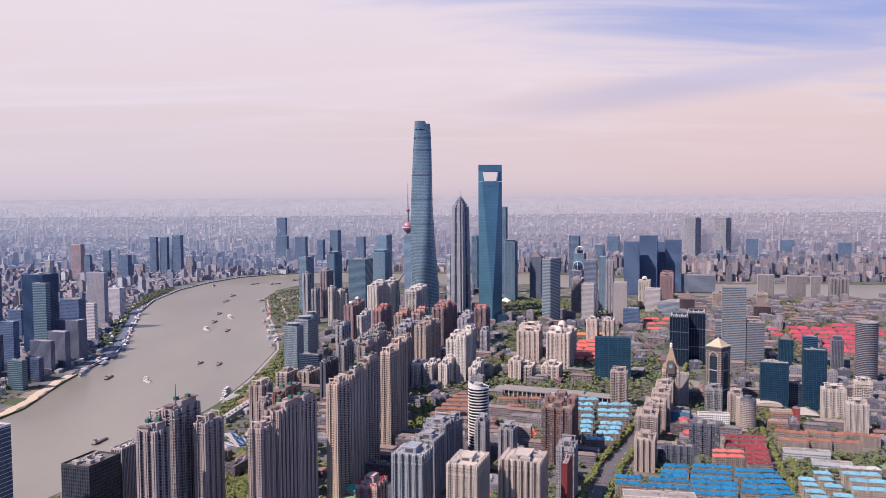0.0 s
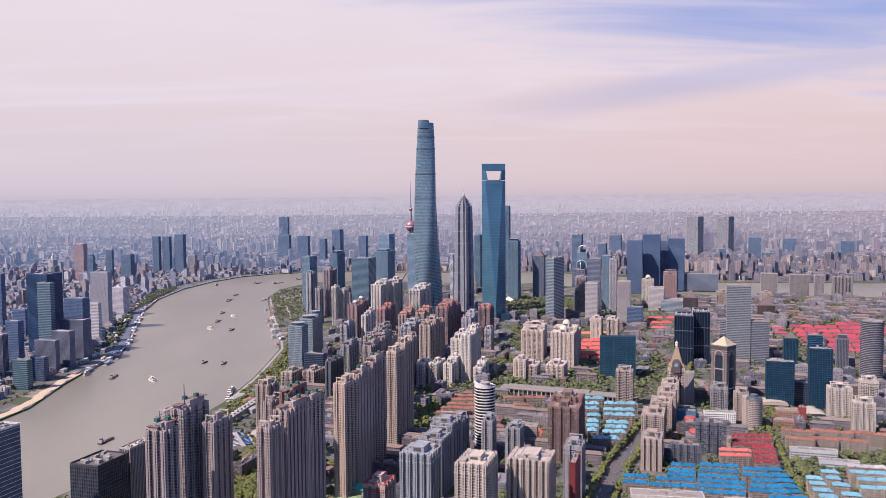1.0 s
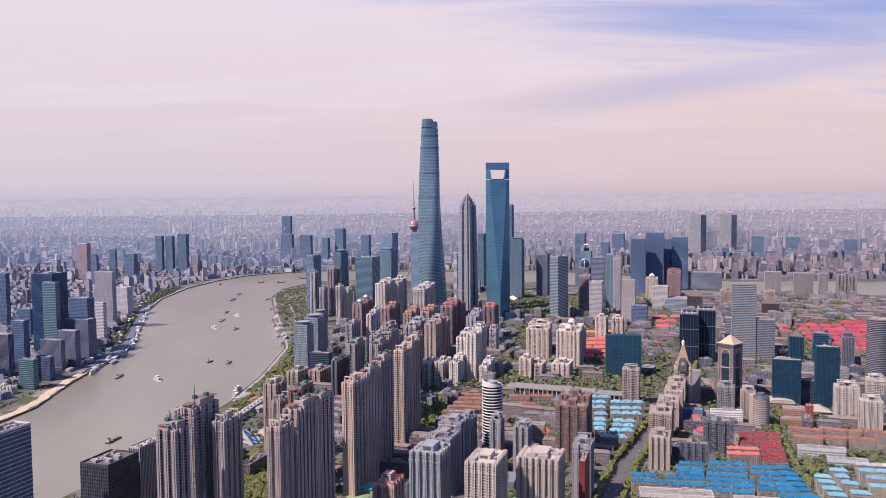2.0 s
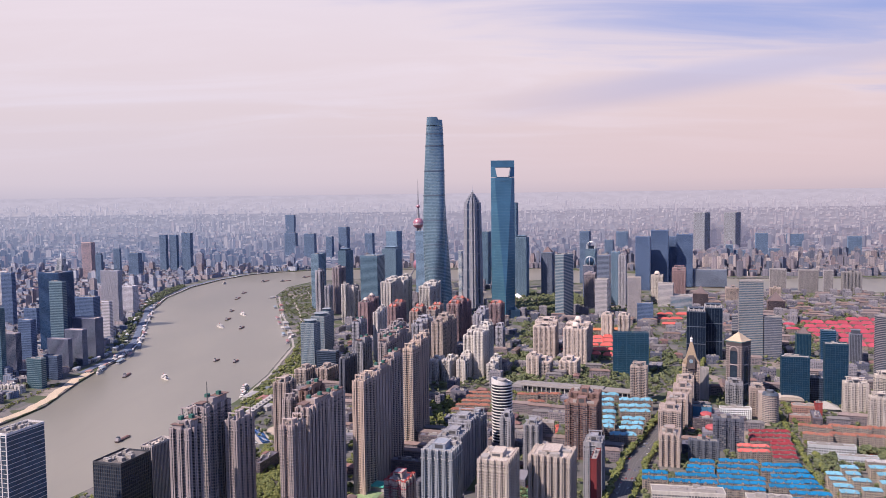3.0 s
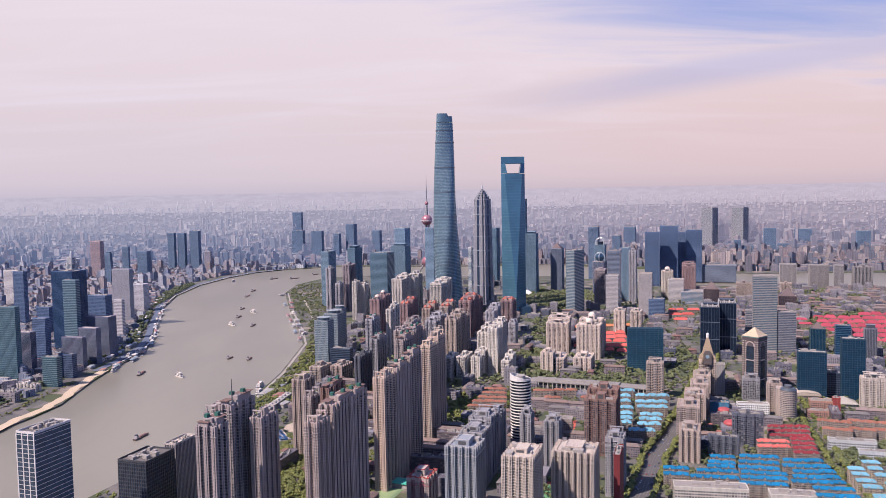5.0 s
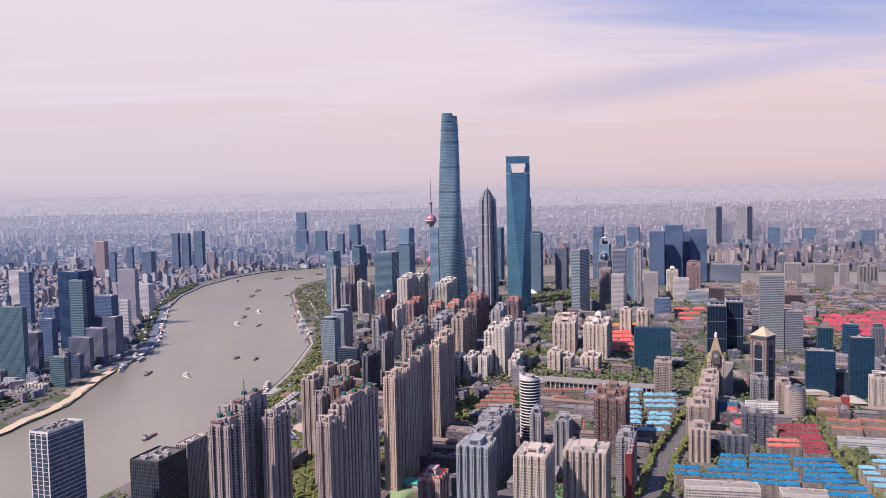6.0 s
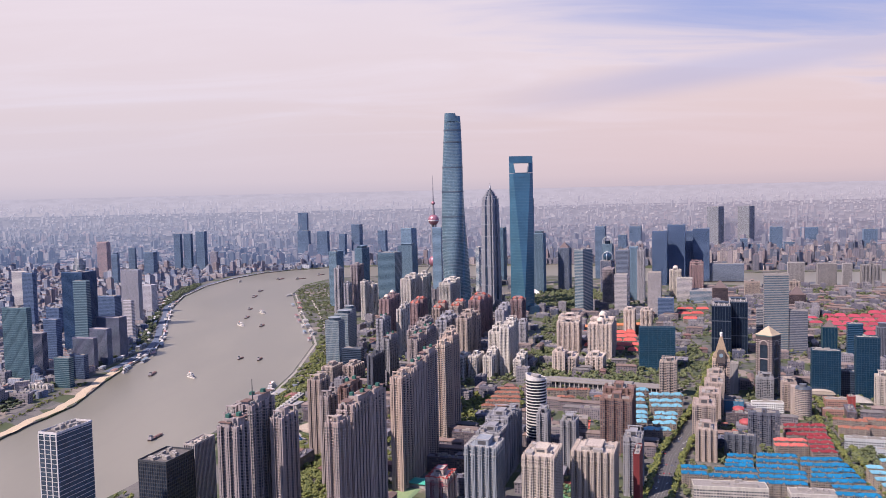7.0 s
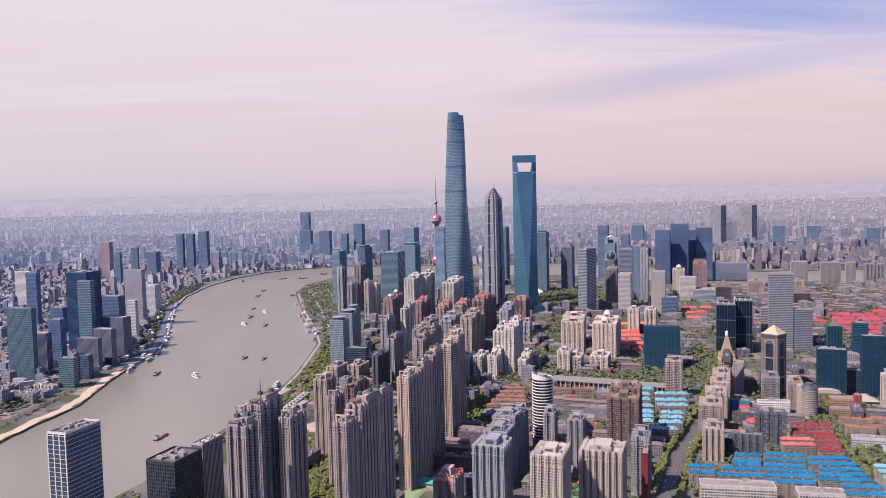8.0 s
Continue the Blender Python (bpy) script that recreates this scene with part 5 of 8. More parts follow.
# ---- rows of flats ----
BLUE_ROOF = (0.003, 0.15, 0.32)
RED_ROOF = (0.235, 0.03, 0.04)
PINK_ROOF = (0.62, 0.14, 0.12)
ORANGE_ROOF = (0.28, 0.115, 0.08)
SKY_ROOF = (0.15, 0.36, 0.47)
CORAL_ROOF = (0.52, 0.105, 0.09)
AMBER_ROOF = (0.55, 0.21, 0.10)
CRIMSON_ROOF = (0.37, 0.06, 0.09)
row_house(314, 1056, -12, 32, 10.5, 6, BLUE_ROOF, "walk-up block of flats under a bright blue roof", "blue-roofed blocks")
row_house(305, 1033, -12, 34, 10.5, 6, BLUE_ROOF, "walk-up block of flats under a bright blue roof", "blue-roofed blocks")
row_house(299, 1018, -12, 34, 10.5, 6, BLUE_ROOF, "walk-up block of flats under a bright blue roof", "blue-roofed blocks")
row_house(289, 1001, -12, 51, 10.5, 6, BLUE_ROOF, "walk-up block of flats under a bright blue roof", "blue-roofed blocks")
row_house(278, 979, -12, 58, 10.5, 6, BLUE_ROOF, "walk-up block of flats under a bright blue roof", "blue-roofed blocks")
row_house(362, 1054, -12, 50, 10.5, 6, BLUE_ROOF, "walk-up block of flats under a bright blue roof", "blue-roofed blocks")
row_house(353, 1031, -12, 50, 10.5, 6, BLUE_ROOF, "walk-up block of flats under a bright blue roof", "blue-roofed blocks")
row_house(345, 1010, -12, 50, 10.5, 6, BLUE_ROOF, "walk-up block of flats under a bright blue roof", "blue-roofed blocks")
row_house(344, 991, -12, 55, 10.5, 6, BLUE_ROOF, "walk-up block of flats under a bright blue roof", "blue-roofed blocks")
row_house(337, 973, -12, 55, 10.5, 6, BLUE_ROOF, "walk-up block of flats under a bright blue roof", "blue-roofed blocks")
row_house(329, 953, -12, 55, 10.5, 6, BLUE_ROOF, "walk-up block of flats under a bright blue roof", "blue-roofed blocks")
row_house(403, 1036, -12, 31, 10.5, 6, BLUE_ROOF, "walk-up block of flats under a bright blue roof", "blue-roofed blocks")
row_house(428, 1035, -12, 19, 10.5, 6, BLUE_ROOF, "walk-up block of flats under a bright blue roof", "blue-roofed blocks")
row_house(397, 1014, -12, 38, 10.5, 6, BLUE_ROOF, "walk-up block of flats under a bright blue roof", "blue-roofed blocks")
row_house(426, 1012, -12, 19, 10.5, 6, BLUE_ROOF, "walk-up block of flats under a bright blue roof", "blue-roofed blocks")
row_house(398, 994, -12, 31, 10.5, 6, BLUE_ROOF, "walk-up block of flats under a bright blue roof", "blue-roofed blocks")
row_house(424, 993, -12, 19, 10.5, 6, BLUE_ROOF, "walk-up block of flats under a bright blue roof", "blue-roofed blocks")
row_house(393, 974, -12, 38, 10.5, 6, BLUE_ROOF, "walk-up block of flats under a bright blue roof", "blue-roofed blocks")
row_house(421, 973, -12, 17, 10.5, 6, BLUE_ROOF, "walk-up block of flats under a bright blue roof", "blue-roofed blocks")
row_house(389, 957, -12, 47, 10.5, 6, BLUE_ROOF, "walk-up block of flats under a bright blue roof", "blue-roofed blocks")
row_house(420, 955, -12, 15, 10.5, 6, BLUE_ROOF, "walk-up block of flats under a bright blue roof", "blue-roofed blocks")
row_house(404, 933, -12, 46, 10.5, 6, BLUE_ROOF, "walk-up block of flats under a bright blue roof", "blue-roofed blocks")
row_house(398, 910, -12, 47, 10.5, 6, BLUE_ROOF, "walk-up block of flats under a bright blue roof", "blue-roofed blocks")
row_house(240, 1014, -12, 32, 10.5, 6, BLUE_ROOF, "walk-up block of flats under a bright blue roof", "blue-roofed blocks")
row_house(234, 993, -12, 31, 10.5, 6, BLUE_ROOF, "walk-up block of flats under a bright blue roof", "blue-roofed blocks")
row_house(458, 1189, -8, 59, 10.5, 6, RED_ROOF, "walk-up block of flats under a dark red roof", "red-roofed blocks")
row_house(449, 1166, -8, 58, 10.5, 6, RED_ROOF, "walk-up block of flats under a dark red roof", "red-roofed blocks")
row_house(441, 1144, -8, 56, 10.5, 6, RED_ROOF, "walk-up block of flats under a dark red roof", "red-roofed blocks")
row_house(451, 1127, -8, 31, 10.5, 6, RED_ROOF, "walk-up block of flats under a dark red roof", "red-roofed blocks")
row_house(444, 1106, -8, 31, 10.5, 6, RED_ROOF, "walk-up block of flats under a dark red roof", "red-roofed blocks")
row_house(437, 1086, -8, 31, 10.5, 6, RED_ROOF, "walk-up block of flats under a dark red roof", "red-roofed blocks")
row_house(431, 1067, -8, 32, 10.5, 6, RED_ROOF, "walk-up block of flats under a dark red roof", "red-roofed blocks")
row_house(407, 1119, -8, 43, 10.5, 6, PINK_ROOF, "block of flats under a faded coral red roof", "coral-roofed blocks")
row_house(399, 1096, -8, 43, 10.5, 6, PINK_ROOF, "block of flats under a faded coral red roof", "coral-roofed blocks")
row_house(538, 1212, -25, 48, 10.5, 6, ORANGE_ROOF, "walk-up block of flats under an orange tile roof", "orange-roofed blocks")
row_house(588, 1206, -25, 59, 10.5, 6, ORANGE_ROOF, "walk-up block of flats under an orange tile roof", "orange-roofed blocks")
row_house(523, 1171, -25, 41, 10.5, 6, ORANGE_ROOF, "walk-up block of flats under an orange tile roof", "orange-roofed blocks")
row_house(559, 1169, -25, 36, 10.5, 6, ORANGE_ROOF, "walk-up block of flats under an orange tile roof", "orange-roofed blocks")
row_house(594, 1159, -25, 45, 10.5, 6, ORANGE_ROOF, "walk-up block of flats under an orange tile roof", "orange-roofed blocks")
row_house(636, 1194, -25, 52, 10.5, 6, ORANGE_ROOF, "walk-up block of flats under an orange tile roof", "orange-roofed blocks")
row_house(33, 1467, -8, 41, 10.5, 5, ORANGE_ROOF, "walk-up block of flats under an orange tile roof", "orange-roofed blocks")
row_house(29, 1437, -8, 45, 10.5, 5, ORANGE_ROOF, "walk-up block of flats under an orange tile roof", "orange-roofed blocks")
row_house(24, 1405, -8, 52, 10.5, 5, ORANGE_ROOF, "walk-up block of flats under an orange tile roof", "orange-roofed blocks")
row_house(17, 1377, -8, 60, 10.5, 5, ORANGE_ROOF, "walk-up block of flats under an orange tile roof", "orange-roofed blocks")
row_house(10, 1347, -8, 63, 10.5, 5, ORANGE_ROOF, "walk-up block of flats under an orange tile roof", "orange-roofed blocks")
row_house(120, 1449, -8, 38, 10.5, 5, ORANGE_ROOF, "walk-up block of flats under an orange tile roof", "orange-roofed blocks")
row_house(160, 1450, -8, 43, 10.5, 5, ORANGE_ROOF, "walk-up block of flats under an orange tile roof", "orange-roofed blocks")
row_house(197, 1394, -8, 35, 10.5, 5, ORANGE_ROOF, "walk-up block of flats under an orange tile roof", "orange-roofed blocks")
row_house(130, 1398, -8, 30, 10.5, 5, ORANGE_ROOF, "walk-up block of flats under an orange tile roof", "orange-roofed blocks")
row_house(500, 1033, -14, 20, 10.5, 5, SKY_ROOF, "walk-up block of flats under a pale blue roof", "pale blue-roofed blocks", walls=(0.42, 0.355, 0.285))
row_house(469, 1010, -14, 18, 10.5, 5, SKY_ROOF, "walk-up block of flats under a pale blue roof", "pale blue-roofed blocks", walls=(0.42, 0.355, 0.285))
row_house(493, 1009, -14, 16, 10.5, 5, SKY_ROOF, "walk-up block of flats under a pale blue roof", "pale blue-roofed blocks", walls=(0.42, 0.355, 0.285))
row_house(464, 990, -14, 18, 10.5, 5, SKY_ROOF, "walk-up block of flats under a pale blue roof", "pale blue-roofed blocks", walls=(0.42, 0.355, 0.285))
row_house(491, 984, -14, 20, 10.5, 5, SKY_ROOF, "walk-up block of flats under a pale blue roof", "pale blue-roofed blocks", walls=(0.42, 0.355, 0.285))
row_house(459, 966, -14, 21, 10.5, 5, SKY_ROOF, "walk-up block of flats under a pale blue roof", "pale blue-roofed blocks", walls=(0.42, 0.355, 0.285))
row_house(456, 945, -14, 20, 10.5, 5, SKY_ROOF, "walk-up block of flats under a pale blue roof", "pale blue-roofed blocks", walls=(0.42, 0.355, 0.285))
row_house(452, 914, -14, 20, 10.5, 5, SKY_ROOF, "walk-up block of flats under a pale blue roof", "pale blue-roofed blocks", walls=(0.42, 0.355, 0.285))
row_house(560, 1052, -14, 50, 12, 5, (0.42, 0.41, 0.41), "walk-up block of flats under a faded white roof", "pale blue-roofed blocks")
row_house(549, 1028, -14, 46, 12, 5, SKY_ROOF, "walk-up block of flats under a pale blue roof", "pale blue-roofed blocks", walls=(0.42, 0.355, 0.285))
row_house(545, 1000, -14, 46, 12, 5, SKY_ROOF, "walk-up block of flats under a pale blue roof", "pale blue-roofed blocks", walls=(0.42, 0.355, 0.285))
row_house(530, 972, -14, 40, 12, 5, SKY_ROOF, "walk-up block of flats under a pale blue roof", "pale blue-roofed blocks", walls=(0.42, 0.355, 0.285))
row_house(487, 951, -14, 21, 10.5, 5, SKY_ROOF, "walk-up block of flats under a pale blue roof", "pale blue-roofed blocks", walls=(0.42, 0.355, 0.285))
row_house(261, 1428, -8, 42, 14, 6, SKY_ROOF, "walk-up block of flats under a pale blue roof", "pale blue-roofed blocks", rise=3.6)
row_house(249, 1391, -8, 34, 14, 6, SKY_ROOF, "walk-up block of flats under a pale blue roof", "pale blue-roofed blocks", rise=3.6)
row_house(243, 1356, -8, 31, 14, 6, SKY_ROOF, "walk-up block of flats under a pale blue roof", "pale blue-roofed blocks", rise=3.6)
row_house(242, 1312, -8, 21, 14, 6, SKY_ROOF, "walk-up block of flats under a pale blue roof", "pale blue-roofed blocks", rise=3.6)
row_house(234, 1277, -8, 18, 14, 6, SKY_ROOF, "walk-up block of flats under a pale blue roof", "pale blue-roofed blocks", rise=3.6)
row_house(228, 1251, -8, 18, 14, 6, SKY_ROOF, "walk-up block of flats under a pale blue roof", "pale blue-roofed blocks", rise=3.6)
row_house(223, 1226, -8, 14, 14, 6, SKY_ROOF, "walk-up block of flats under a pale blue roof", "pale blue-roofed blocks", rise=3.6)
row_house(304, 1388, -8, 57, 14, 6, SKY_ROOF, "walk-up block of flats under a pale blue roof", "pale blue-roofed blocks", rise=3.6)
row_house(292, 1346, -8, 53, 14, 6, SKY_ROOF, "walk-up block of flats under a pale blue roof", "pale blue-roofed blocks", rise=3.6)
row_house(285, 1313, -8, 49, 14, 6, SKY_ROOF, "walk-up block of flats under a pale blue roof", "pale blue-roofed blocks", rise=3.6)
row_house(272, 1268, -8, 35, 14, 6, SKY_ROOF, "walk-up block of flats under a pale blue roof", "pale blue-roofed blocks", rise=3.6)
row_house(264, 1243, -8, 34, 14, 6, SKY_ROOF, "walk-up block of flats under a pale blue roof", "pale blue-roofed blocks", rise=3.6)
row_house(255, 1215, -8, 35, 14, 6, SKY_ROOF, "walk-up block of flats under a pale blue roof", "pale blue-roofed blocks", rise=3.6)
row_house(236, 1183, -8, 39, 14, 6, SKY_ROOF, "walk-up block of flats under a pale blue roof", "pale blue-roofed blocks", rise=3.6)
row_house(382, 2077, -12, 51, 22, 3, CORAL_ROOF, "old brick house under a red tile roof", "red-roofed houses", rise=6.0)
row_house(372, 2018, -12, 53, 22, 3, CORAL_ROOF, "old brick house under a red tile roof", "red-roofed houses", rise=6.0)
row_house(369, 1962, -12, 31, 22, 3, CORAL_ROOF, "old brick house under a red tile roof", "red-roofed houses", rise=6.0)
row_house(341, 1904, -12, 36, 22, 3, CORAL_ROOF, "old brick house under a red tile roof", "red-roofed houses", rise=6.0)
row_house(323, 1855, -12, 19, 22, 3, CORAL_ROOF, "old brick house under a red tile roof", "red-roofed houses", rise=6.0)
row_house(348, 1839, -12, 23, 22, 3, CORAL_ROOF, "old brick house under a red tile roof", "red-roofed houses", rise=6.0)
row_house(280, 2086, -12, 14, 22, 3, CORAL_ROOF, "old brick house under a red tile roof", "red-roofed houses", rise=6.0)
row_house(254, 1911, -12, 11, 22, 3, CORAL_ROOF, "old brick house under a red tile roof", "red-roofed houses", rise=6.0)
for i in range(9):
    row_house(300 + 34 * (i % 3) + 4 * (i // 3), 1905 + 62 * (i // 3), -12, 24, 18, 3, CORAL_ROOF, "old brick house under a red tile roof", "red-roofed houses", rise=5.0)
row_house(358, 2272, -12, 55, 20, 4, AMBER_ROOF, "low hall under an orange roof", "orange-roofed halls", rise=5.0)
row_house(386, 2178, -12, 33, 20, 4, AMBER_ROOF, "low hall under an orange roof", "orange-roofed halls", rise=5.0)
row_house(343, 2202, -12, 45, 20, 4, AMBER_ROOF, "low hall under an orange roof", "orange-roofed halls", rise=5.0)
row_house(440, 2183, -12, 16, 20, 4, AMBER_ROOF, "low hall under an orange roof", "orange-roofed halls", rise=5.0)
row_house(292, 2159, -12, 19, 20, 4, AMBER_ROOF, "low hall under an orange roof", "orange-roofed halls", rise=5.0)
row_house(649, 2458, -12, 48, 20, 4, CORAL_ROOF, "low hall under a coral red roof", "coral-roofed halls", rise=5.0)
row_house(638, 2363, -12, 72, 20, 4, CORAL_ROOF, "low hall under a coral red roof", "coral-roofed halls", rise=5.0)
row_house(609, 2267, -12, 40, 20, 4, CORAL_ROOF, "low hall under a coral red roof", "coral-roofed halls", rise=5.0)
row_house(700, 2452, -12, 36, 20, 4, CORAL_ROOF, "low hall under a coral red roof", "coral-roofed halls", rise=5.0)
row_house(1174, 2321, -20, 63, 30, 3, CRIMSON_ROOF, "low block of flats under a crimson roof", "crimson-roofed blocks", rise=7.0)
row_house(1237, 2304, -20, 62, 30, 3, CRIMSON_ROOF, "low block of flats under a crimson roof", "crimson-roofed blocks", rise=7.0)
row_house(1021, 2278, -20, 62, 30, 3, CRIMSON_ROOF, "low block of flats under a crimson roof", "crimson-roofed blocks", rise=7.0)
row_house(1084, 2261, -20, 61, 30, 3, CRIMSON_ROOF, "low block of flats under a crimson roof", "crimson-roofed blocks", rise=7.0)
row_house(1145, 2245, -20, 61, 30, 3, CRIMSON_ROOF, "low block of flats under a crimson roof", "crimson-roofed blocks", rise=7.0)
row_house(1206, 2229, -20, 60, 30, 3, CRIMSON_ROOF, "low block of flats under a crimson roof", "crimson-roofed blocks", rise=7.0)
row_house(998, 2205, -20, 60, 30, 3, CRIMSON_ROOF, "low block of flats under a crimson roof", "crimson-roofed blocks", rise=7.0)
row_house(1059, 2189, -20, 59, 30, 3, CRIMSON_ROOF, "low block of flats under a crimson roof", "crimson-roofed blocks", rise=7.0)
row_house(1119, 2174, -20, 59, 30, 3, CRIMSON_ROOF, "low block of flats under a crimson roof", "crimson-roofed blocks", rise=7.0)
row_house(1178, 2159, -20, 59, 30, 3, CRIMSON_ROOF, "low block of flats under a crimson roof", "crimson-roofed blocks", rise=7.0)
row_house(976, 2136, -20, 58, 30, 3, CRIMSON_ROOF, "low block of flats under a crimson roof", "crimson-roofed blocks", rise=7.0)
row_house(1035, 2121, -20, 58, 30, 3, CRIMSON_ROOF, "low block of flats under a crimson roof", "crimson-roofed blocks", rise=7.0)
row_house(1094, 2107, -20, 57, 30, 3, CRIMSON_ROOF, "low block of flats under a crimson roof", "crimson-roofed blocks", rise=7.0)
row_house(951, 2062, -20, 56, 30, 3, CRIMSON_ROOF, "low block of flats under a crimson roof", "crimson-roofed blocks", rise=7.0)
row_house(1009, 2049, -20, 56, 30, 3, CRIMSON_ROOF, "low block of flats under a crimson roof", "crimson-roofed blocks", rise=7.0)
row_house(1065, 2036, -20, 55, 30, 3, CRIMSON_ROOF, "low block of flats under a crimson roof", "crimson-roofed blocks", rise=7.0)
row_house(984, 1982, -20, 54, 30, 3, CRIMSON_ROOF, "low block of flats under a crimson roof", "crimson-roofed blocks", rise=7.0)
row_house(1039, 1969, -20, 53, 30, 3, CRIMSON_ROOF, "low block of flats under a crimson roof", "crimson-roofed blocks", rise=7.0)
row_house(961, 1918, -20, 52, 30, 3, CRIMSON_ROOF, "low block of flats under a crimson roof", "crimson-roofed blocks", rise=7.0)
row_house(1014, 1907, -20, 52, 30, 3, CRIMSON_ROOF, "low block of flats under a crimson roof", "crimson-roofed blocks", rise=7.0)
row_house(936, 2233, -20, 30, 15, 4, CRIMSON_ROOF, "walk-up block of flats under a crimson roof", "crimson-roofed blocks", rise=4.5)
row_house(913, 2155, -20, 33, 15, 4, CRIMSON_ROOF, "walk-up block of flats under a crimson roof", "crimson-roofed blocks", rise=4.5)

# ---- the rest of the city ----


def inside(p, poly):
    x, y = p
    hit = False
    for (ax, ay), (bx, by) in zip(poly, poly[1:] + poly[:1]):
        if (ay > y) != (by > y) and x < (bx - ax) * (y - ay) / (by - ay) + ax:
            hit = not hit
    return hit


RIVER = WEST_BANK + NORTH_BANK + EAST_BANK
ROAD = [(40, 640), (191, 984), (237, 1108), (360, 1355), (500, 1699), (640, 2050), (760, 2400)]


def on_road(x, y, half):
    for (ax, ay), (bx, by) in zip(ROAD, ROAD[1:]):
        k = max(0.0, min(1.0, ((x - ax) * (bx - ax) + (y - ay) * (by - ay)) / ((bx - ax) ** 2 + (by - ay) ** 2)))
        if math.hypot(x - ax - k * (bx - ax), y - ay - k * (by - ay)) < half:
            return True
    return False


TAKEN = [(o.location.x, o.location.y) for o in scene.objects if o.parent is None and o.type == "EMPTY"]
GRID = {}
for tx, ty in TAKEN:
    GRID.setdefault((int(tx // 60), int(ty // 60)), []).append((tx, ty))


def free(x, y, r):
    i, j = int(x // 60), int(y // 60)
    for a in (-1, 0, 1):
        for b in (-1, 0, 1):
            for tx, ty in GRID.get((i + a, j + b), ()):
                if abs(tx - x) < r + 15 and abs(ty - y) < r + 15:
                    return False
    return True


def river_near(x, y, m):
    return any(inside(q, RIVER) for q in ((x, y), (x + m, y), (x - m, y), (x, y + m), (x, y - m)))


def small_building(s, x, y, turn, w, d, h, tier=False, place=lambda x, y, z: (x, y, z)):
    c, e = math.cos(turn), math.sin(turn)

    def put(pw, pd, z0, z1):
        k = len(s.v)
        pts = [(x + px * c - py * e, y + px * e + py * c) for px, py in rect(pw, pd)]
        s.v += [place(px, py, z0) for px, py in pts] + [place(px, py, z1) for px, py in pts]
        s.f.extend([(k, k + 1, k + 5, k + 4), (k + 1, k + 2, k + 6, k + 5), (k + 2, k + 3, k + 7, k + 6), (k + 3, k, k + 4, k + 7), (k + 4, k + 5, k + 6, k + 7)])
    put(w, d, 0, h)
    if tier:
        put(w * 0.55, d * 0.55, h, h + 3 + h * 0.04)


def district(label, seed, area, count, low, high, wide, paint, avoid=True, tall=0.0, tall_to=100):
    """Lesser buildings of one quarter, too many and too small to tell apart."""
    rng = random.Random(seed)
    s = Shape()
    xs, ys = [p[0] for p in area], [p[1] for p in area]
    made = tries = 0
    cells = {}
    while made < count and tries < count * 12:
        tries += 1
        x, y = rng.uniform(min(xs), max(xs)), rng.uniform(min(ys), max(ys))
        if not inside((x, y), area) or river_near(x, y, 30) or (avoid and (not free(x, y, 14) or on_road(x, y, 30))):
            continue
        w, d = rng.uniform(*wide), rng.uniform(wide[0] * 0.6, wide[1] * 0.5)
        key = (int(x // 26), int(y // 26))
        if key in cells:
            continue
        cells[key] = 1
        up = rng.random() < tall
        h = rng.uniform(high, tall_to) if up else rng.uniform(low, high)
        if up:
            w, d = rng.uniform(16, 28), rng.uniform(14, 24)
        small_building(s, x, y, radians(rng.choice((-18, -18, -10, -25, 72, 30))), w, d, h, up or rng.random() < 0.4)
        made += 1
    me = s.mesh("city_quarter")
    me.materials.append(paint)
    return tagged(new("city_quarter", me), label, "city quarter", kind="stuff")


# haze painted in: low-contrast mauve for the far bank, blue-mauve for the west
FAR_BANK = city_paint("far_bank_haze_paint", [(0.0, (0.20, 0.19, 0.235)), (0.2, (0.27, 0.235, 0.265)), (0.38, (0.14, 0.155, 0.215)), (0.55, (0.33, 0.29, 0.30)), (0.68, (0.11, 0.13, 0.19)), (0.82, (0.25, 0.20, 0.215)), (0.93, (0.44, 0.38, 0.37))])
LOW = city_paint("low_quarter_haze_paint", [(0.0, (0.24, 0.27, 0.36)), (0.18, (0.27, 0.25, 0.30)), (0.32, (0.36, 0.38, 0.46)), (0.46, (0.17, 0.205, 0.30)), (0.58, (0.45, 0.47, 0.54)), (0.72, (0.14, 0.18, 0.28)), (0.82, (0.36, 0.31, 0.33)), (0.93, (0.27, 0.22, 0.24))])
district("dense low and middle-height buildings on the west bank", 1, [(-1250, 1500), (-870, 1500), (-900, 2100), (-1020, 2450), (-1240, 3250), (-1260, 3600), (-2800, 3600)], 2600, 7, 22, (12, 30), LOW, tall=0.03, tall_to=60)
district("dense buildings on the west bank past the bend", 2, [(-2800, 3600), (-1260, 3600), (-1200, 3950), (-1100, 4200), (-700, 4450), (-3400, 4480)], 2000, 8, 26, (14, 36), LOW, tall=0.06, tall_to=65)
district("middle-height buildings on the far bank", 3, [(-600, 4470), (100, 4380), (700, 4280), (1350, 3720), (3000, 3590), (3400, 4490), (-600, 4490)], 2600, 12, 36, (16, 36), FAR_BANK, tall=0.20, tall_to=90)


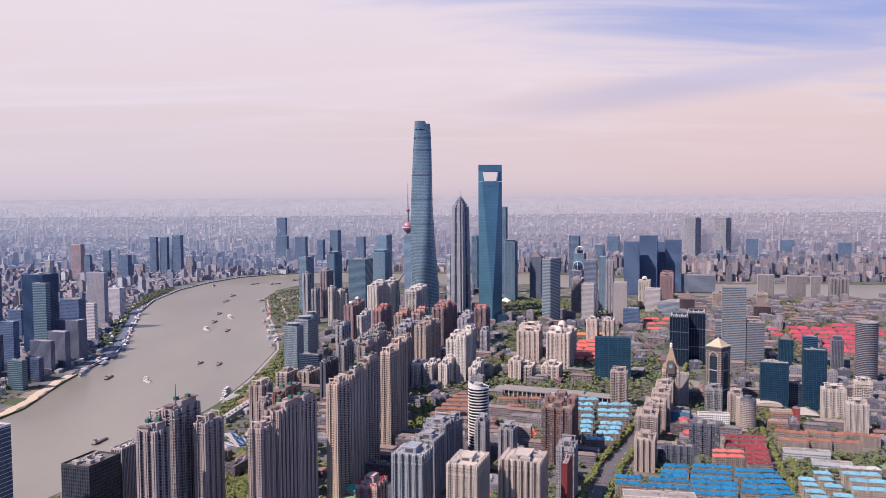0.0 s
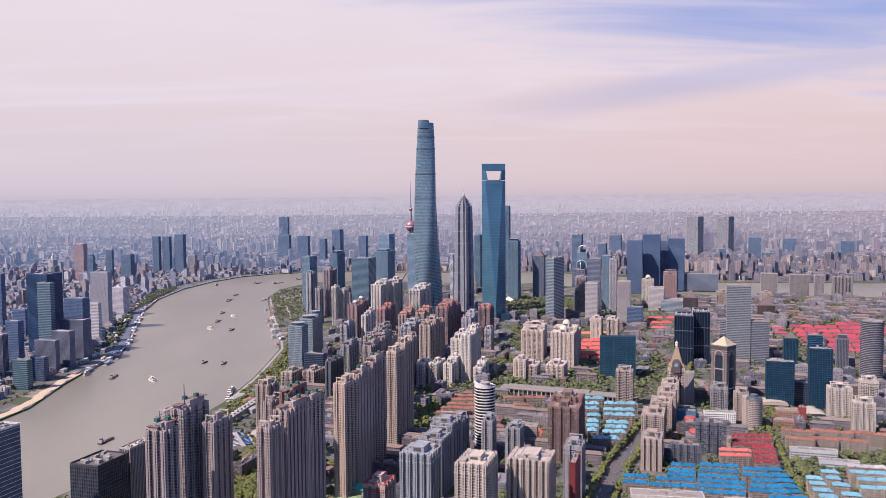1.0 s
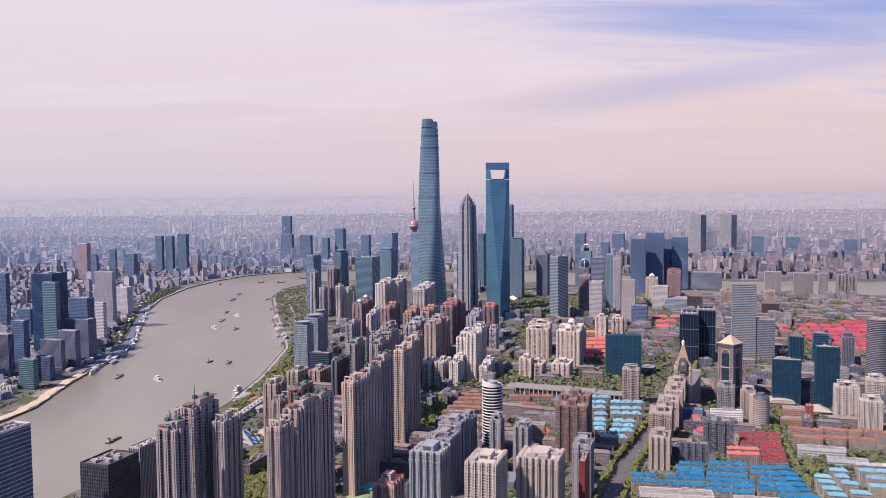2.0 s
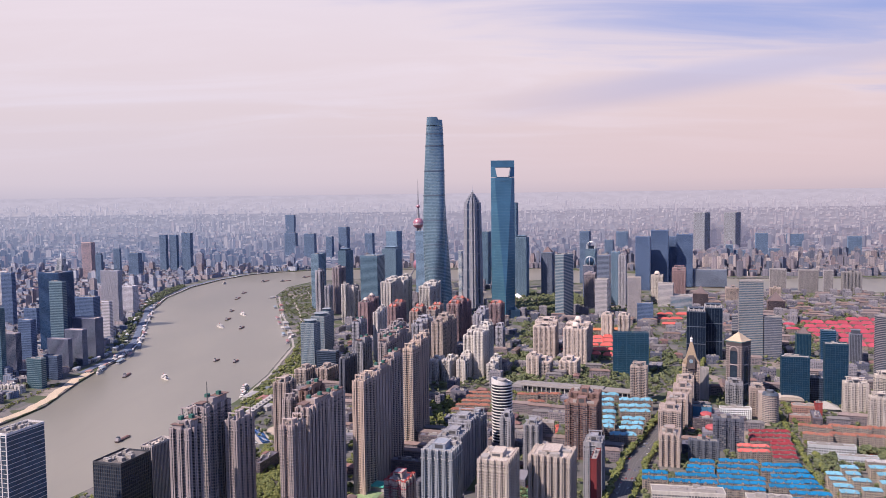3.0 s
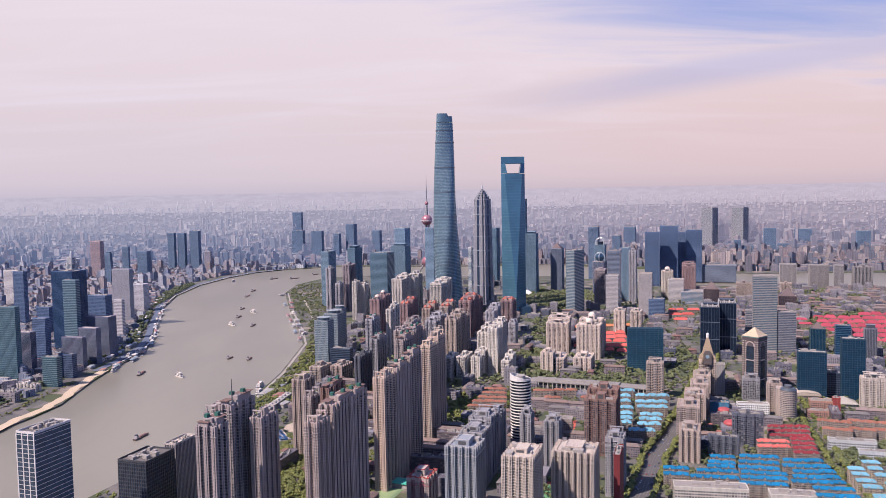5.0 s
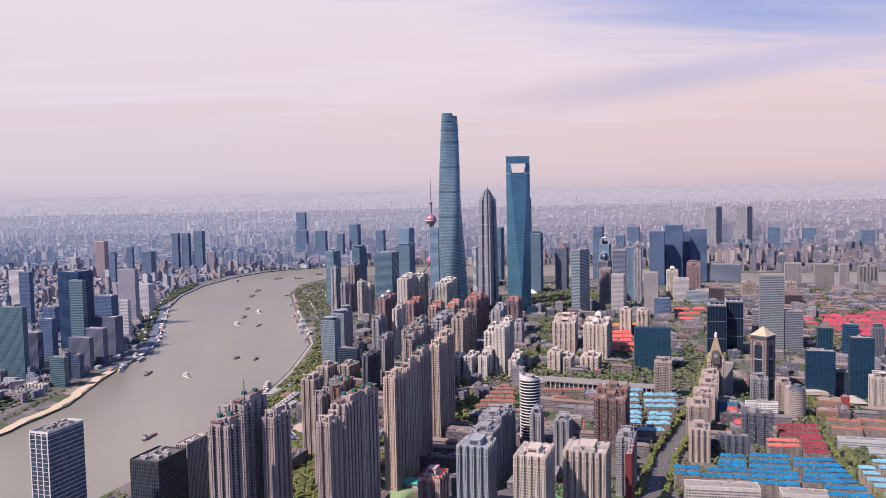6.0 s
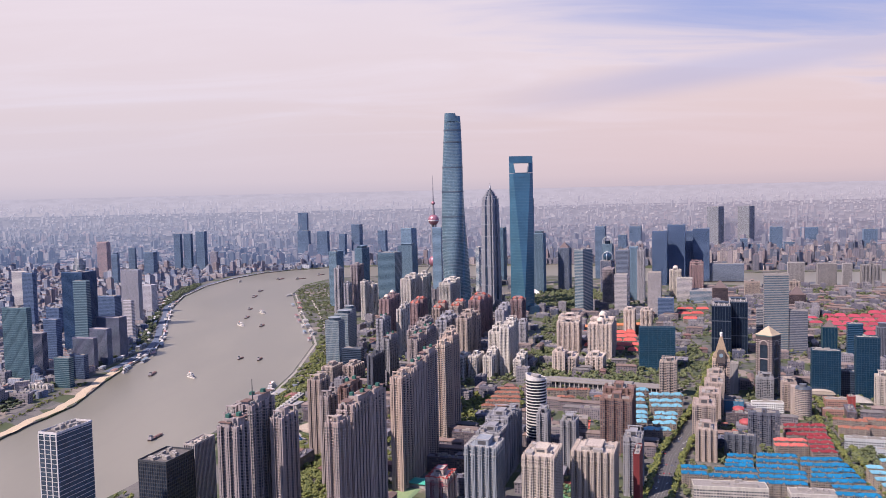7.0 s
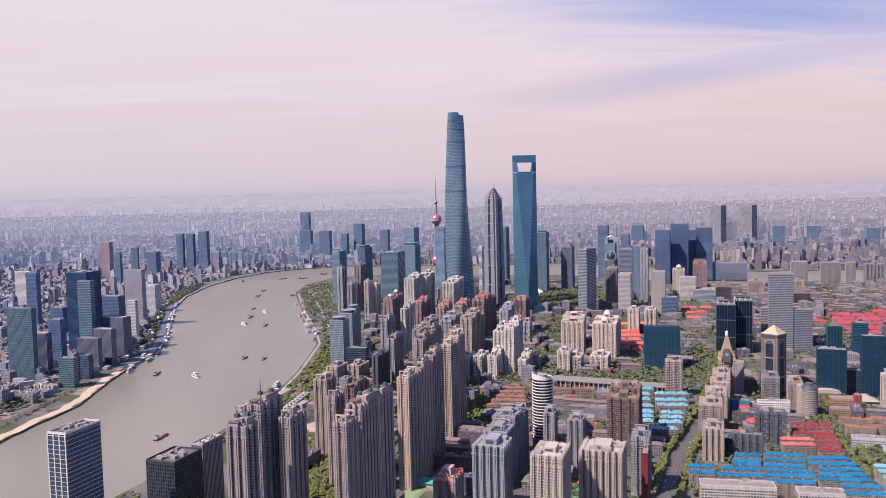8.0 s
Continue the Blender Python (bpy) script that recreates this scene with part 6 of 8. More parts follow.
def far_city(label, seed, y0, y1, count, low, high, glow, power, tall, contrast):
    """The city towards the horizon, drawn in with the far country."""
    rng = random.Random(seed)
    s = Shape()
    for _ in range(count):
        y = y0 + (y1 - y0) * rng.random() ** 1.3
        x = rng.uniform(-0.66, 0.66) * y
        cluster = math.sin(x / 310 + y / 900) + math.sin(y / 270 + x / 530)
        up = rng.random() < (tall * 2.4 if cluster > 0.75 else tall * 0.35)
        h = rng.uniform(high * 0.7, high * 1.5) if up else rng.uniform(low, high * 0.38)
        w, d = (rng.uniform(20, 36), rng.uniform(16, 30)) if up else (rng.uniform(20, 60), rng.uniform(14, 34))
        k, up_by = drawn_in(y), Vector((0, 0, lift(y)))
        small_building(s, x, y, radians(rng.choice((-18, -10, 20, 40, 0))), w, d, h, up, lambda px, py, pz: tuple(EYE + (Vector((px, py, pz)) - EYE) * k + up_by))
    me = s.mesh("backdrop")
    # haze painted in: wall tones flatten to one grey with distance
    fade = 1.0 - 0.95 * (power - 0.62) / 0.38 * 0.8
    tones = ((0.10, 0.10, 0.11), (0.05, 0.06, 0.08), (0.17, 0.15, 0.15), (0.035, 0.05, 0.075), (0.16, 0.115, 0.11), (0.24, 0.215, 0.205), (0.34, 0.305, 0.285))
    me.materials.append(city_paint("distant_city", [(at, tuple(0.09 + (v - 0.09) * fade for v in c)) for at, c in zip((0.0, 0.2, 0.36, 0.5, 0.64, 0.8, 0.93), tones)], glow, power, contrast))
    return tagged(new("backdrop", me), label, "distant city", kind="structure")


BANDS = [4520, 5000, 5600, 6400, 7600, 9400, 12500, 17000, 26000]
# each farther band glows paler and stronger, haze painted as emission
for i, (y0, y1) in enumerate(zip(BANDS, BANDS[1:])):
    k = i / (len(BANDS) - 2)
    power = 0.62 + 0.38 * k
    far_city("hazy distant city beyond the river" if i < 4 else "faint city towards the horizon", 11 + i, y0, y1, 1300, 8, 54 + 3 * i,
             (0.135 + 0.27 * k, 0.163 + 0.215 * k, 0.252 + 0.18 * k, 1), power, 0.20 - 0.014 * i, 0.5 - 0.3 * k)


def far_tower(x, y, turn, w, d, h, glass, label):
    """A tower past the far bend, drawn in with the country that it stands on."""
    t = office(0, 0, 0, w, d, h, glass, label, group="distant towers")
    k = drawn_in(y)
    t.matrix_basis = Matrix.Translation(far_point(x, y, 0)) @ pose(0, 0, 0, 0, 0, turn) @ Matrix.Scale(k, 4)
    return t

far_tower(-1274, 6425, -18, 77, 28, 236, HAZE, "blue glass office tower with a window grid")
far_tower(-1042, 5227, -18, 79, 31, 158, HAZE, "blue glass office tower with a window grid")
far_tower(-883, 5026, -18, 71, 31, 164, HAZE, "blue glass office tower with a window grid")
far_tower(1690, 5350, -45, 78, 78, 254, (0.19, 0.20, 0.225), "grey twin office tower with a window grid")
far_tower(1937, 5471, -45, 80, 80, 248, (0.19, 0.20, 0.225), "grey twin office tower with a window grid")
far_tower(1824, 4680, -18, 67, 42, 154, HAZE, "blue glass office tower with a window grid")
far_tower(1816, 4476, -18, 58, 36, 80, HAZE, "slate grey glass office tower with a window grid")
far_tower(1640, 4527, -18, 60, 37, 68, HAZE, "blue glass office tower with a window grid")
far_tower(1578, 4518, -18, 39, 24, 101, HAZE, "blue glass office tower with a window grid")
far_tower(2292, 4531, -18, 69, 43, 139, HAZE, "blue glass office tower with a window grid")
far_tower(2437, 5636, -18, 113, 40, 85, HAZE, "slate grey glass office tower with a window grid")
far_tower(-694, 5234, -18, 57, 53, 193, HAZE, "blue glass office tower with a window grid")
far_tower(-507, 5025, -18, 50, 36, 162, HAZE, "blue glass office tower with a window grid")
far_tower(1159, 5357, -18, 74, 70, 135, HAZE, "blue glass office tower with a window grid")
far_tower(922, 4636, -18, 46, 60, 129, HAZE, "teal glass office tower with a window grid")
far_tower(-758, 5021, -18, 39, 32, 145, HAZE, "slate grey glass office tower with a window grid")

# ---- lesser buildings that can be told apart ----


def low_block(kind, w, d, h, paint, roof, label):
    """A lesser building: flat or pitched roof, panes on every side, clutter on top."""
    rng = random.Random(int(w * 31 + d * 17 + h * 7))
    t = thing("low_building", 0, -900, 0, label, "building", "low buildings")
    part("wall", Shape().prism(rect(w, d), 0, h), wall_paint(paint), t)
    part("glazing", windows_on(rect(w, d), 0.8, h, 3.1, 3.2, 2.1, 1.7), PANES, t, "rows of dark window glass", "stuff")
    if kind == "pitched":
        part("roof", hip_roof(w, d, h + 0.5, min(4.0, d * 0.28)), roof_paint(roof), t)
    else:
        part("parapet", rim(rect(w + 0.3, d + 0.3), h, 0.9, 0.4), wall_paint(tuple(min(0.8, c * 1.1) for c in paint)), t)
        part("roof_deck", Shape().prism(rect(w - 0.6, d - 0.6), h, h + 0.15), plain(roof, 0.9), t)
        part("stair_house", Shape().box(-w * 0.32, -w * 0.32 + 4, -2, 2.5, h, h + 3), wall_paint(paint), t)
        part("roof_equipment", roof_plant(Shape(), w * 0.8, d * 0.7, h, rng, 6), ROOF_GREY, t, "tanks and vents on the roof", "stuff")
    return t


BLOCKS = []
for i, (kind, w, d, h, paint, roof) in enumerate([
        ("pitched", 42, 11, 17, (0.201, 0.165, 0.185), (0.194, 0.138, 0.124)), ("pitched", 34, 11, 14, (0.178, 0.158, 0.185), (0.165, 0.154, 0.158)), ("flat", 46, 12, 18, (0.212, 0.194, 0.221), (0.121, 0.117, 0.140)),
        ("flat", 30, 16, 22, (0.133, 0.129, 0.171), (0.094, 0.094, 0.119)), ("flat", 24, 18, 30, (0.234, 0.224, 0.259), (0.145, 0.141, 0.171)), ("pitched", 20, 12, 9, (0.167, 0.111, 0.119), (0.194, 0.110, 0.102)),
        ("flat", 38, 26, 12, (0.167, 0.165, 0.208), (0.189, 0.182, 0.215)), ("flat", 18, 15, 40, (0.201, 0.182, 0.215), (0.112, 0.111, 0.140)), ("flat", 52, 14, 20, (0.112, 0.088, 0.103), (0.112, 0.107, 0.133)),
        ("flat", 26, 22, 16, (0.072, 0.083, 0.125), (0.106, 0.111, 0.148)), ("pitched", 48, 12, 16, (0.189, 0.158, 0.177), (0.209, 0.165, 0.158)), ("flat", 20, 20, 52, (0.156, 0.141, 0.177), (0.112, 0.111, 0.140))]):
    names = {"pitched": "low block of flats with a brown-red pitched roof", "flat": "plain low block with a cluttered flat roof"}
    BLOCKS.append(low_block(kind, w, d, h, paint, roof, names[kind]))
BLOCK_SIZE = [42, 34, 46, 30, 24, 20, 38, 18, 52, 26, 48, 20]
# nothing is built on these plots: planting, squares, courts
OPEN_PLOTS = [(-352, 1262, 50), (-370, 1420, 40), (500, 1070, 38), (468, 1088, 28), (545, 1050, 38), (603, 1108, 40), (370, 2010, 95), (330, 2280, 70), (460, 2300, 60), (1080, 2180, 150), (1320, 2230, 170), (560, 1960, 60), (260, 985, 55), (320, 985, 55), (380, 975, 60), (430, 935, 50), (445, 1165, 50), (465, 1200, 45), (395, 1130, 38), (555, 1205, 55), (610, 1190, 60), (490, 1000, 50), (550, 1010, 60), (530, 920, 50), (478, 1150, 30), (250, 1330, 55), (290, 1400, 50), (20, 1400, 50), (-314, 1264, 45), (640, 1440, 55), (720, 1440, 50), (570, 1440, 40), (440, 1420, 40), (370, 1690, 50), (420, 1640, 40), (210, 1500, 45), (270, 1470, 45), (340, 1440, 45), (150, 1530, 45), (460, 1325, 30), (255, 920, 70), (350, 925, 50), (-265, 960, 75), (-300, 1240, 60), (-190, 1150, 70), (300, 2800, 190), (360, 3050, 150), (-20, 1390, 55), (120, 1640, 40), (190, 2050, 45), (230, 2350, 60), (90, 985, 45), (128, 1275, 38),
              (-120, 1010, 60), (424, 1100, 26), (480, 1097, 26), (608, 1360, 26), (407, 1077, 26), (437, 1076, 26), (621, 1389, 40), (578, 1351, 40), (648, 1358, 40), (629, 1718, 40), (553, 1695, 40), (464, 1761, 40), (335, 1850, 60), (353, 2170, 45), (612, 2240, 60), (875, 1900, 60), (974, 1900, 60), (900, 2070, 50), (640, 1350, 60), (545, 1600, 50), (570, 1360, 80), (536, 1150, 60), (255, 900, 80), (600, 1000, 60)]
SPOTS = list(TAKEN)


def clear_spot(x, y, r):
    return all((x - ax) ** 2 + (y - ay) ** 2 > (r + 13) ** 2 for ax, ay in SPOTS) and all((x - ax) ** 2 + (y - ay) ** 2 > (r * 0.4 + ar) ** 2 for ax, ay, ar in OPEN_PLOTS)


def fill(area, seed, count, picks, turn=-18, joined=""):
    """Scatter the lesser buildings over a quarter, in line with its streets."""
    rng = random.Random(seed)
    xs, ys = [p[0] for p in area], [p[1] for p in area]
    made = tries = 0
    pile = {}
    while made < count and tries < count * 40:
        tries += 1
        x, y = rng.uniform(min(xs), max(xs)), rng.uniform(min(ys), max(ys))
        i = rng.choice(picks)
        r = BLOCK_SIZE[i] * 0.36
        if not inside((x, y), area) or river_near(x, y, 75) or on_road(x, y, r + 24) or not clear_spot(x, y, r):
            continue
        SPOTS.append((x, y))
        m = pose(x, y, 0, 0, 0, turn + rng.uniform(-2, 2) + rng.choice((0, 0, 0, 90)))
        made += 1
        if not joined:
            copy_thing(BLOCKS[i], m)
            continue
        for o in BLOCKS[i].children:
            s = pile.setdefault(o.data.materials[0], Shape())
            k = len(s.v)
            s.v += [tuple(m @ v.co) for v in o.data.vertices]
            s.f += [tuple(k + j for j in p.vertices) for p in o.data.polygons]
    if joined:
        s = Shape()
        slots = list(pile)
        kinds = []
        for j, mat in enumerate(slots):
            k = len(s.v)
            s.v += pile[mat].v
            s.f += [tuple(k + q for q in f) for f in pile[mat].f]
            kinds += [j] * len(pile[mat].f)
        me = s.mesh("city_quarter")
        for mat in slots:
            me.materials.append(mat)
        me.polygons.foreach_set("material_index", kinds)
        tagged(new("city_quarter", me), joined, "city quarter", kind="stuff")


fill([(-330, 900), (150, 850), (210, 1130), (330, 1400), (120, 1560), (-60, 1500), (-330, 1480)], 31, 110, (0, 1, 2, 3, 5, 6, 8, 10))
fill([(290, 1060), (480, 900), (900, 850), (1300, 1400), (1200, 1560), (450, 1560)], 32, 170, (0, 1, 2, 3, 5, 6, 8, 9, 10))
fill([(-330, 2350), (-330, 1500), (120, 1560), (480, 1700), (700, 2300), (330, 2700), (-250, 2700)], 33, 220, (0, 1, 2, 3, 4, 5, 6, 6, 9, 10), joined="low blocks between the residential towers")
fill([(480, 1560), (1300, 1560), (1800, 2300), (1700, 2950), (900, 3050), (700, 2300)], 34, 430, (0, 0, 1, 2, 3, 5, 6, 6, 9, 10, 10, 4), joined="low and middle-height blocks east of the avenue")
fill([(-450, 2700), (300, 2700), (200, 3600), (-500, 3600)], 35, 90, (3, 4, 6, 7, 9, 11), joined="low blocks round the skyscrapers")
fill([(-1500, 1350), (-880, 1300), (-900, 2100), (-1020, 2450), (-1600, 2450)], 36, 230, (2, 3, 4, 6, 6, 9), joined="blocks along the west bank")
for b in BLOCKS:
    for o in (*b.children_recursive, b):
        bpy.data.objects.remove(o)

# ---- trees ----
ICO = [(0, 0, -1), (0.72, -0.53, -0.45), (-0.28, -0.85, -0.45), (-0.89, 0, -0.45), (-0.28, 0.85, -0.45), (0.72, 0.53, -0.45),
       (0.28, -0.85, 0.45), (-0.72, -0.53, 0.45), (-0.72, 0.53, 0.45), (0.28, 0.85, 0.45), (0.89, 0, 0.45), (0, 0, 1)]
ICO_FACES = [(0, 1, 2), (1, 0, 5), (0, 2, 3), (0, 3, 4), (0, 4, 5), (1, 5, 10), (2, 1, 6), (3, 2, 7), (4, 3, 8), (5, 4, 9), (1, 10, 6), (2, 6, 7), (3, 7, 8), (4, 8, 9), (5, 9, 10), (6, 10, 11), (7, 6, 11), (8, 7, 11), (9, 8, 11), (10, 9, 11)]


def crown_clumps(s, x, y, z, r, tall, n, rng):
    """A loose crown of small leafy clumps."""
    for _ in range(n):
        a, b, q = rng.uniform(0, math.tau), rng.uniform(-0.4, 1.0), rng.uniform(0.25, 1.0) ** 0.6
        q *= 0.78
        cx, cy, cz = x + r * q * math.cos(a) * math.sqrt(1 - b * b * 0.8), y + r * q * math.sin(a) * math.sqrt(1 - b * b * 0.8), z + tall * 0.62 + r * 0.75 * b * q
        e = r * rng.uniform(0.42, 0.66) * min(1.0, (6.5 / n) ** 0.45)
        k = len(s.v)
        s.v += [(cx + vx * e * rng.uniform(0.65, 1.3), cy + vy * e * rng.uniform(0.65, 1.3), cz + vz * e * rng.uniform(0.55, 1.0)) for vx, vy, vz in ICO]
        s.f += [tuple(k + i for i in f) for f in ICO_FACES]


def grove(label, seed, area, count, size=(3.2, 5.5), clumps=7, keep=7.0, leaves=None):
    """Trees that grow into one another."""
    rng = random.Random(seed)
    s, trunks = Shape(), Shape()
    xs, ys = [p[0] for p in area], [p[1] for p in area]
    made = tries = 0
    while made < count and tries < count * 15:
        tries += 1
        x, y = rng.uniform(min(xs), max(xs)), rng.uniform(min(ys), max(ys))
        if not inside((x, y), area) or river_near(x, y, 6) or on_road(x, y, 13.5) or not free(x, y, keep - 9):
            continue
        r = rng.uniform(*size)
        crown_clumps(s, x, y, 0, r, r * 2.0, clumps, rng)
        trunks.tube((x, y, 0), (x, y, r * 1.3), 0.35, 0.2, 3)
        made += 1
    me = s.mesh("grove")
    me.materials.append(leaves or LEAVES)
    g = tagged(new("grove", me), label, "trees", kind="stuff")
    part("trunks", trunks, plain((0.10, 0.075, 0.055), 0.9), g, kind="stuff")


def along(line, off, step, seed, size, label):
    """Street trees along a line."""
    rng = random.Random(seed)
    s, trunks = Shape(), Shape()
    for (ax, ay), (bx, by) in zip(line, line[1:]):
        L = math.hypot(bx - ax, by - ay)
        for c in steps(0, L, step):
            x, y = ax + (bx - ax) * c / L - (by - ay) / L * off + rng.uniform(-1.5, 1.5), ay + (by - ay) * c / L + (bx - ax) / L * off + rng.uniform(-1.5, 1.5)
            r = rng.uniform(*size)
            crown_clumps(s, x, y, 0, r, r * 2.0, 8, rng)
            trunks.tube((x, y, 0), (x, y, r * 1.3), 0.35, 0.2, 3)
    me = s.mesh("street_trees")
    me.materials.append(LEAVES)
    g = tagged(new("street_trees", me), label, "trees", kind="stuff")
    part("trunks", trunks, plain((0.10, 0.075, 0.055), 0.9), g, kind="stuff")


grove("dense green trees of the riverside park", 41, [(-490, 1000), (-408, 1490), (-402, 1708), (-415, 2043), (-465, 2268), (-556, 2614), (-692, 3177), (-702, 3480), (-540, 3500), (-420, 2700), (-330, 2100), (-320, 1600), (-320, 1250), (-420, 1000)], 950, (2.6, 6.0), clumps=6, leaves=MID_LEAVES)
grove("bright green trees between the riverside towers", 42, [(-300, 850), (-205, 850), (-210, 1000), (-250, 1200), (-300, 1200)], 330, (3.5, 6.0), 22)
grove("green trees behind the riverside towers", 43, [(-215, 950), (-150, 950), (-165, 1300), (-200, 1600), (-260, 1600)], 260, (3.5, 6.0), 22)
grove("park trees at the foot of the skyscrapers", 44, [(190, 2580), (340, 2520), (500, 2900), (460, 3150), (230, 3120)], 700, (4, 7), 6, leaves=MID_LEAVES)
grove("dark trees in a shaded garden", 45, [(-80, 1230), (40, 1230), (60, 1480), (-60, 1500)], 260, (4, 6), 16)
grove("trees along a side street", 46, [(90, 1600), (150, 1600), (280, 2400), (210, 2400)], 330, (3.5, 6), 7, leaves=MID_LEAVES)
grove("trees among the low blocks by the avenue", 47, [(40, 850), (230, 850), (480, 1560), (100, 1560)], 650, (3, 5), 12, leaves=MID_LEAVES)
grove("trees among the blocks of flats", 48, [(270, 850), (900, 800), (1300, 1500), (450, 1560)], 2000, (3, 5), 5, leaves=MID_LEAVES)
grove("scattered trees among the towers", 49, [(-330, 1500), (480, 1560), (1600, 1560), (2000, 2900), (600, 3100), (-300, 2700)], 3000, (3.5, 6.5), 4, leaves=MID_LEAVES)
grove("trees along the west bank", 50, [(-930, 1250), (-905, 1900), (-1020, 2420), (-1225, 3250), (-1235, 3600), (-1195, 3560), (-1095, 2800), (-970, 2400), (-890, 2110), (-882, 1900), (-872, 1250)], 800, (3.5, 6), 5, leaves=DARK_LEAVES)
grove("trees in the west bank streets", 51, [(-2600, 1350), (-880, 1350), (-1020, 2450), (-1240, 3250), (-2600, 3250)], 1100, (4, 7), 4, leaves=DARK_LEAVES)
along(ROAD, 16, 8.0, 52, (4.0, 6.0), "row of green street trees along the avenue")
along(ROAD, -16, 8.0, 53, (4.0, 6.0), "row of green street trees along the avenue")
along([(445, 930), (452, 955), (526, 1237), (575, 1420)], 0, 6, 54, (3.6, 5.4), "green hedge-like tree row between blocks of flats")
along([(428, 930), (436, 955), (508, 1237), (560, 1420)], 0, 7, 55, (3.2, 5.0), "green hedge-like tree row between blocks of flats")
along([(60, 1520), (300, 1410)], 0, 7, 56, (3.4, 5.0), "trees in front of the long colonnade")
grove("trees round the cream towers", 57, [(90, 1540), (330, 1440), (470, 1640), (520, 1900), (300, 1950), (150, 1700)], 700, (3.5, 6), 6, leaves=MID_LEAVES)
grove("low shrubs along the riverside promenade", 58, [(-838, 1250), (-832, 1640), (-845, 1640), (-850, 1250)], 110, (1.5, 2.6), 5)
grove("trees along the riverside gardens", 59, [(-408, 1480), (-330, 1420), (-320, 1750), (-350, 2100), (-408, 2050), (-396, 1710)], 420, (2.6, 6.0), 6)
grove("trees between the pale flats", 60, [(-320, 1500), (120, 1560), (200, 1900), (150, 2100), (-330, 2100)], 500, (3.5, 6.0), 5, leaves=MID_LEAVES)

# ---- along the river ----
grove("green trees round the riverside plaza", 61, [(-415, 1290), (-384, 1290), (-374, 1470), (-398, 1480)], 130, (3.0, 5.5), 12)
grove("dense green trees at the foot of the towers", 62, [(-330, 860), (-290, 840), (-215, 860), (-230, 1080), (-300, 1230), (-330, 1150)], 260, (3.5, 6.0), 16)
grove("yellow-green trees round the school", 63, [(452, 1010), (475, 1060), (590, 1075), (640, 1130), (560, 1150), (480, 1110)], 150, (3.0, 5.5), 10, leaves=MID_LEAVES)
grove("trees between the low blocks east of the avenue", 65, [(700, 1950), (900, 1850), (1250, 2480), (1500, 2900), (1150, 2900), (850, 2450)], 650, (4.0, 7.0), 5, leaves=MID_LEAVES)
grove("green trees on the quay below the black office block", 64, [(-520, 900), (-455, 820), (-400, 890), (-430, 960), (-495, 1000)], 110, (2.6, 4.6), 12)
PROMENADE = [(-828, 1240), (-822, 1357), (-815, 1442), (-806, 1490), (-816, 1580), (-826, 1655), (-843, 1727), (-846, 1761)]


def bank_at(y):
    """Where the west bank's edge lies."""
    for (ax, ay), (bx, by) in zip(WEST_BANK, WEST_BANK[1:]):
        if ay <= y <= by:
            return ax + (bx - ax) * (y - ay) / (by - ay)


def winding(line, step, sway):
    """The line in short steps, swinging from side to side."""
    out = []
    for (ax, ay), (bx, by) in zip(line, line[1:]):
        n = max(1, round(math.hypot(bx - ax, by - ay) / step))
        for i in range(n):
            x, y = ax + (bx - ax) * i / n, ay + (by - ay) * i / n
            out.append((x + sway * math.sin(y / 17.0) + sway * 0.6 * math.sin(y / 7.3), y))
    return out + [line[-1]]


ribbon("promenade", winding([(bank_at(y) - 12, y) for x, y in PROMENADE], 9, 2.2), 9.5, 0.6, PAVING, "winding beige riverside promenade", "pavement")
QUAY = [(-838, 1749), (-838, 1850), (-848, 2015), (-880, 2160), (-955, 2390), (-1030, 2640), (-1096, 2830), (-1160, 3150), (-1186, 3540), (-1150, 3880), (-1075, 4130), (-950, 4280)]
ribbon("quay_road", QUAY, 9, 1.2, plain((0.10, 0.125, 0.18), 0.7), "blue-grey raised quay road along the west bank", "road")
ribbon("quay_wall", [(x + 16, y) for x, y in QUAY[1:]], 2.2, 1.6, plain((0.50, 0.48, 0.48), 0.8), "pale stone flood wall along the river", "wall")
ribbon("river_path", [(-418, 1490), (-411, 1708), (-424, 2043), (-474, 2268), (-566, 2610), (-700, 3177)], 2.8, 0.6, plain((0.31, 0.285, 0.26), 0.85), "narrow pale path along the park's edge", "pavement")
ribbon("park_path", [(-392, 1500), (-378, 1750), (-392, 2050), (-440, 2300), (-520, 2650), (-640, 3150)], 3.0, 0.5, plain((0.34, 0.31, 0.28), 0.9), "winding pale path through the riverside park", "pavement")
ribbon("park_lane", [(-350, 1540), (-345, 1900), (-370, 2150), (-460, 2650), (-600, 3300)], 4.0, 0.45, plain((0.28, 0.26, 0.25), 0.9), "pale service lane through the riverside park", "road")
ribbon("riverside_street", [(-860, 1240), (-850, 1442), (-850, 1600), (-868, 1740), (-872, 1950)], 9, 0.25, ASPHALT, "grey riverside street", "road")


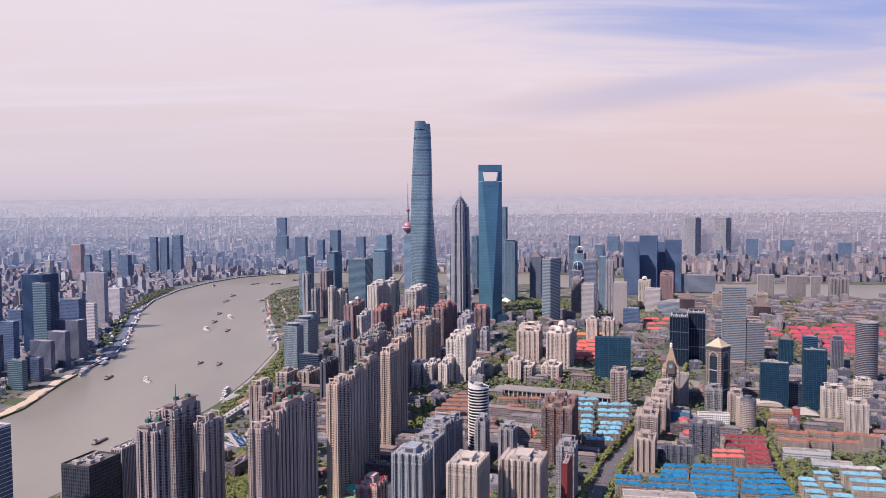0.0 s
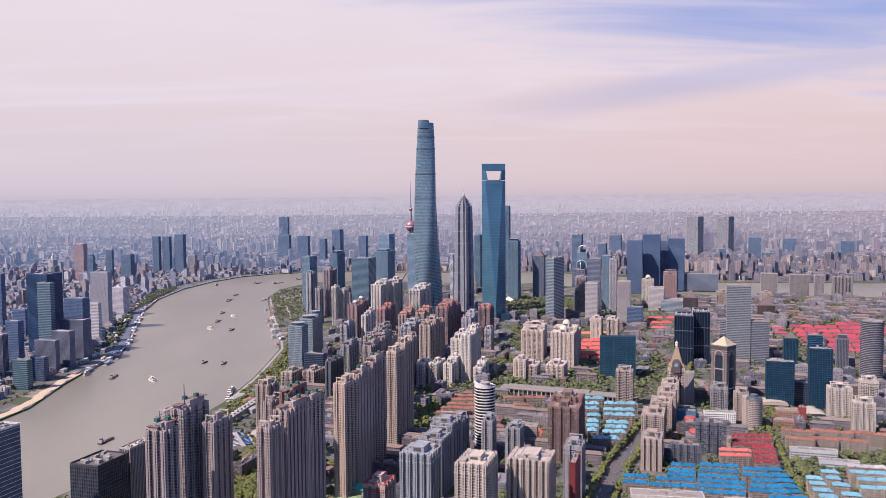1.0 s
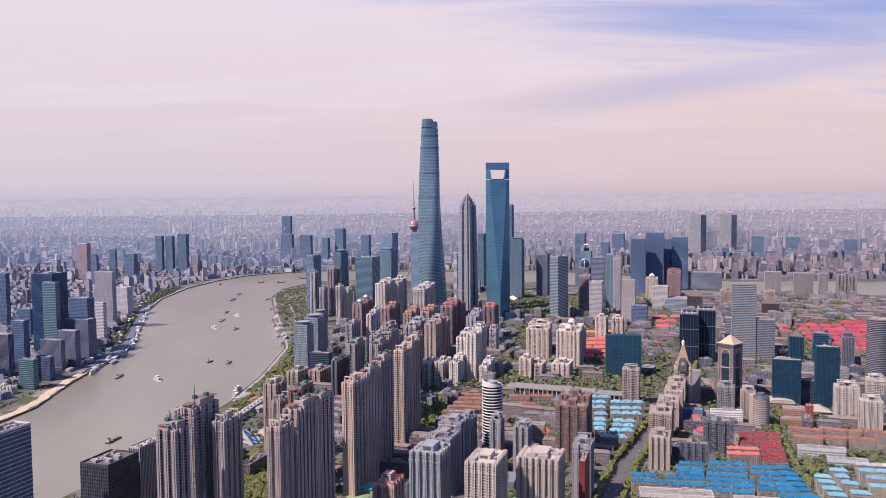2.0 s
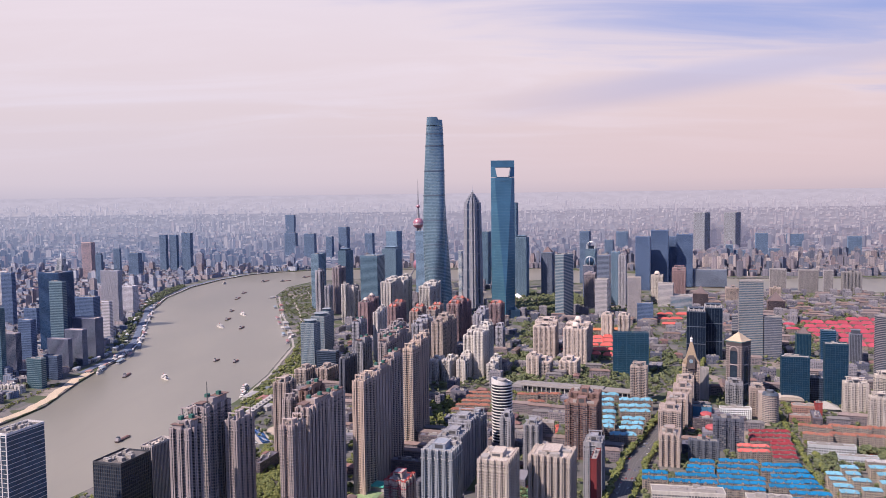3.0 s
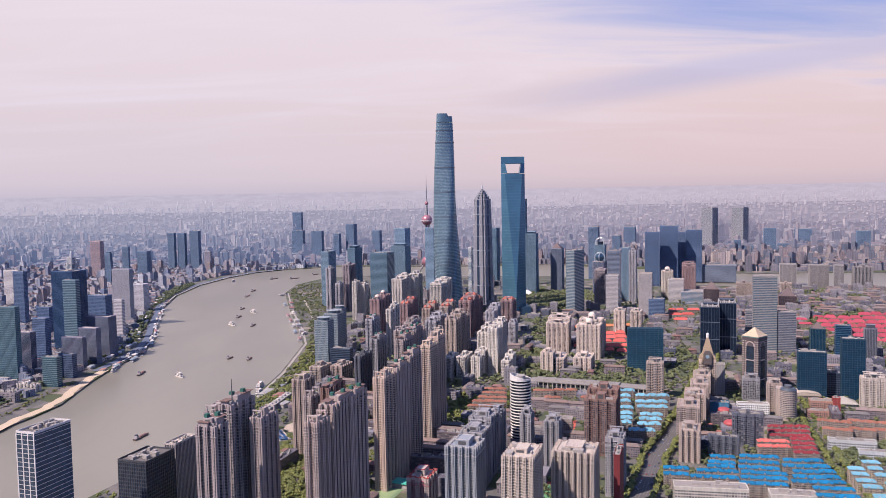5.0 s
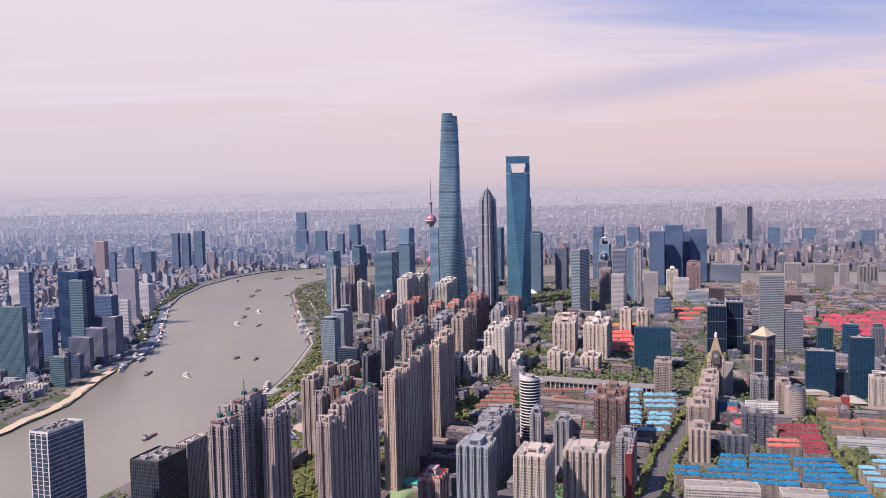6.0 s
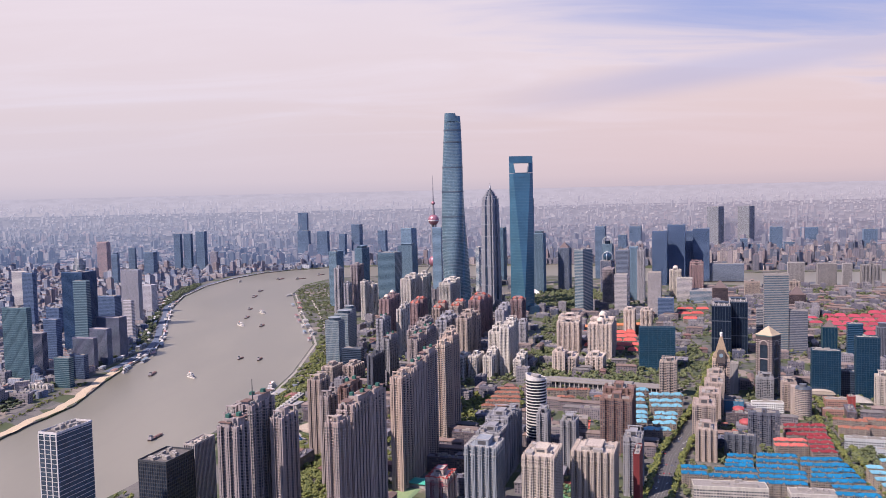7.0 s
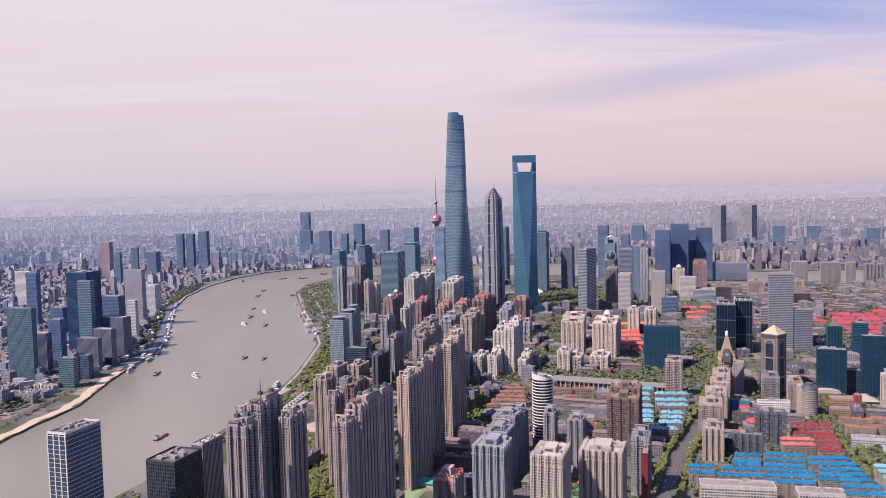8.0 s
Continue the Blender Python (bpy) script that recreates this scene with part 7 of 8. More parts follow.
def boat(kind, x, y, turn, length, label):
    t = thing("boat", x, y, turn, label, "boat", "river boats", z=-3.2)
    w = max(4.5, length * 0.2)

    def hull(k, z0, z1):
        L, W = length / 2 * k, w / 2 * k
        low = [(-L, -W * 0.8), (L * 0.6, -W), (L * 0.97, 0), (L * 0.6, W), (-L, W * 0.8)]
        return Shape().prism([(a * 0.95, b * 0.85) for a, b in low], z0, z1, low, base=True)
    if kind == "barge":
        part("hull", hull(1.0, 0, 2.2), plain((0.09, 0.065, 0.07), 0.7), t)
        part("hold", Shape().prism(rect(length * 0.55, w * 0.66, length * 0.08, 0), 2.2, 3.4, rect(length * 0.5, w * 0.5, length * 0.08, 0)), plain((0.20, 0.11, 0.10), 0.8), t)
        part("deckhouse", Shape().box(-length * 0.44, -length * 0.28, -w * 0.34, w * 0.34, 2.2, 6.5), plain((0.34, 0.32, 0.34), 0.6), t)
        part("wheelhouse", Shape().box(-length * 0.41, -length * 0.32, -w * 0.26, w * 0.26, 6.5, 8.4), PANES, t)
    else:
        white = plain((0.66, 0.63, 0.61), 0.45)
        part("hull", hull(1.0, 0, 2.6), white, t)
        for i in range(3):
            k = 0.80 - 0.17 * i
            deck = part("deck", Shape().prism(rect(length * k, w * (0.9 - 0.12 * i), -length * 0.05, 0), 2.6 + 2.7 * i, 5.1 + 2.7 * i), white, t)
            part("window_strip", Shape().prism(rect(length * k + 0.2, w * (0.9 - 0.12 * i) + 0.2, -length * 0.05, 0), 3.3 + 2.7 * i, 4.4 + 2.7 * i, cap=True, base=True), PANES, deck)
        part("funnel", Shape().prism(circle(w * 0.11, 10, -length * 0.2, 0), 10.4, 13), plain((0.5, 0.2, 0.16), 0.5), t)
    return t


# ---- boats ----
boat("barge", -547, 1257, 78, 40, "red-brown laden barge under way")
boat("barge", -731, 1733, 93, 45, "dark cargo barge with a low hold")
boat("ferry", -633, 1692, -46, 32, "white river ferry with stacked decks")
boat("barge", -577, 1887, 74, 27, "dark cargo barge with a low hold")
boat("barge", -528, 1874, 86, 33, "dark cargo barge with a low hold")
boat("barge", -735, 2564, 88, 49, "dark cargo barge with a low hold")
boat("barge", -644, 2384, 86, 42, "dark cargo barge with a low hold")
boat("ferry", -712, 2396, -52, 44, "white river ferry with stacked decks")
boat("ferry", -709, 2656, -57, 51, "white river ferry with stacked decks")
boat("barge", -774, 2759, 86, 42, "dark cargo barge with a low hold")
boat("barge", -850, 3128, 92, 70, "dark cargo barge with a low hold")
boat("barge", -871, 3313, 88, 60, "dark cargo barge with a low hold")
boat("barge", -892, 3803, 72, 70, "dark cargo barge with a low hold")
boat("barge", -794, 3800, 48, 63, "dark cargo barge with a low hold")
boat("barge", -727, 3985, 63, 61, "dark cargo barge with a low hold")
boat("ferry", -1061, 3700, 68, 25, "white river ferry with stacked decks")
boat("ferry", -871, 2169, 100, 46, "white river ferry with stacked decks")
boat("ferry", -834, 1922, 97, 46, "white river ferry with stacked decks")
boat("ferry", -829, 1970, 94, 46, "white river ferry with stacked decks")
boat("ferry", -802, 1757, 89, 29, "white river ferry with stacked decks")
boat("ferry", -937, 2387, 103, 46, "white river ferry with stacked decks")
boat("ferry", -1010, 2607, 105, 46, "white river ferry with stacked decks")
boat("ferry", -1070, 2795, 105, 46, "white river ferry with stacked decks")
boat("ferry", -1091, 2885, 104, 46, "white river ferry with stacked decks")
boat("ferry", -435, 1588, 89, 46, "white river ferry with stacked decks")
boat("ferry", -422, 1529, 85, 40, "white river ferry with stacked decks")
boat("ferry", -565, 2596, -59, 46, "white river ferry with stacked decks")
boat("ferry", -500, 2338, -53, 46, "white river ferry with stacked decks")
boat("ferry", -455, 2189, 77, 46, "white river ferry with stacked decks")
boat("barge", -682, 3115, -53, 70, "dark cargo barge with a low hold")


def pontoon(x, y, turn, length):
    t = thing("pontoon", x, y, turn, "roofed landing stage moored at the river bank", "pier", "landing stages", z=-3.2)
    part("float", Shape().box(-length / 2, length / 2, -5, 5, 0, 1.8), plain((0.30, 0.30, 0.33), 0.8), t)
    part("roof", hip_roof(length * 0.8, 7, 6.4, 1.2), plain(((0.55, 0.53, 0.53), (0.30, 0.16, 0.16), (0.22, 0.28, 0.34), (0.42, 0.40, 0.38))[int(x + y) % 4], 0.5), t)
    for i in range(4):
        a = (i - 1.5) * length * 0.22
        part("post", Shape().box(a - 0.3, a + 0.3, -0.3, 0.3, 1.8, 6.0), METAL, t)


for x, y, turn, length in ((-812, 1790, 95, 40), (-806, 1880, 95, 50), (-815, 1960, 100, 46), (-838, 2080, 108, 50), (-872, 2180, 110, 44), (-905, 2290, 112, 46), (-945, 2400, 112, 46), (-985, 2520, 112, 50), (-1020, 2640, 112, 50), (-1060, 2770, 108, 50), (-1095, 2900, 106, 44),
                           (-715, 3130, 70, 46), (-640, 2830, 110, 40), (-575, 2560, 108, 50), (-545, 2450, 108, 44), (-515, 2350, 108, 44), (-490, 2240, 106, 40), (-455, 2120, 104, 36)):
    pontoon(x, y, turn, length)

plaza = thing("plaza", -290, 1290, 0, "round beige riverside plaza with curved terraces", "plaza")
part("paving", Shape().prism(circle(34, 40), 0, 0.5), plain((0.36, 0.30, 0.245), 0.9), plaza)
for i, (r, z) in enumerate(((27, 1.2), (20, 2.0), (12, 2.8))):
    part("terrace", Shape().prism(circle(r, 36, -4 + 3 * i, 2 * i), z - 0.9, z), plain((0.40 - 0.05 * i, 0.33 - 0.05 * i, 0.27 - 0.04 * i), 0.85), plaza)
for i, (x, y, turn, w, d, h) in enumerate(((-404, 1508, 78, 44, 14, 9), (-388, 1560, 80, 30, 12, 8), (-372, 1480, 78, 36, 16, 10), (-352, 1420, 70, 26, 14, 9), (-396, 1450, 70, 24, 12, 7), (-590, 2700, 100, 30, 14, 9), (-520, 2420, 108, 34, 14, 9), (-498, 2330, 108, 28, 14, 8), (-620, 2840, 108, 30, 12, 8), (-470, 2230, 106, 26, 12, 8))):
    shed = thing("riverside_shed", x, y, turn, "low pale riverside shed with a shallow roof", "shed", "riverside sheds")
    part("wall", Shape().prism(rect(w, d), 0, h - 2), wall_paint((0.42, 0.40, 0.39)), shed)
    part("roof", hip_roof(w, d, h - 1.5, 1.8), plain(((0.32, 0.31, 0.31), (0.20, 0.22, 0.25), (0.27, 0.12, 0.11))[i % 3], 0.7), shed)

quay_rng = random.Random(91)
for (ax, ay), (bx, by) in zip(QUAY, QUAY[1:8]):
    L = math.hypot(bx - ax, by - ay)
    for c in steps(8, L - 8, 23):
        off = quay_rng.choice((12, 20, -18, -26, -34))
        x, y = ax + (bx - ax) * c / L + (by - ay) / L * off, ay + (by - ay) * c / L - (bx - ax) / L * off
        w, d, h = quay_rng.uniform(9, 22), quay_rng.uniform(6, 11), quay_rng.uniform(4.5, 8.0)
        pale = quay_rng.choice(((0.55, 0.53, 0.53), (0.46, 0.44, 0.43), (0.30, 0.33, 0.38), (0.36, 0.20, 0.18), (0.62, 0.60, 0.60)))
        shed = thing("quay_house", x, y, math.degrees(math.atan2(by - ay, bx - ax)), "low ticket house with a pale hipped roof on the quay", "shed", "quay houses", z=-3.2 if off > 0 else 0.0)
        part("wall", Shape().prism(rect(w, d), 0, h), wall_paint((0.40, 0.38, 0.38)), shed)
        part("glazing", windows_on(rect(w, d), 0.5, h, 3.0, 3.0, 2.0, 1.5), PANES, shed, kind="stuff")
        part("roof", hip_roof(w, d, h + 0.5, 1.6, 0.5), plain(pale, 0.6), shed)

for i in range(9):
    x, y = -374 + 2.3 * i, 1349 + 15.4 * i
    home = thing("terraced_house", x, y, 81, "grey terraced house with a flat roof terrace", "house", "terraced houses")
    part("wall", Shape().prism(rect(14, 12), 0, 10.5), wall_paint((0.32, 0.31, 0.31)), home)
    part("glazing", windows_on(rect(14, 12), 0.6, 10.5, 3.2, 3.2, 2.2, 1.8), PANES, home, kind="stuff")
    part("parapet", rim(rect(14.3, 12.3), 10.5, 0.9, 0.4), wall_paint((0.46, 0.44, 0.43)), home)
    part("stair_house", Shape().box(-4, 3, -1, 4.5, 10.5, 13.5), wall_paint((0.42, 0.40, 0.39)), home)
yard = thing("bus_yard", -338, 1250, 25, "pale concrete bus yard beside the riverside plaza", "parking lot")
part("paving", Shape().prism(rect(46, 86), 0, 0.25), plain((0.34, 0.31, 0.28), 0.9), yard)


def bus(x, y, turn, paint, label):
    t = thing("bus", x, y, turn, label, "bus", "parked buses", z=0.25)
    part("body", Shape().prism(rect(11.5, 2.5), 0.5, 3.0, rect(11.3, 2.4), base=True), paint, t)
    part("window_strip", Shape().prism(rect(11.55, 2.56), 1.6, 2.4, cap=True, base=True), PANES, t)
    part("roof_unit", Shape().box(-2.5, 1.5, -0.8, 0.8, 3.0, 3.4), plain((0.55, 0.55, 0.56), 0.5), t)
    for sx in (-3.6, 3.6):
        part("axle_wheels", Shape().tube((sx, -1.25, 0.5), (sx, 1.25, 0.5), 0.5, 0.5, 10), DARK_METAL, t)


BUS_BLUE, BUS_WHITE = plain((0.02, 0.14, 0.42), 0.35), plain((0.66, 0.66, 0.67), 0.4)
for i in range(22):
    a, b = i % 2, i // 2
    blue = (i * 7 + b) % 3 != 0
    bus(-327 + 17 * a - 3.0 * b, 1210 + 8 * a + 6.6 * b, 25, BUS_BLUE if blue else BUS_WHITE, "blue parked bus on a concrete yard" if blue else "white parked bus on a concrete yard")

# ---- single buildings with a shape of their own ----


def striped_round_tower(x, y, r, h):
    t = thing("office_tower", x, y, 0, "round office tower ringed by white bands under a slanting rim", "office building", "office towers")
    part("glass_body", Shape().prism(circle(r, 36), 0, h), curtain_glass((0.03, 0.035, 0.05), metal=0.2), t)
    white = plain((0.64, 0.61, 0.60), 0.5)
    part("banding", rings(circle(r, 36), steps(3.5, h - 3, 4.3), 1.35, 0.7), white, t, "white floor bands", "stuff")
    s, n = Shape(), 36
    rim_pts = circle(r + 0.7, n)
    for i in range(n):
        a, b = rim_pts[i], rim_pts[(i + 1) % n]
        za, zb = h + 3.5 - 3.5 * a[0] / r, h + 3.5 - 3.5 * b[0] / r
        s.sheet([(*a, h - 1.5), (*b, h - 1.5), (*b, zb), (*a, za)])
        s.sheet([(b[0] * .9, b[1] * .9, h - 1.5), (a[0] * .9, a[1] * .9, h - 1.5), (a[0] * .9, a[1] * .9, za), (b[0] * .9, b[1] * .9, zb)])
        s.sheet([(*a, za), (*b, zb), (b[0] * .9, b[1] * .9, zb), (a[0] * .9, a[1] * .9, za)])
    part("rim", s, white, t, "slanting pale rim")
    part("plant_room", Shape().prism(circle(r * 0.5, 16), h, h + 5), ROOF_GREY, t)
    part("roof_equipment", roof_plant(Shape(), r * 1.2, r * 1.2, h, random.Random(3), 7), METAL, t, "vents and dishes", "stuff")


striped_round_tower(52, 1145, 14.5, 108)

GOLD = plain((0.30, 0.225, 0.155), 0.65)


def clock_crown(x, y, turn, w, z):
    """Steep gabled roof with a clock, on top of the tan tower."""
    t = thing("clock_roof", x, y, turn, "steep tan gabled roof with a round clock above the tower", "roof", z=z)
    gable = part("gable", Shape().loft([(rect(w, w * 0.66), 0), (rect(w, w * 0.66), 4), (rect(w * 0.70, w * 0.56), 9), (rect(w * 0.14, w * 0.16), 38)]), GOLD, t)
    part("dial_surround", Shape().loft([(rect(14, 4, 0, -w * 0.4 - 1), -8), (rect(14, 4, 0, -w * 0.4 - 1), 10), (rect(8, 4, 0, -w * 0.4 - 0.4), 16)]), plain((0.09, 0.075, 0.075), 0.6), gable)
    part("clock_dial", Shape().tube((0, -w * 0.4 - 3.6, 6), (0, -w * 0.4 - 3.0, 6), 3.4, 3.4, 20), plain((0.20, 0.29, 0.36), 0.3), gable, "pale blue clock dial")
    part("lantern", Shape().prism(circle(2.4, 12), 38, 42).ball((0, 0, 43.5), 2.6, 14, 8), plain((0.75, 0.72, 0.70), 0.4), t)
    part("spike", Shape().tube((0, 0, 45), (0, 0, 51), 0.4, 0.1, 6), METAL, t)


clock_crown(411, 1420, -18, 28, 75.3)


def colonnade(x, y, turn, w, d):
    """A long low hall whose roof oversails a row of columns."""
    t = thing("terminal_hall", x, y, turn, "long grey low hall with a colonnade under a flat roof", "hall")
    conc = plain((0.22, 0.205, 0.20), 0.85)
    part("wall", Shape().prism(rect(w - 8, d - 10), 0, 14), wall_paint((0.16, 0.16, 0.18)), t)
    part("glazing", windows_on(rect(w - 8, d - 10), 1, 14, 6, 5, 4.0, 4.4), PANES, t, kind="stuff")
    part("roof", Shape().prism(rect(w, d), 14, 15.6, base=True), conc, t)
    part("upper_roof", Shape().prism(rect(w * 0.7, d * 0.55, -w * 0.1, d * 0.1), 15.6, 18.4, rect(w * 0.69, d * 0.5, -w * 0.1, d * 0.1)), conc, t)
    for c in steps(-w / 2 + 3, w / 2 - 2, 9):
        part("column", Shape().prism(rect(1.4, 1.4, c, -d / 2 + 1.5), 0, 14), plain((0.42, 0.40, 0.39), 0.8), t)


colonnade(213, 1500, -22, 232, 34)


def arched_hall(x, y, turn, w, d, h, rise, mat, label):
    t = thing("hall", x, y, turn, label, "hall")
    part("wall", Shape().prism(rect(w, d), 0, h), wall_paint((0.30, 0.25, 0.23)), t)
    part("glazing", windows_on(rect(w, d), 1, h, 4, 4, 2.8, 2.4), PANES, t, kind="stuff")
    arc = [(w * 0.54 * math.cos(math.pi - math.pi * i / 12), h + rise * math.sin(math.pi * i / 12)) for i in range(13)]
    s = Shape()
    for (xa, za), (xb, zb) in zip(arc, arc[1:]):
        s.sheet([(xa, -d * 0.55, za), (xb, -d * 0.55, zb), (xb, d * 0.55, zb), (xa, d * 0.55, za)])
        s.sheet([(xa, -d * 0.55, za - 1), (xb, -d * 0.55, zb - 1), (xb, -d * 0.55, zb), (xa, -d * 0.55, za)])
    s.sheet([(p[0], -d * 0.55 + 0.3, p[1] - 0.6) for p in arc][::-1])
    part("roof", s, mat, t)


arched_hall(583, 1412, -14, 44, 30, 11, 6, plain((0.42, 0.36, 0.31), 0.7), "hall under a wide cream arched roof")
tent = thing("tent_hall", 626, 1365, -14, "hall under a pale tent-shaped roof", "hall")
part("wall", Shape().prism(rect(40, 26), 0, 7), wall_paint((0.40, 0.38, 0.36)), tent)
part("roof", Shape().prism(rect(46, 32), 7, 17, rect(3, 2)), plain((0.32, 0.30, 0.28), 0.7), tent)


def plain_block(x, y, turn, w, d, h, paint, label, roof=(0.25, 0.23, 0.22), pitch=3.2, storey=3.4, wide=2.2):
    rng = random.Random(int(x + y))
    t = thing("office_block", x, y, turn, label, "building", "low buildings")
    part("wall", Shape().prism(rect(w, d), 0, h), wall_paint(paint), t)
    part("glazing", windows_on(rect(w, d), 0.8, h, storey, pitch, wide, 1.8), PANES, t, "rows of dark window glass", "stuff")
    part("parapet", rim(rect(w + 0.4, d + 0.4), h, 1.1, 0.5), wall_paint(tuple(min(0.85, c * 1.12) for c in paint)), t)
    part("roof_deck", Shape().prism(rect(w - 0.8, d - 0.8), h, h + 0.2), plain(roof, 0.9), t)
    part("roof_equipment", roof_plant(Shape(), w * 0.9, d * 0.8, h, rng, 8), ROOF_GREY, t, "tanks, ducts and vents on the roof", "stuff")


plain_block(575, 1330, -14, 40, 20, 20, (0.36, 0.20, 0.16), "brown banded school block with a flat roof")
plain_block(556, 1292, -14, 44, 14, 13, (0.36, 0.21, 0.17), "low brown banded school block")
plain_block(592, 1318, -14, 11, 12, 27, (0.24, 0.04, 0.045), "dark red stair tower beside a school", pitch=20, wide=1.0)
plain_block(520, 1122, -16, 62, 13, 17, (0.46, 0.48, 0.50), "white and pale blue school building with a flat roof")
plain_block(536, 1080, -16, 50, 12, 14, (0.42, 0.46, 0.50), "white and pale blue school building with a flat roof")
plain_block(258, 935, -10, 84, 22, 24, (0.50, 0.47, 0.43), "white slab building with a grey roof full of ducts")
plain_block(352, 925, -10, 52, 20, 17, (0.48, 0.45, 0.42), "white slab building with a flat roof")
plain_block(455, 1322, -10, 50, 14, 19, (0.66, 0.67, 0.68), "white office block with long window bands")
plain_block(437, 1470, -18, 42, 24, 55, (0.25, 0.24, 0.245), "blank grey windowless block", pitch=60, storey=60, wide=0.6)
plain_block(178, 1165, -14, 26, 16, 26, (0.46, 0.38, 0.30), "beige office block beside the avenue")
plain_block(120, 1200, -12, 30, 22, 34, (0.30, 0.26, 0.25), "grey-brown office block with ribbed walls")


plain_block(143, 905, -18, 7, 40, 78, (0.15, 0.02, 0.02), "office slab with a blank red end wall", pitch=60, storey=90, wide=0.5)


def domed_house(x, y, turn, w, h):
    t = thing("domed_house", x, y, turn, "small round house under a coral red dome", "house")
    part("wall", Shape().prism(circle(w / 2, 16), 0, h), wall_paint((0.30, 0.16, 0.15)), t)
    part("glazing", windows_on(circle(w / 2, 16), 1, h, 3.2, 3.0, 1.8, 1.8), PANES, t, kind="stuff")
    part("dome", Shape().ball((0, 0, h), w / 2 + 0.6, 20, 10, 0.45), plain((0.36, 0.07, 0.08), 0.6), t, smooth=True)
    part("finial", Shape().tube((0, 0, h + w * 0.22), (0, 0, h + w * 0.22 + 3), 0.3, 0.1, 6), METAL, t)


domed_house(396, 1290, 0, 20, 17)
domed_house(384, 1222, 0, 22, 15)
plain_block(402, 1330, -16, 30, 16, 20, (0.05, 0.16, 0.28), "block wrapped in blue building netting", pitch=40, storey=40, wide=0.5)


def court(x, y, turn, w, d, rim_paint, mid_paint, label):
    t = thing("sports_court", x, y, turn, label, "sports court")
    part("surround", Shape().prism(rect(w, d), 0, 0.35), plain(rim_paint, 0.8), t)
    part("pitch", Shape().prism(rect(w * 0.66, d * 0.72), 0.35, 0.42), plain(mid_paint, 0.85), t)


court(128, 1275, -12, 46, 62, (0.50, 0.11, 0.08), (0.10, 0.26, 0.13), "red and green sports court between blocks")
court(72, 985, -12, 40, 70, (0.50, 0.10, 0.08), (0.12, 0.28, 0.14), "red and green sports court between blocks")
court(603, 1108, -20, 60, 30, (0.42, 0.10, 0.08), (0.10, 0.30, 0.17), "red and green running track")
court(-135, 985, -20, 34, 46, (0.16, 0.24, 0.13), (0.22, 0.30, 0.15), "green tennis lawn beside a low hall")
hall = thing("sports_hall", -108, 1012, -22, "low hall under a turquoise sheet roof", "hall")
part("wall", Shape().prism(rect(34, 18), 0, 6), wall_paint((0.34, 0.33, 0.33)), hall)
part("roof", hip_roof(36, 20, 6.3, 3.0), plain((0.06, 0.36, 0.28), 0.5), hall)
sail = thing("tent_roof", 238, 2975, 20, "white pointed tent roof in the park", "tent")
part("canvas", Shape().prism(rect(46, 30), 4, 22, rect(2, 1)), plain((0.82, 0.80, 0.80), 0.5), sail)
part("post", Shape().tube((0, 0, 0), (0, 0, 23), 0.8, 0.5), METAL, sail)
aerial = thing("mast", -271, 800, 0, "thin roof mast on the tallest riverside tower", "mast", z=166)
part("pole", Shape().tube((0, 0, 0), (0, 0, 26), 0.7, 0.3, 8), DARK_METAL, aerial)

front = thing("facade_screen", -436, 746, -18, "dark glass end wall of an office tower with white grid", "facade")
for j in range(4):
    part("mullion", Shape().box(-10.5 + j * 6.9 - 0.55, -10.5 + j * 6.9 + 0.55, -22.75, -22.2, 1.0, 161.0), plain((0.58, 0.56, 0.57), 0.5), front)
for i in range(37):
    for j in range(3):
        part("panel", Shape().box(-9.9 + j * 6.9, -4.3 + j * 6.9, -22.6, -22.25, 0.95 + i * 4.3, 4.1 + i * 4.3), curtain_glass((0.05, 0.075, 0.115)), front)

hut_rng = random.Random(123)
for i in range(46):
    x, y = hut_rng.uniform(285, 640), hut_rng.uniform(905, 1480)
    if on_road(x, y, 26) or not clear_spot(x, y, 3):
        continue
    SPOTS.append((x, y))
    w, d, h = hut_rng.uniform(8, 20), hut_rng.uniform(5, 9), hut_rng.uniform(3.2, 7.0)
    tone = hut_rng.choice(((0.34, 0.33, 0.33), (0.22, 0.20, 0.20), (0.12, 0.20, 0.30), (0.30, 0.12, 0.10), (0.16, 0.15, 0.16)))
    hut = thing("yard_shed", x, y, hut_rng.choice((-12, 78, -18)), "low yard shed with a shallow sheet roof", "shed", "yard sheds")
    part("wall", Shape().prism(rect(w, d), 0, h), wall_paint((0.28, 0.26, 0.25)), hut)
    part("glazing", windows_on(rect(w, d), 0.4, h, 2.8, 3.0, 1.6, 1.3), PANES, hut, kind="stuff")
    part("roof", hip_roof(w, d, h + 0.5, 1.2, 0.4), roof_paint(tone), hut)

# ---- the avenue: markings and traffic ----


def road_points():
    for (ax, ay), (bx, by) in zip(ROAD, ROAD[1:]):
        L = math.hypot(bx - ax, by - ay)
        for c in steps(0, L - 1, 1.0):
            yield ax + (bx - ax) * c / L, ay + (by - ay) * c / L, math.atan2(by - ay, bx - ax)


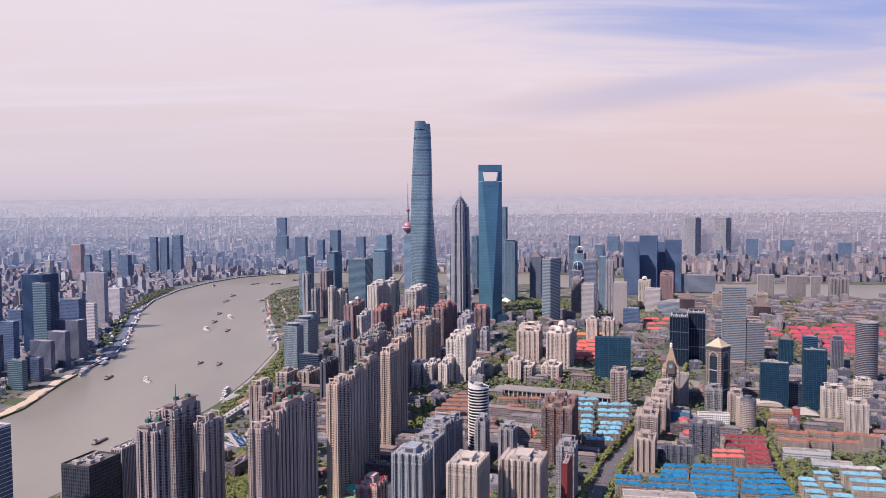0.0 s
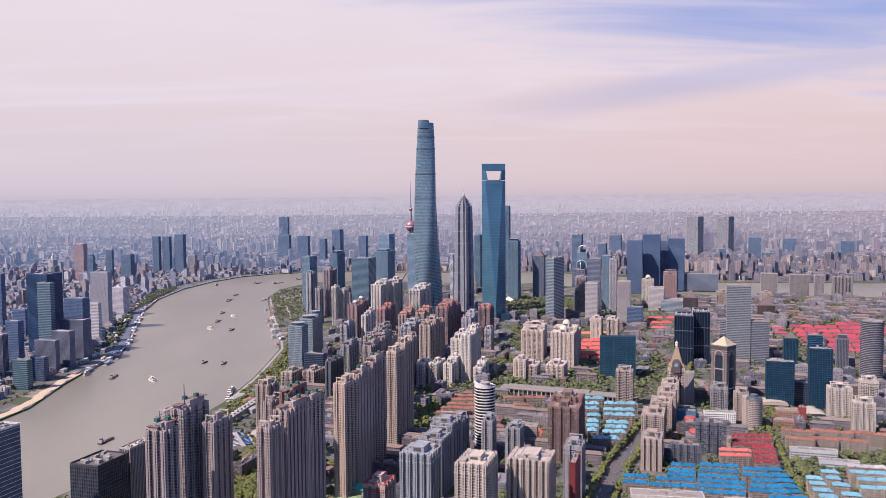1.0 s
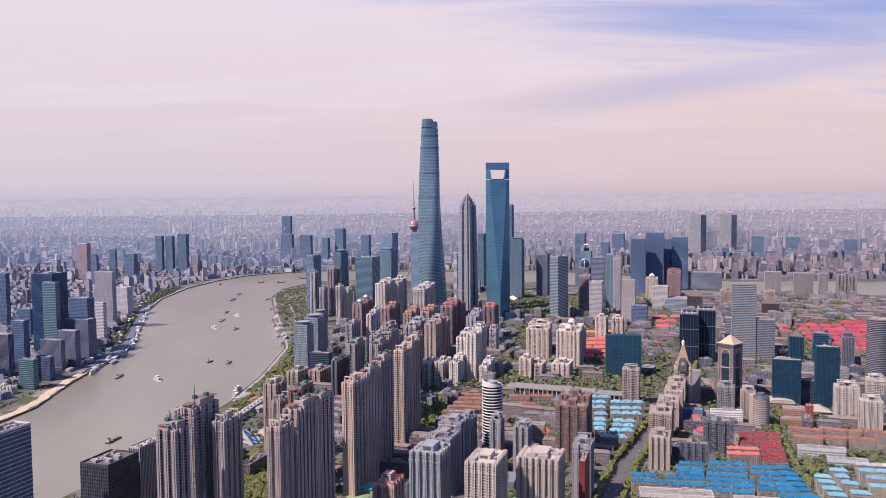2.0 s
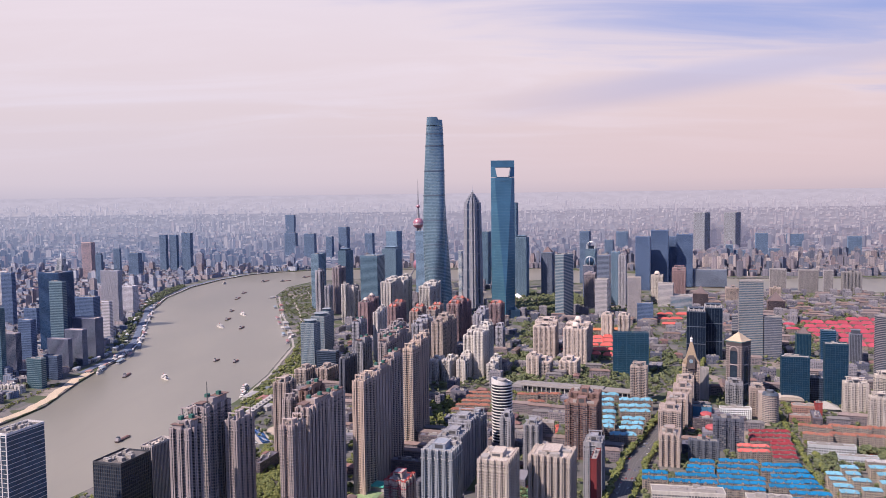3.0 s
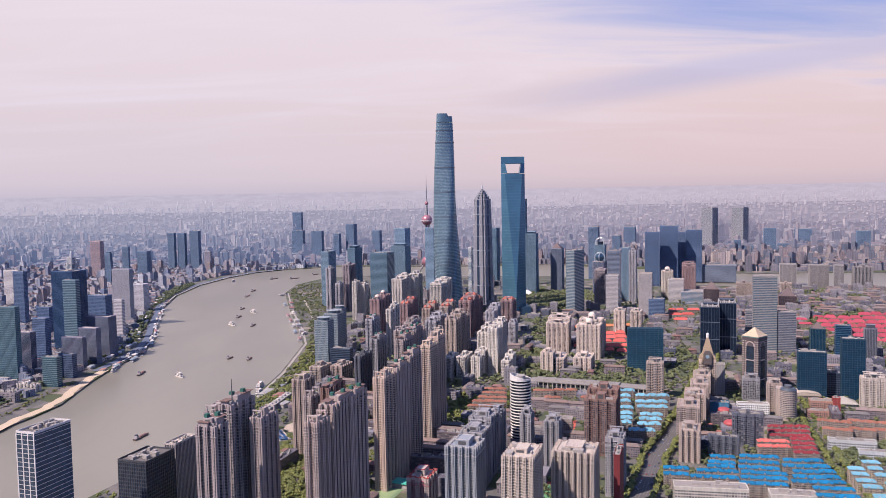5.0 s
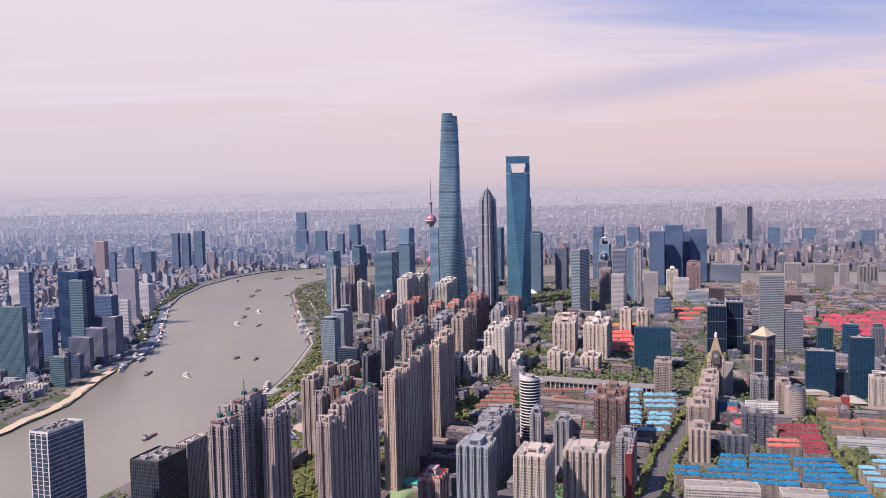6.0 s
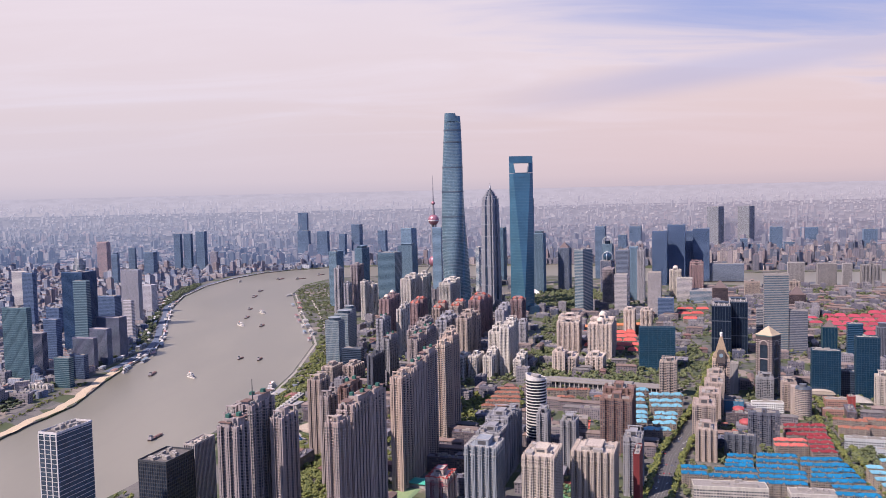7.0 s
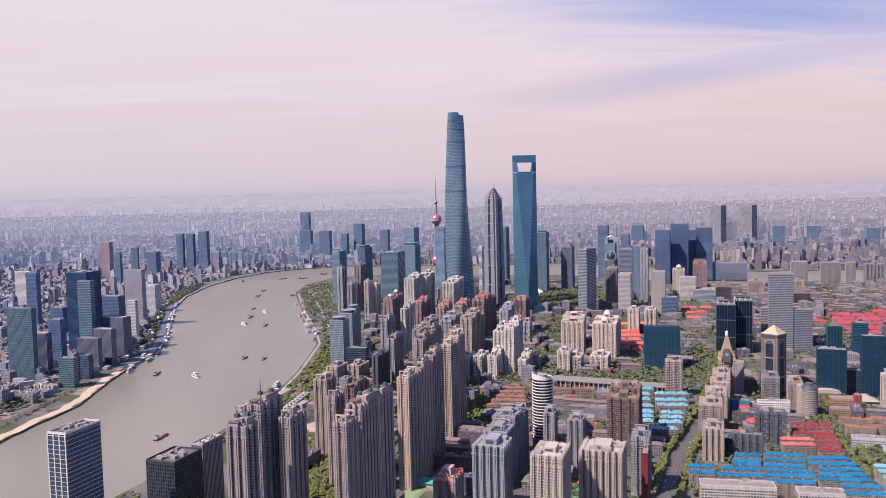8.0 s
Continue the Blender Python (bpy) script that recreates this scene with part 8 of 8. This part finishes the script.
def lane_lines():
    s = Shape()
    for i, (x, y, a) in enumerate(road_points()):
        for off in (-9, -5.5, -2, 2, 5.5, 9):
            if abs(off) > 3 and i % 10 > 4:
                continue
            c, e = math.cos(a), math.sin(a)
            qx, qy = x - e * off, y + c * off
            s.sheet([(qx + px * c - py * e, qy + px * e + py * c, 0.325) for px, py in rect(1.0, 0.25)])
    me = s.mesh("lane_lines")
    me.materials.append(plain((0.30, 0.29, 0.28), 0.7))
    tagged(new("lane_lines", me), "white lane lines painted on the avenue", "road marking", kind="stuff")


lane_lines()
PAINTS = [plain(c, 0.3) for c in ((0.75, 0.75, 0.76), (0.05, 0.05, 0.06), (0.35, 0.36, 0.38), (0.45, 0.05, 0.05), (0.06, 0.10, 0.22))]


def make_car(paint, label):
    t = thing("car", 0, -900, 0, label, "car", "cars on the avenue", z=0.3)
    body = Shape().prism(rect(4.5, 1.8), 0.35, 0.95, rect(4.4, 1.75), base=True)
    part("body", body, paint, t)
    part("cabin", Shape().prism(rect(2.6, 1.7, -0.2, 0), 0.95, 1.5, rect(1.8, 1.45, -0.25, 0)), PANES, t)
    for sx in (-1.4, 1.4):
        for sy in (-0.8, 0.8):
            part("wheel", Shape().tube((sx, sy - 0.12, 0.34), (sx, sy + 0.12, 0.34), 0.34, 0.34, 10), DARK_METAL, t)
    return t


CAR_NAMES = ["white car on the avenue", "black car on the avenue", "grey car on the avenue", "dark red car on the avenue", "dark blue car on the avenue"]
cars = [make_car(p, n) for p, n in zip(PAINTS, CAR_NAMES)]
traffic = random.Random(77)
lane = list(road_points())
used = []
for _ in range(90):
    i = traffic.randrange(320, 1150)
    off = traffic.choice((-10.8, -7.2, -3.7, 3.7, 7.2, 10.8))
    if any(abs(i - j) < 8 and off == o for j, o in used):
        continue
    used.append((i, off))
    x, y, a = lane[i]
    copy_thing(traffic.choice(cars), pose(x - math.sin(a) * off, y + math.cos(a) * off, 0.3, 0, 0, math.degrees(a) + (180 if off > 0 else 0)))
for b in cars:
    for o in (*b.children_recursive, b):
        bpy.data.objects.remove(o)
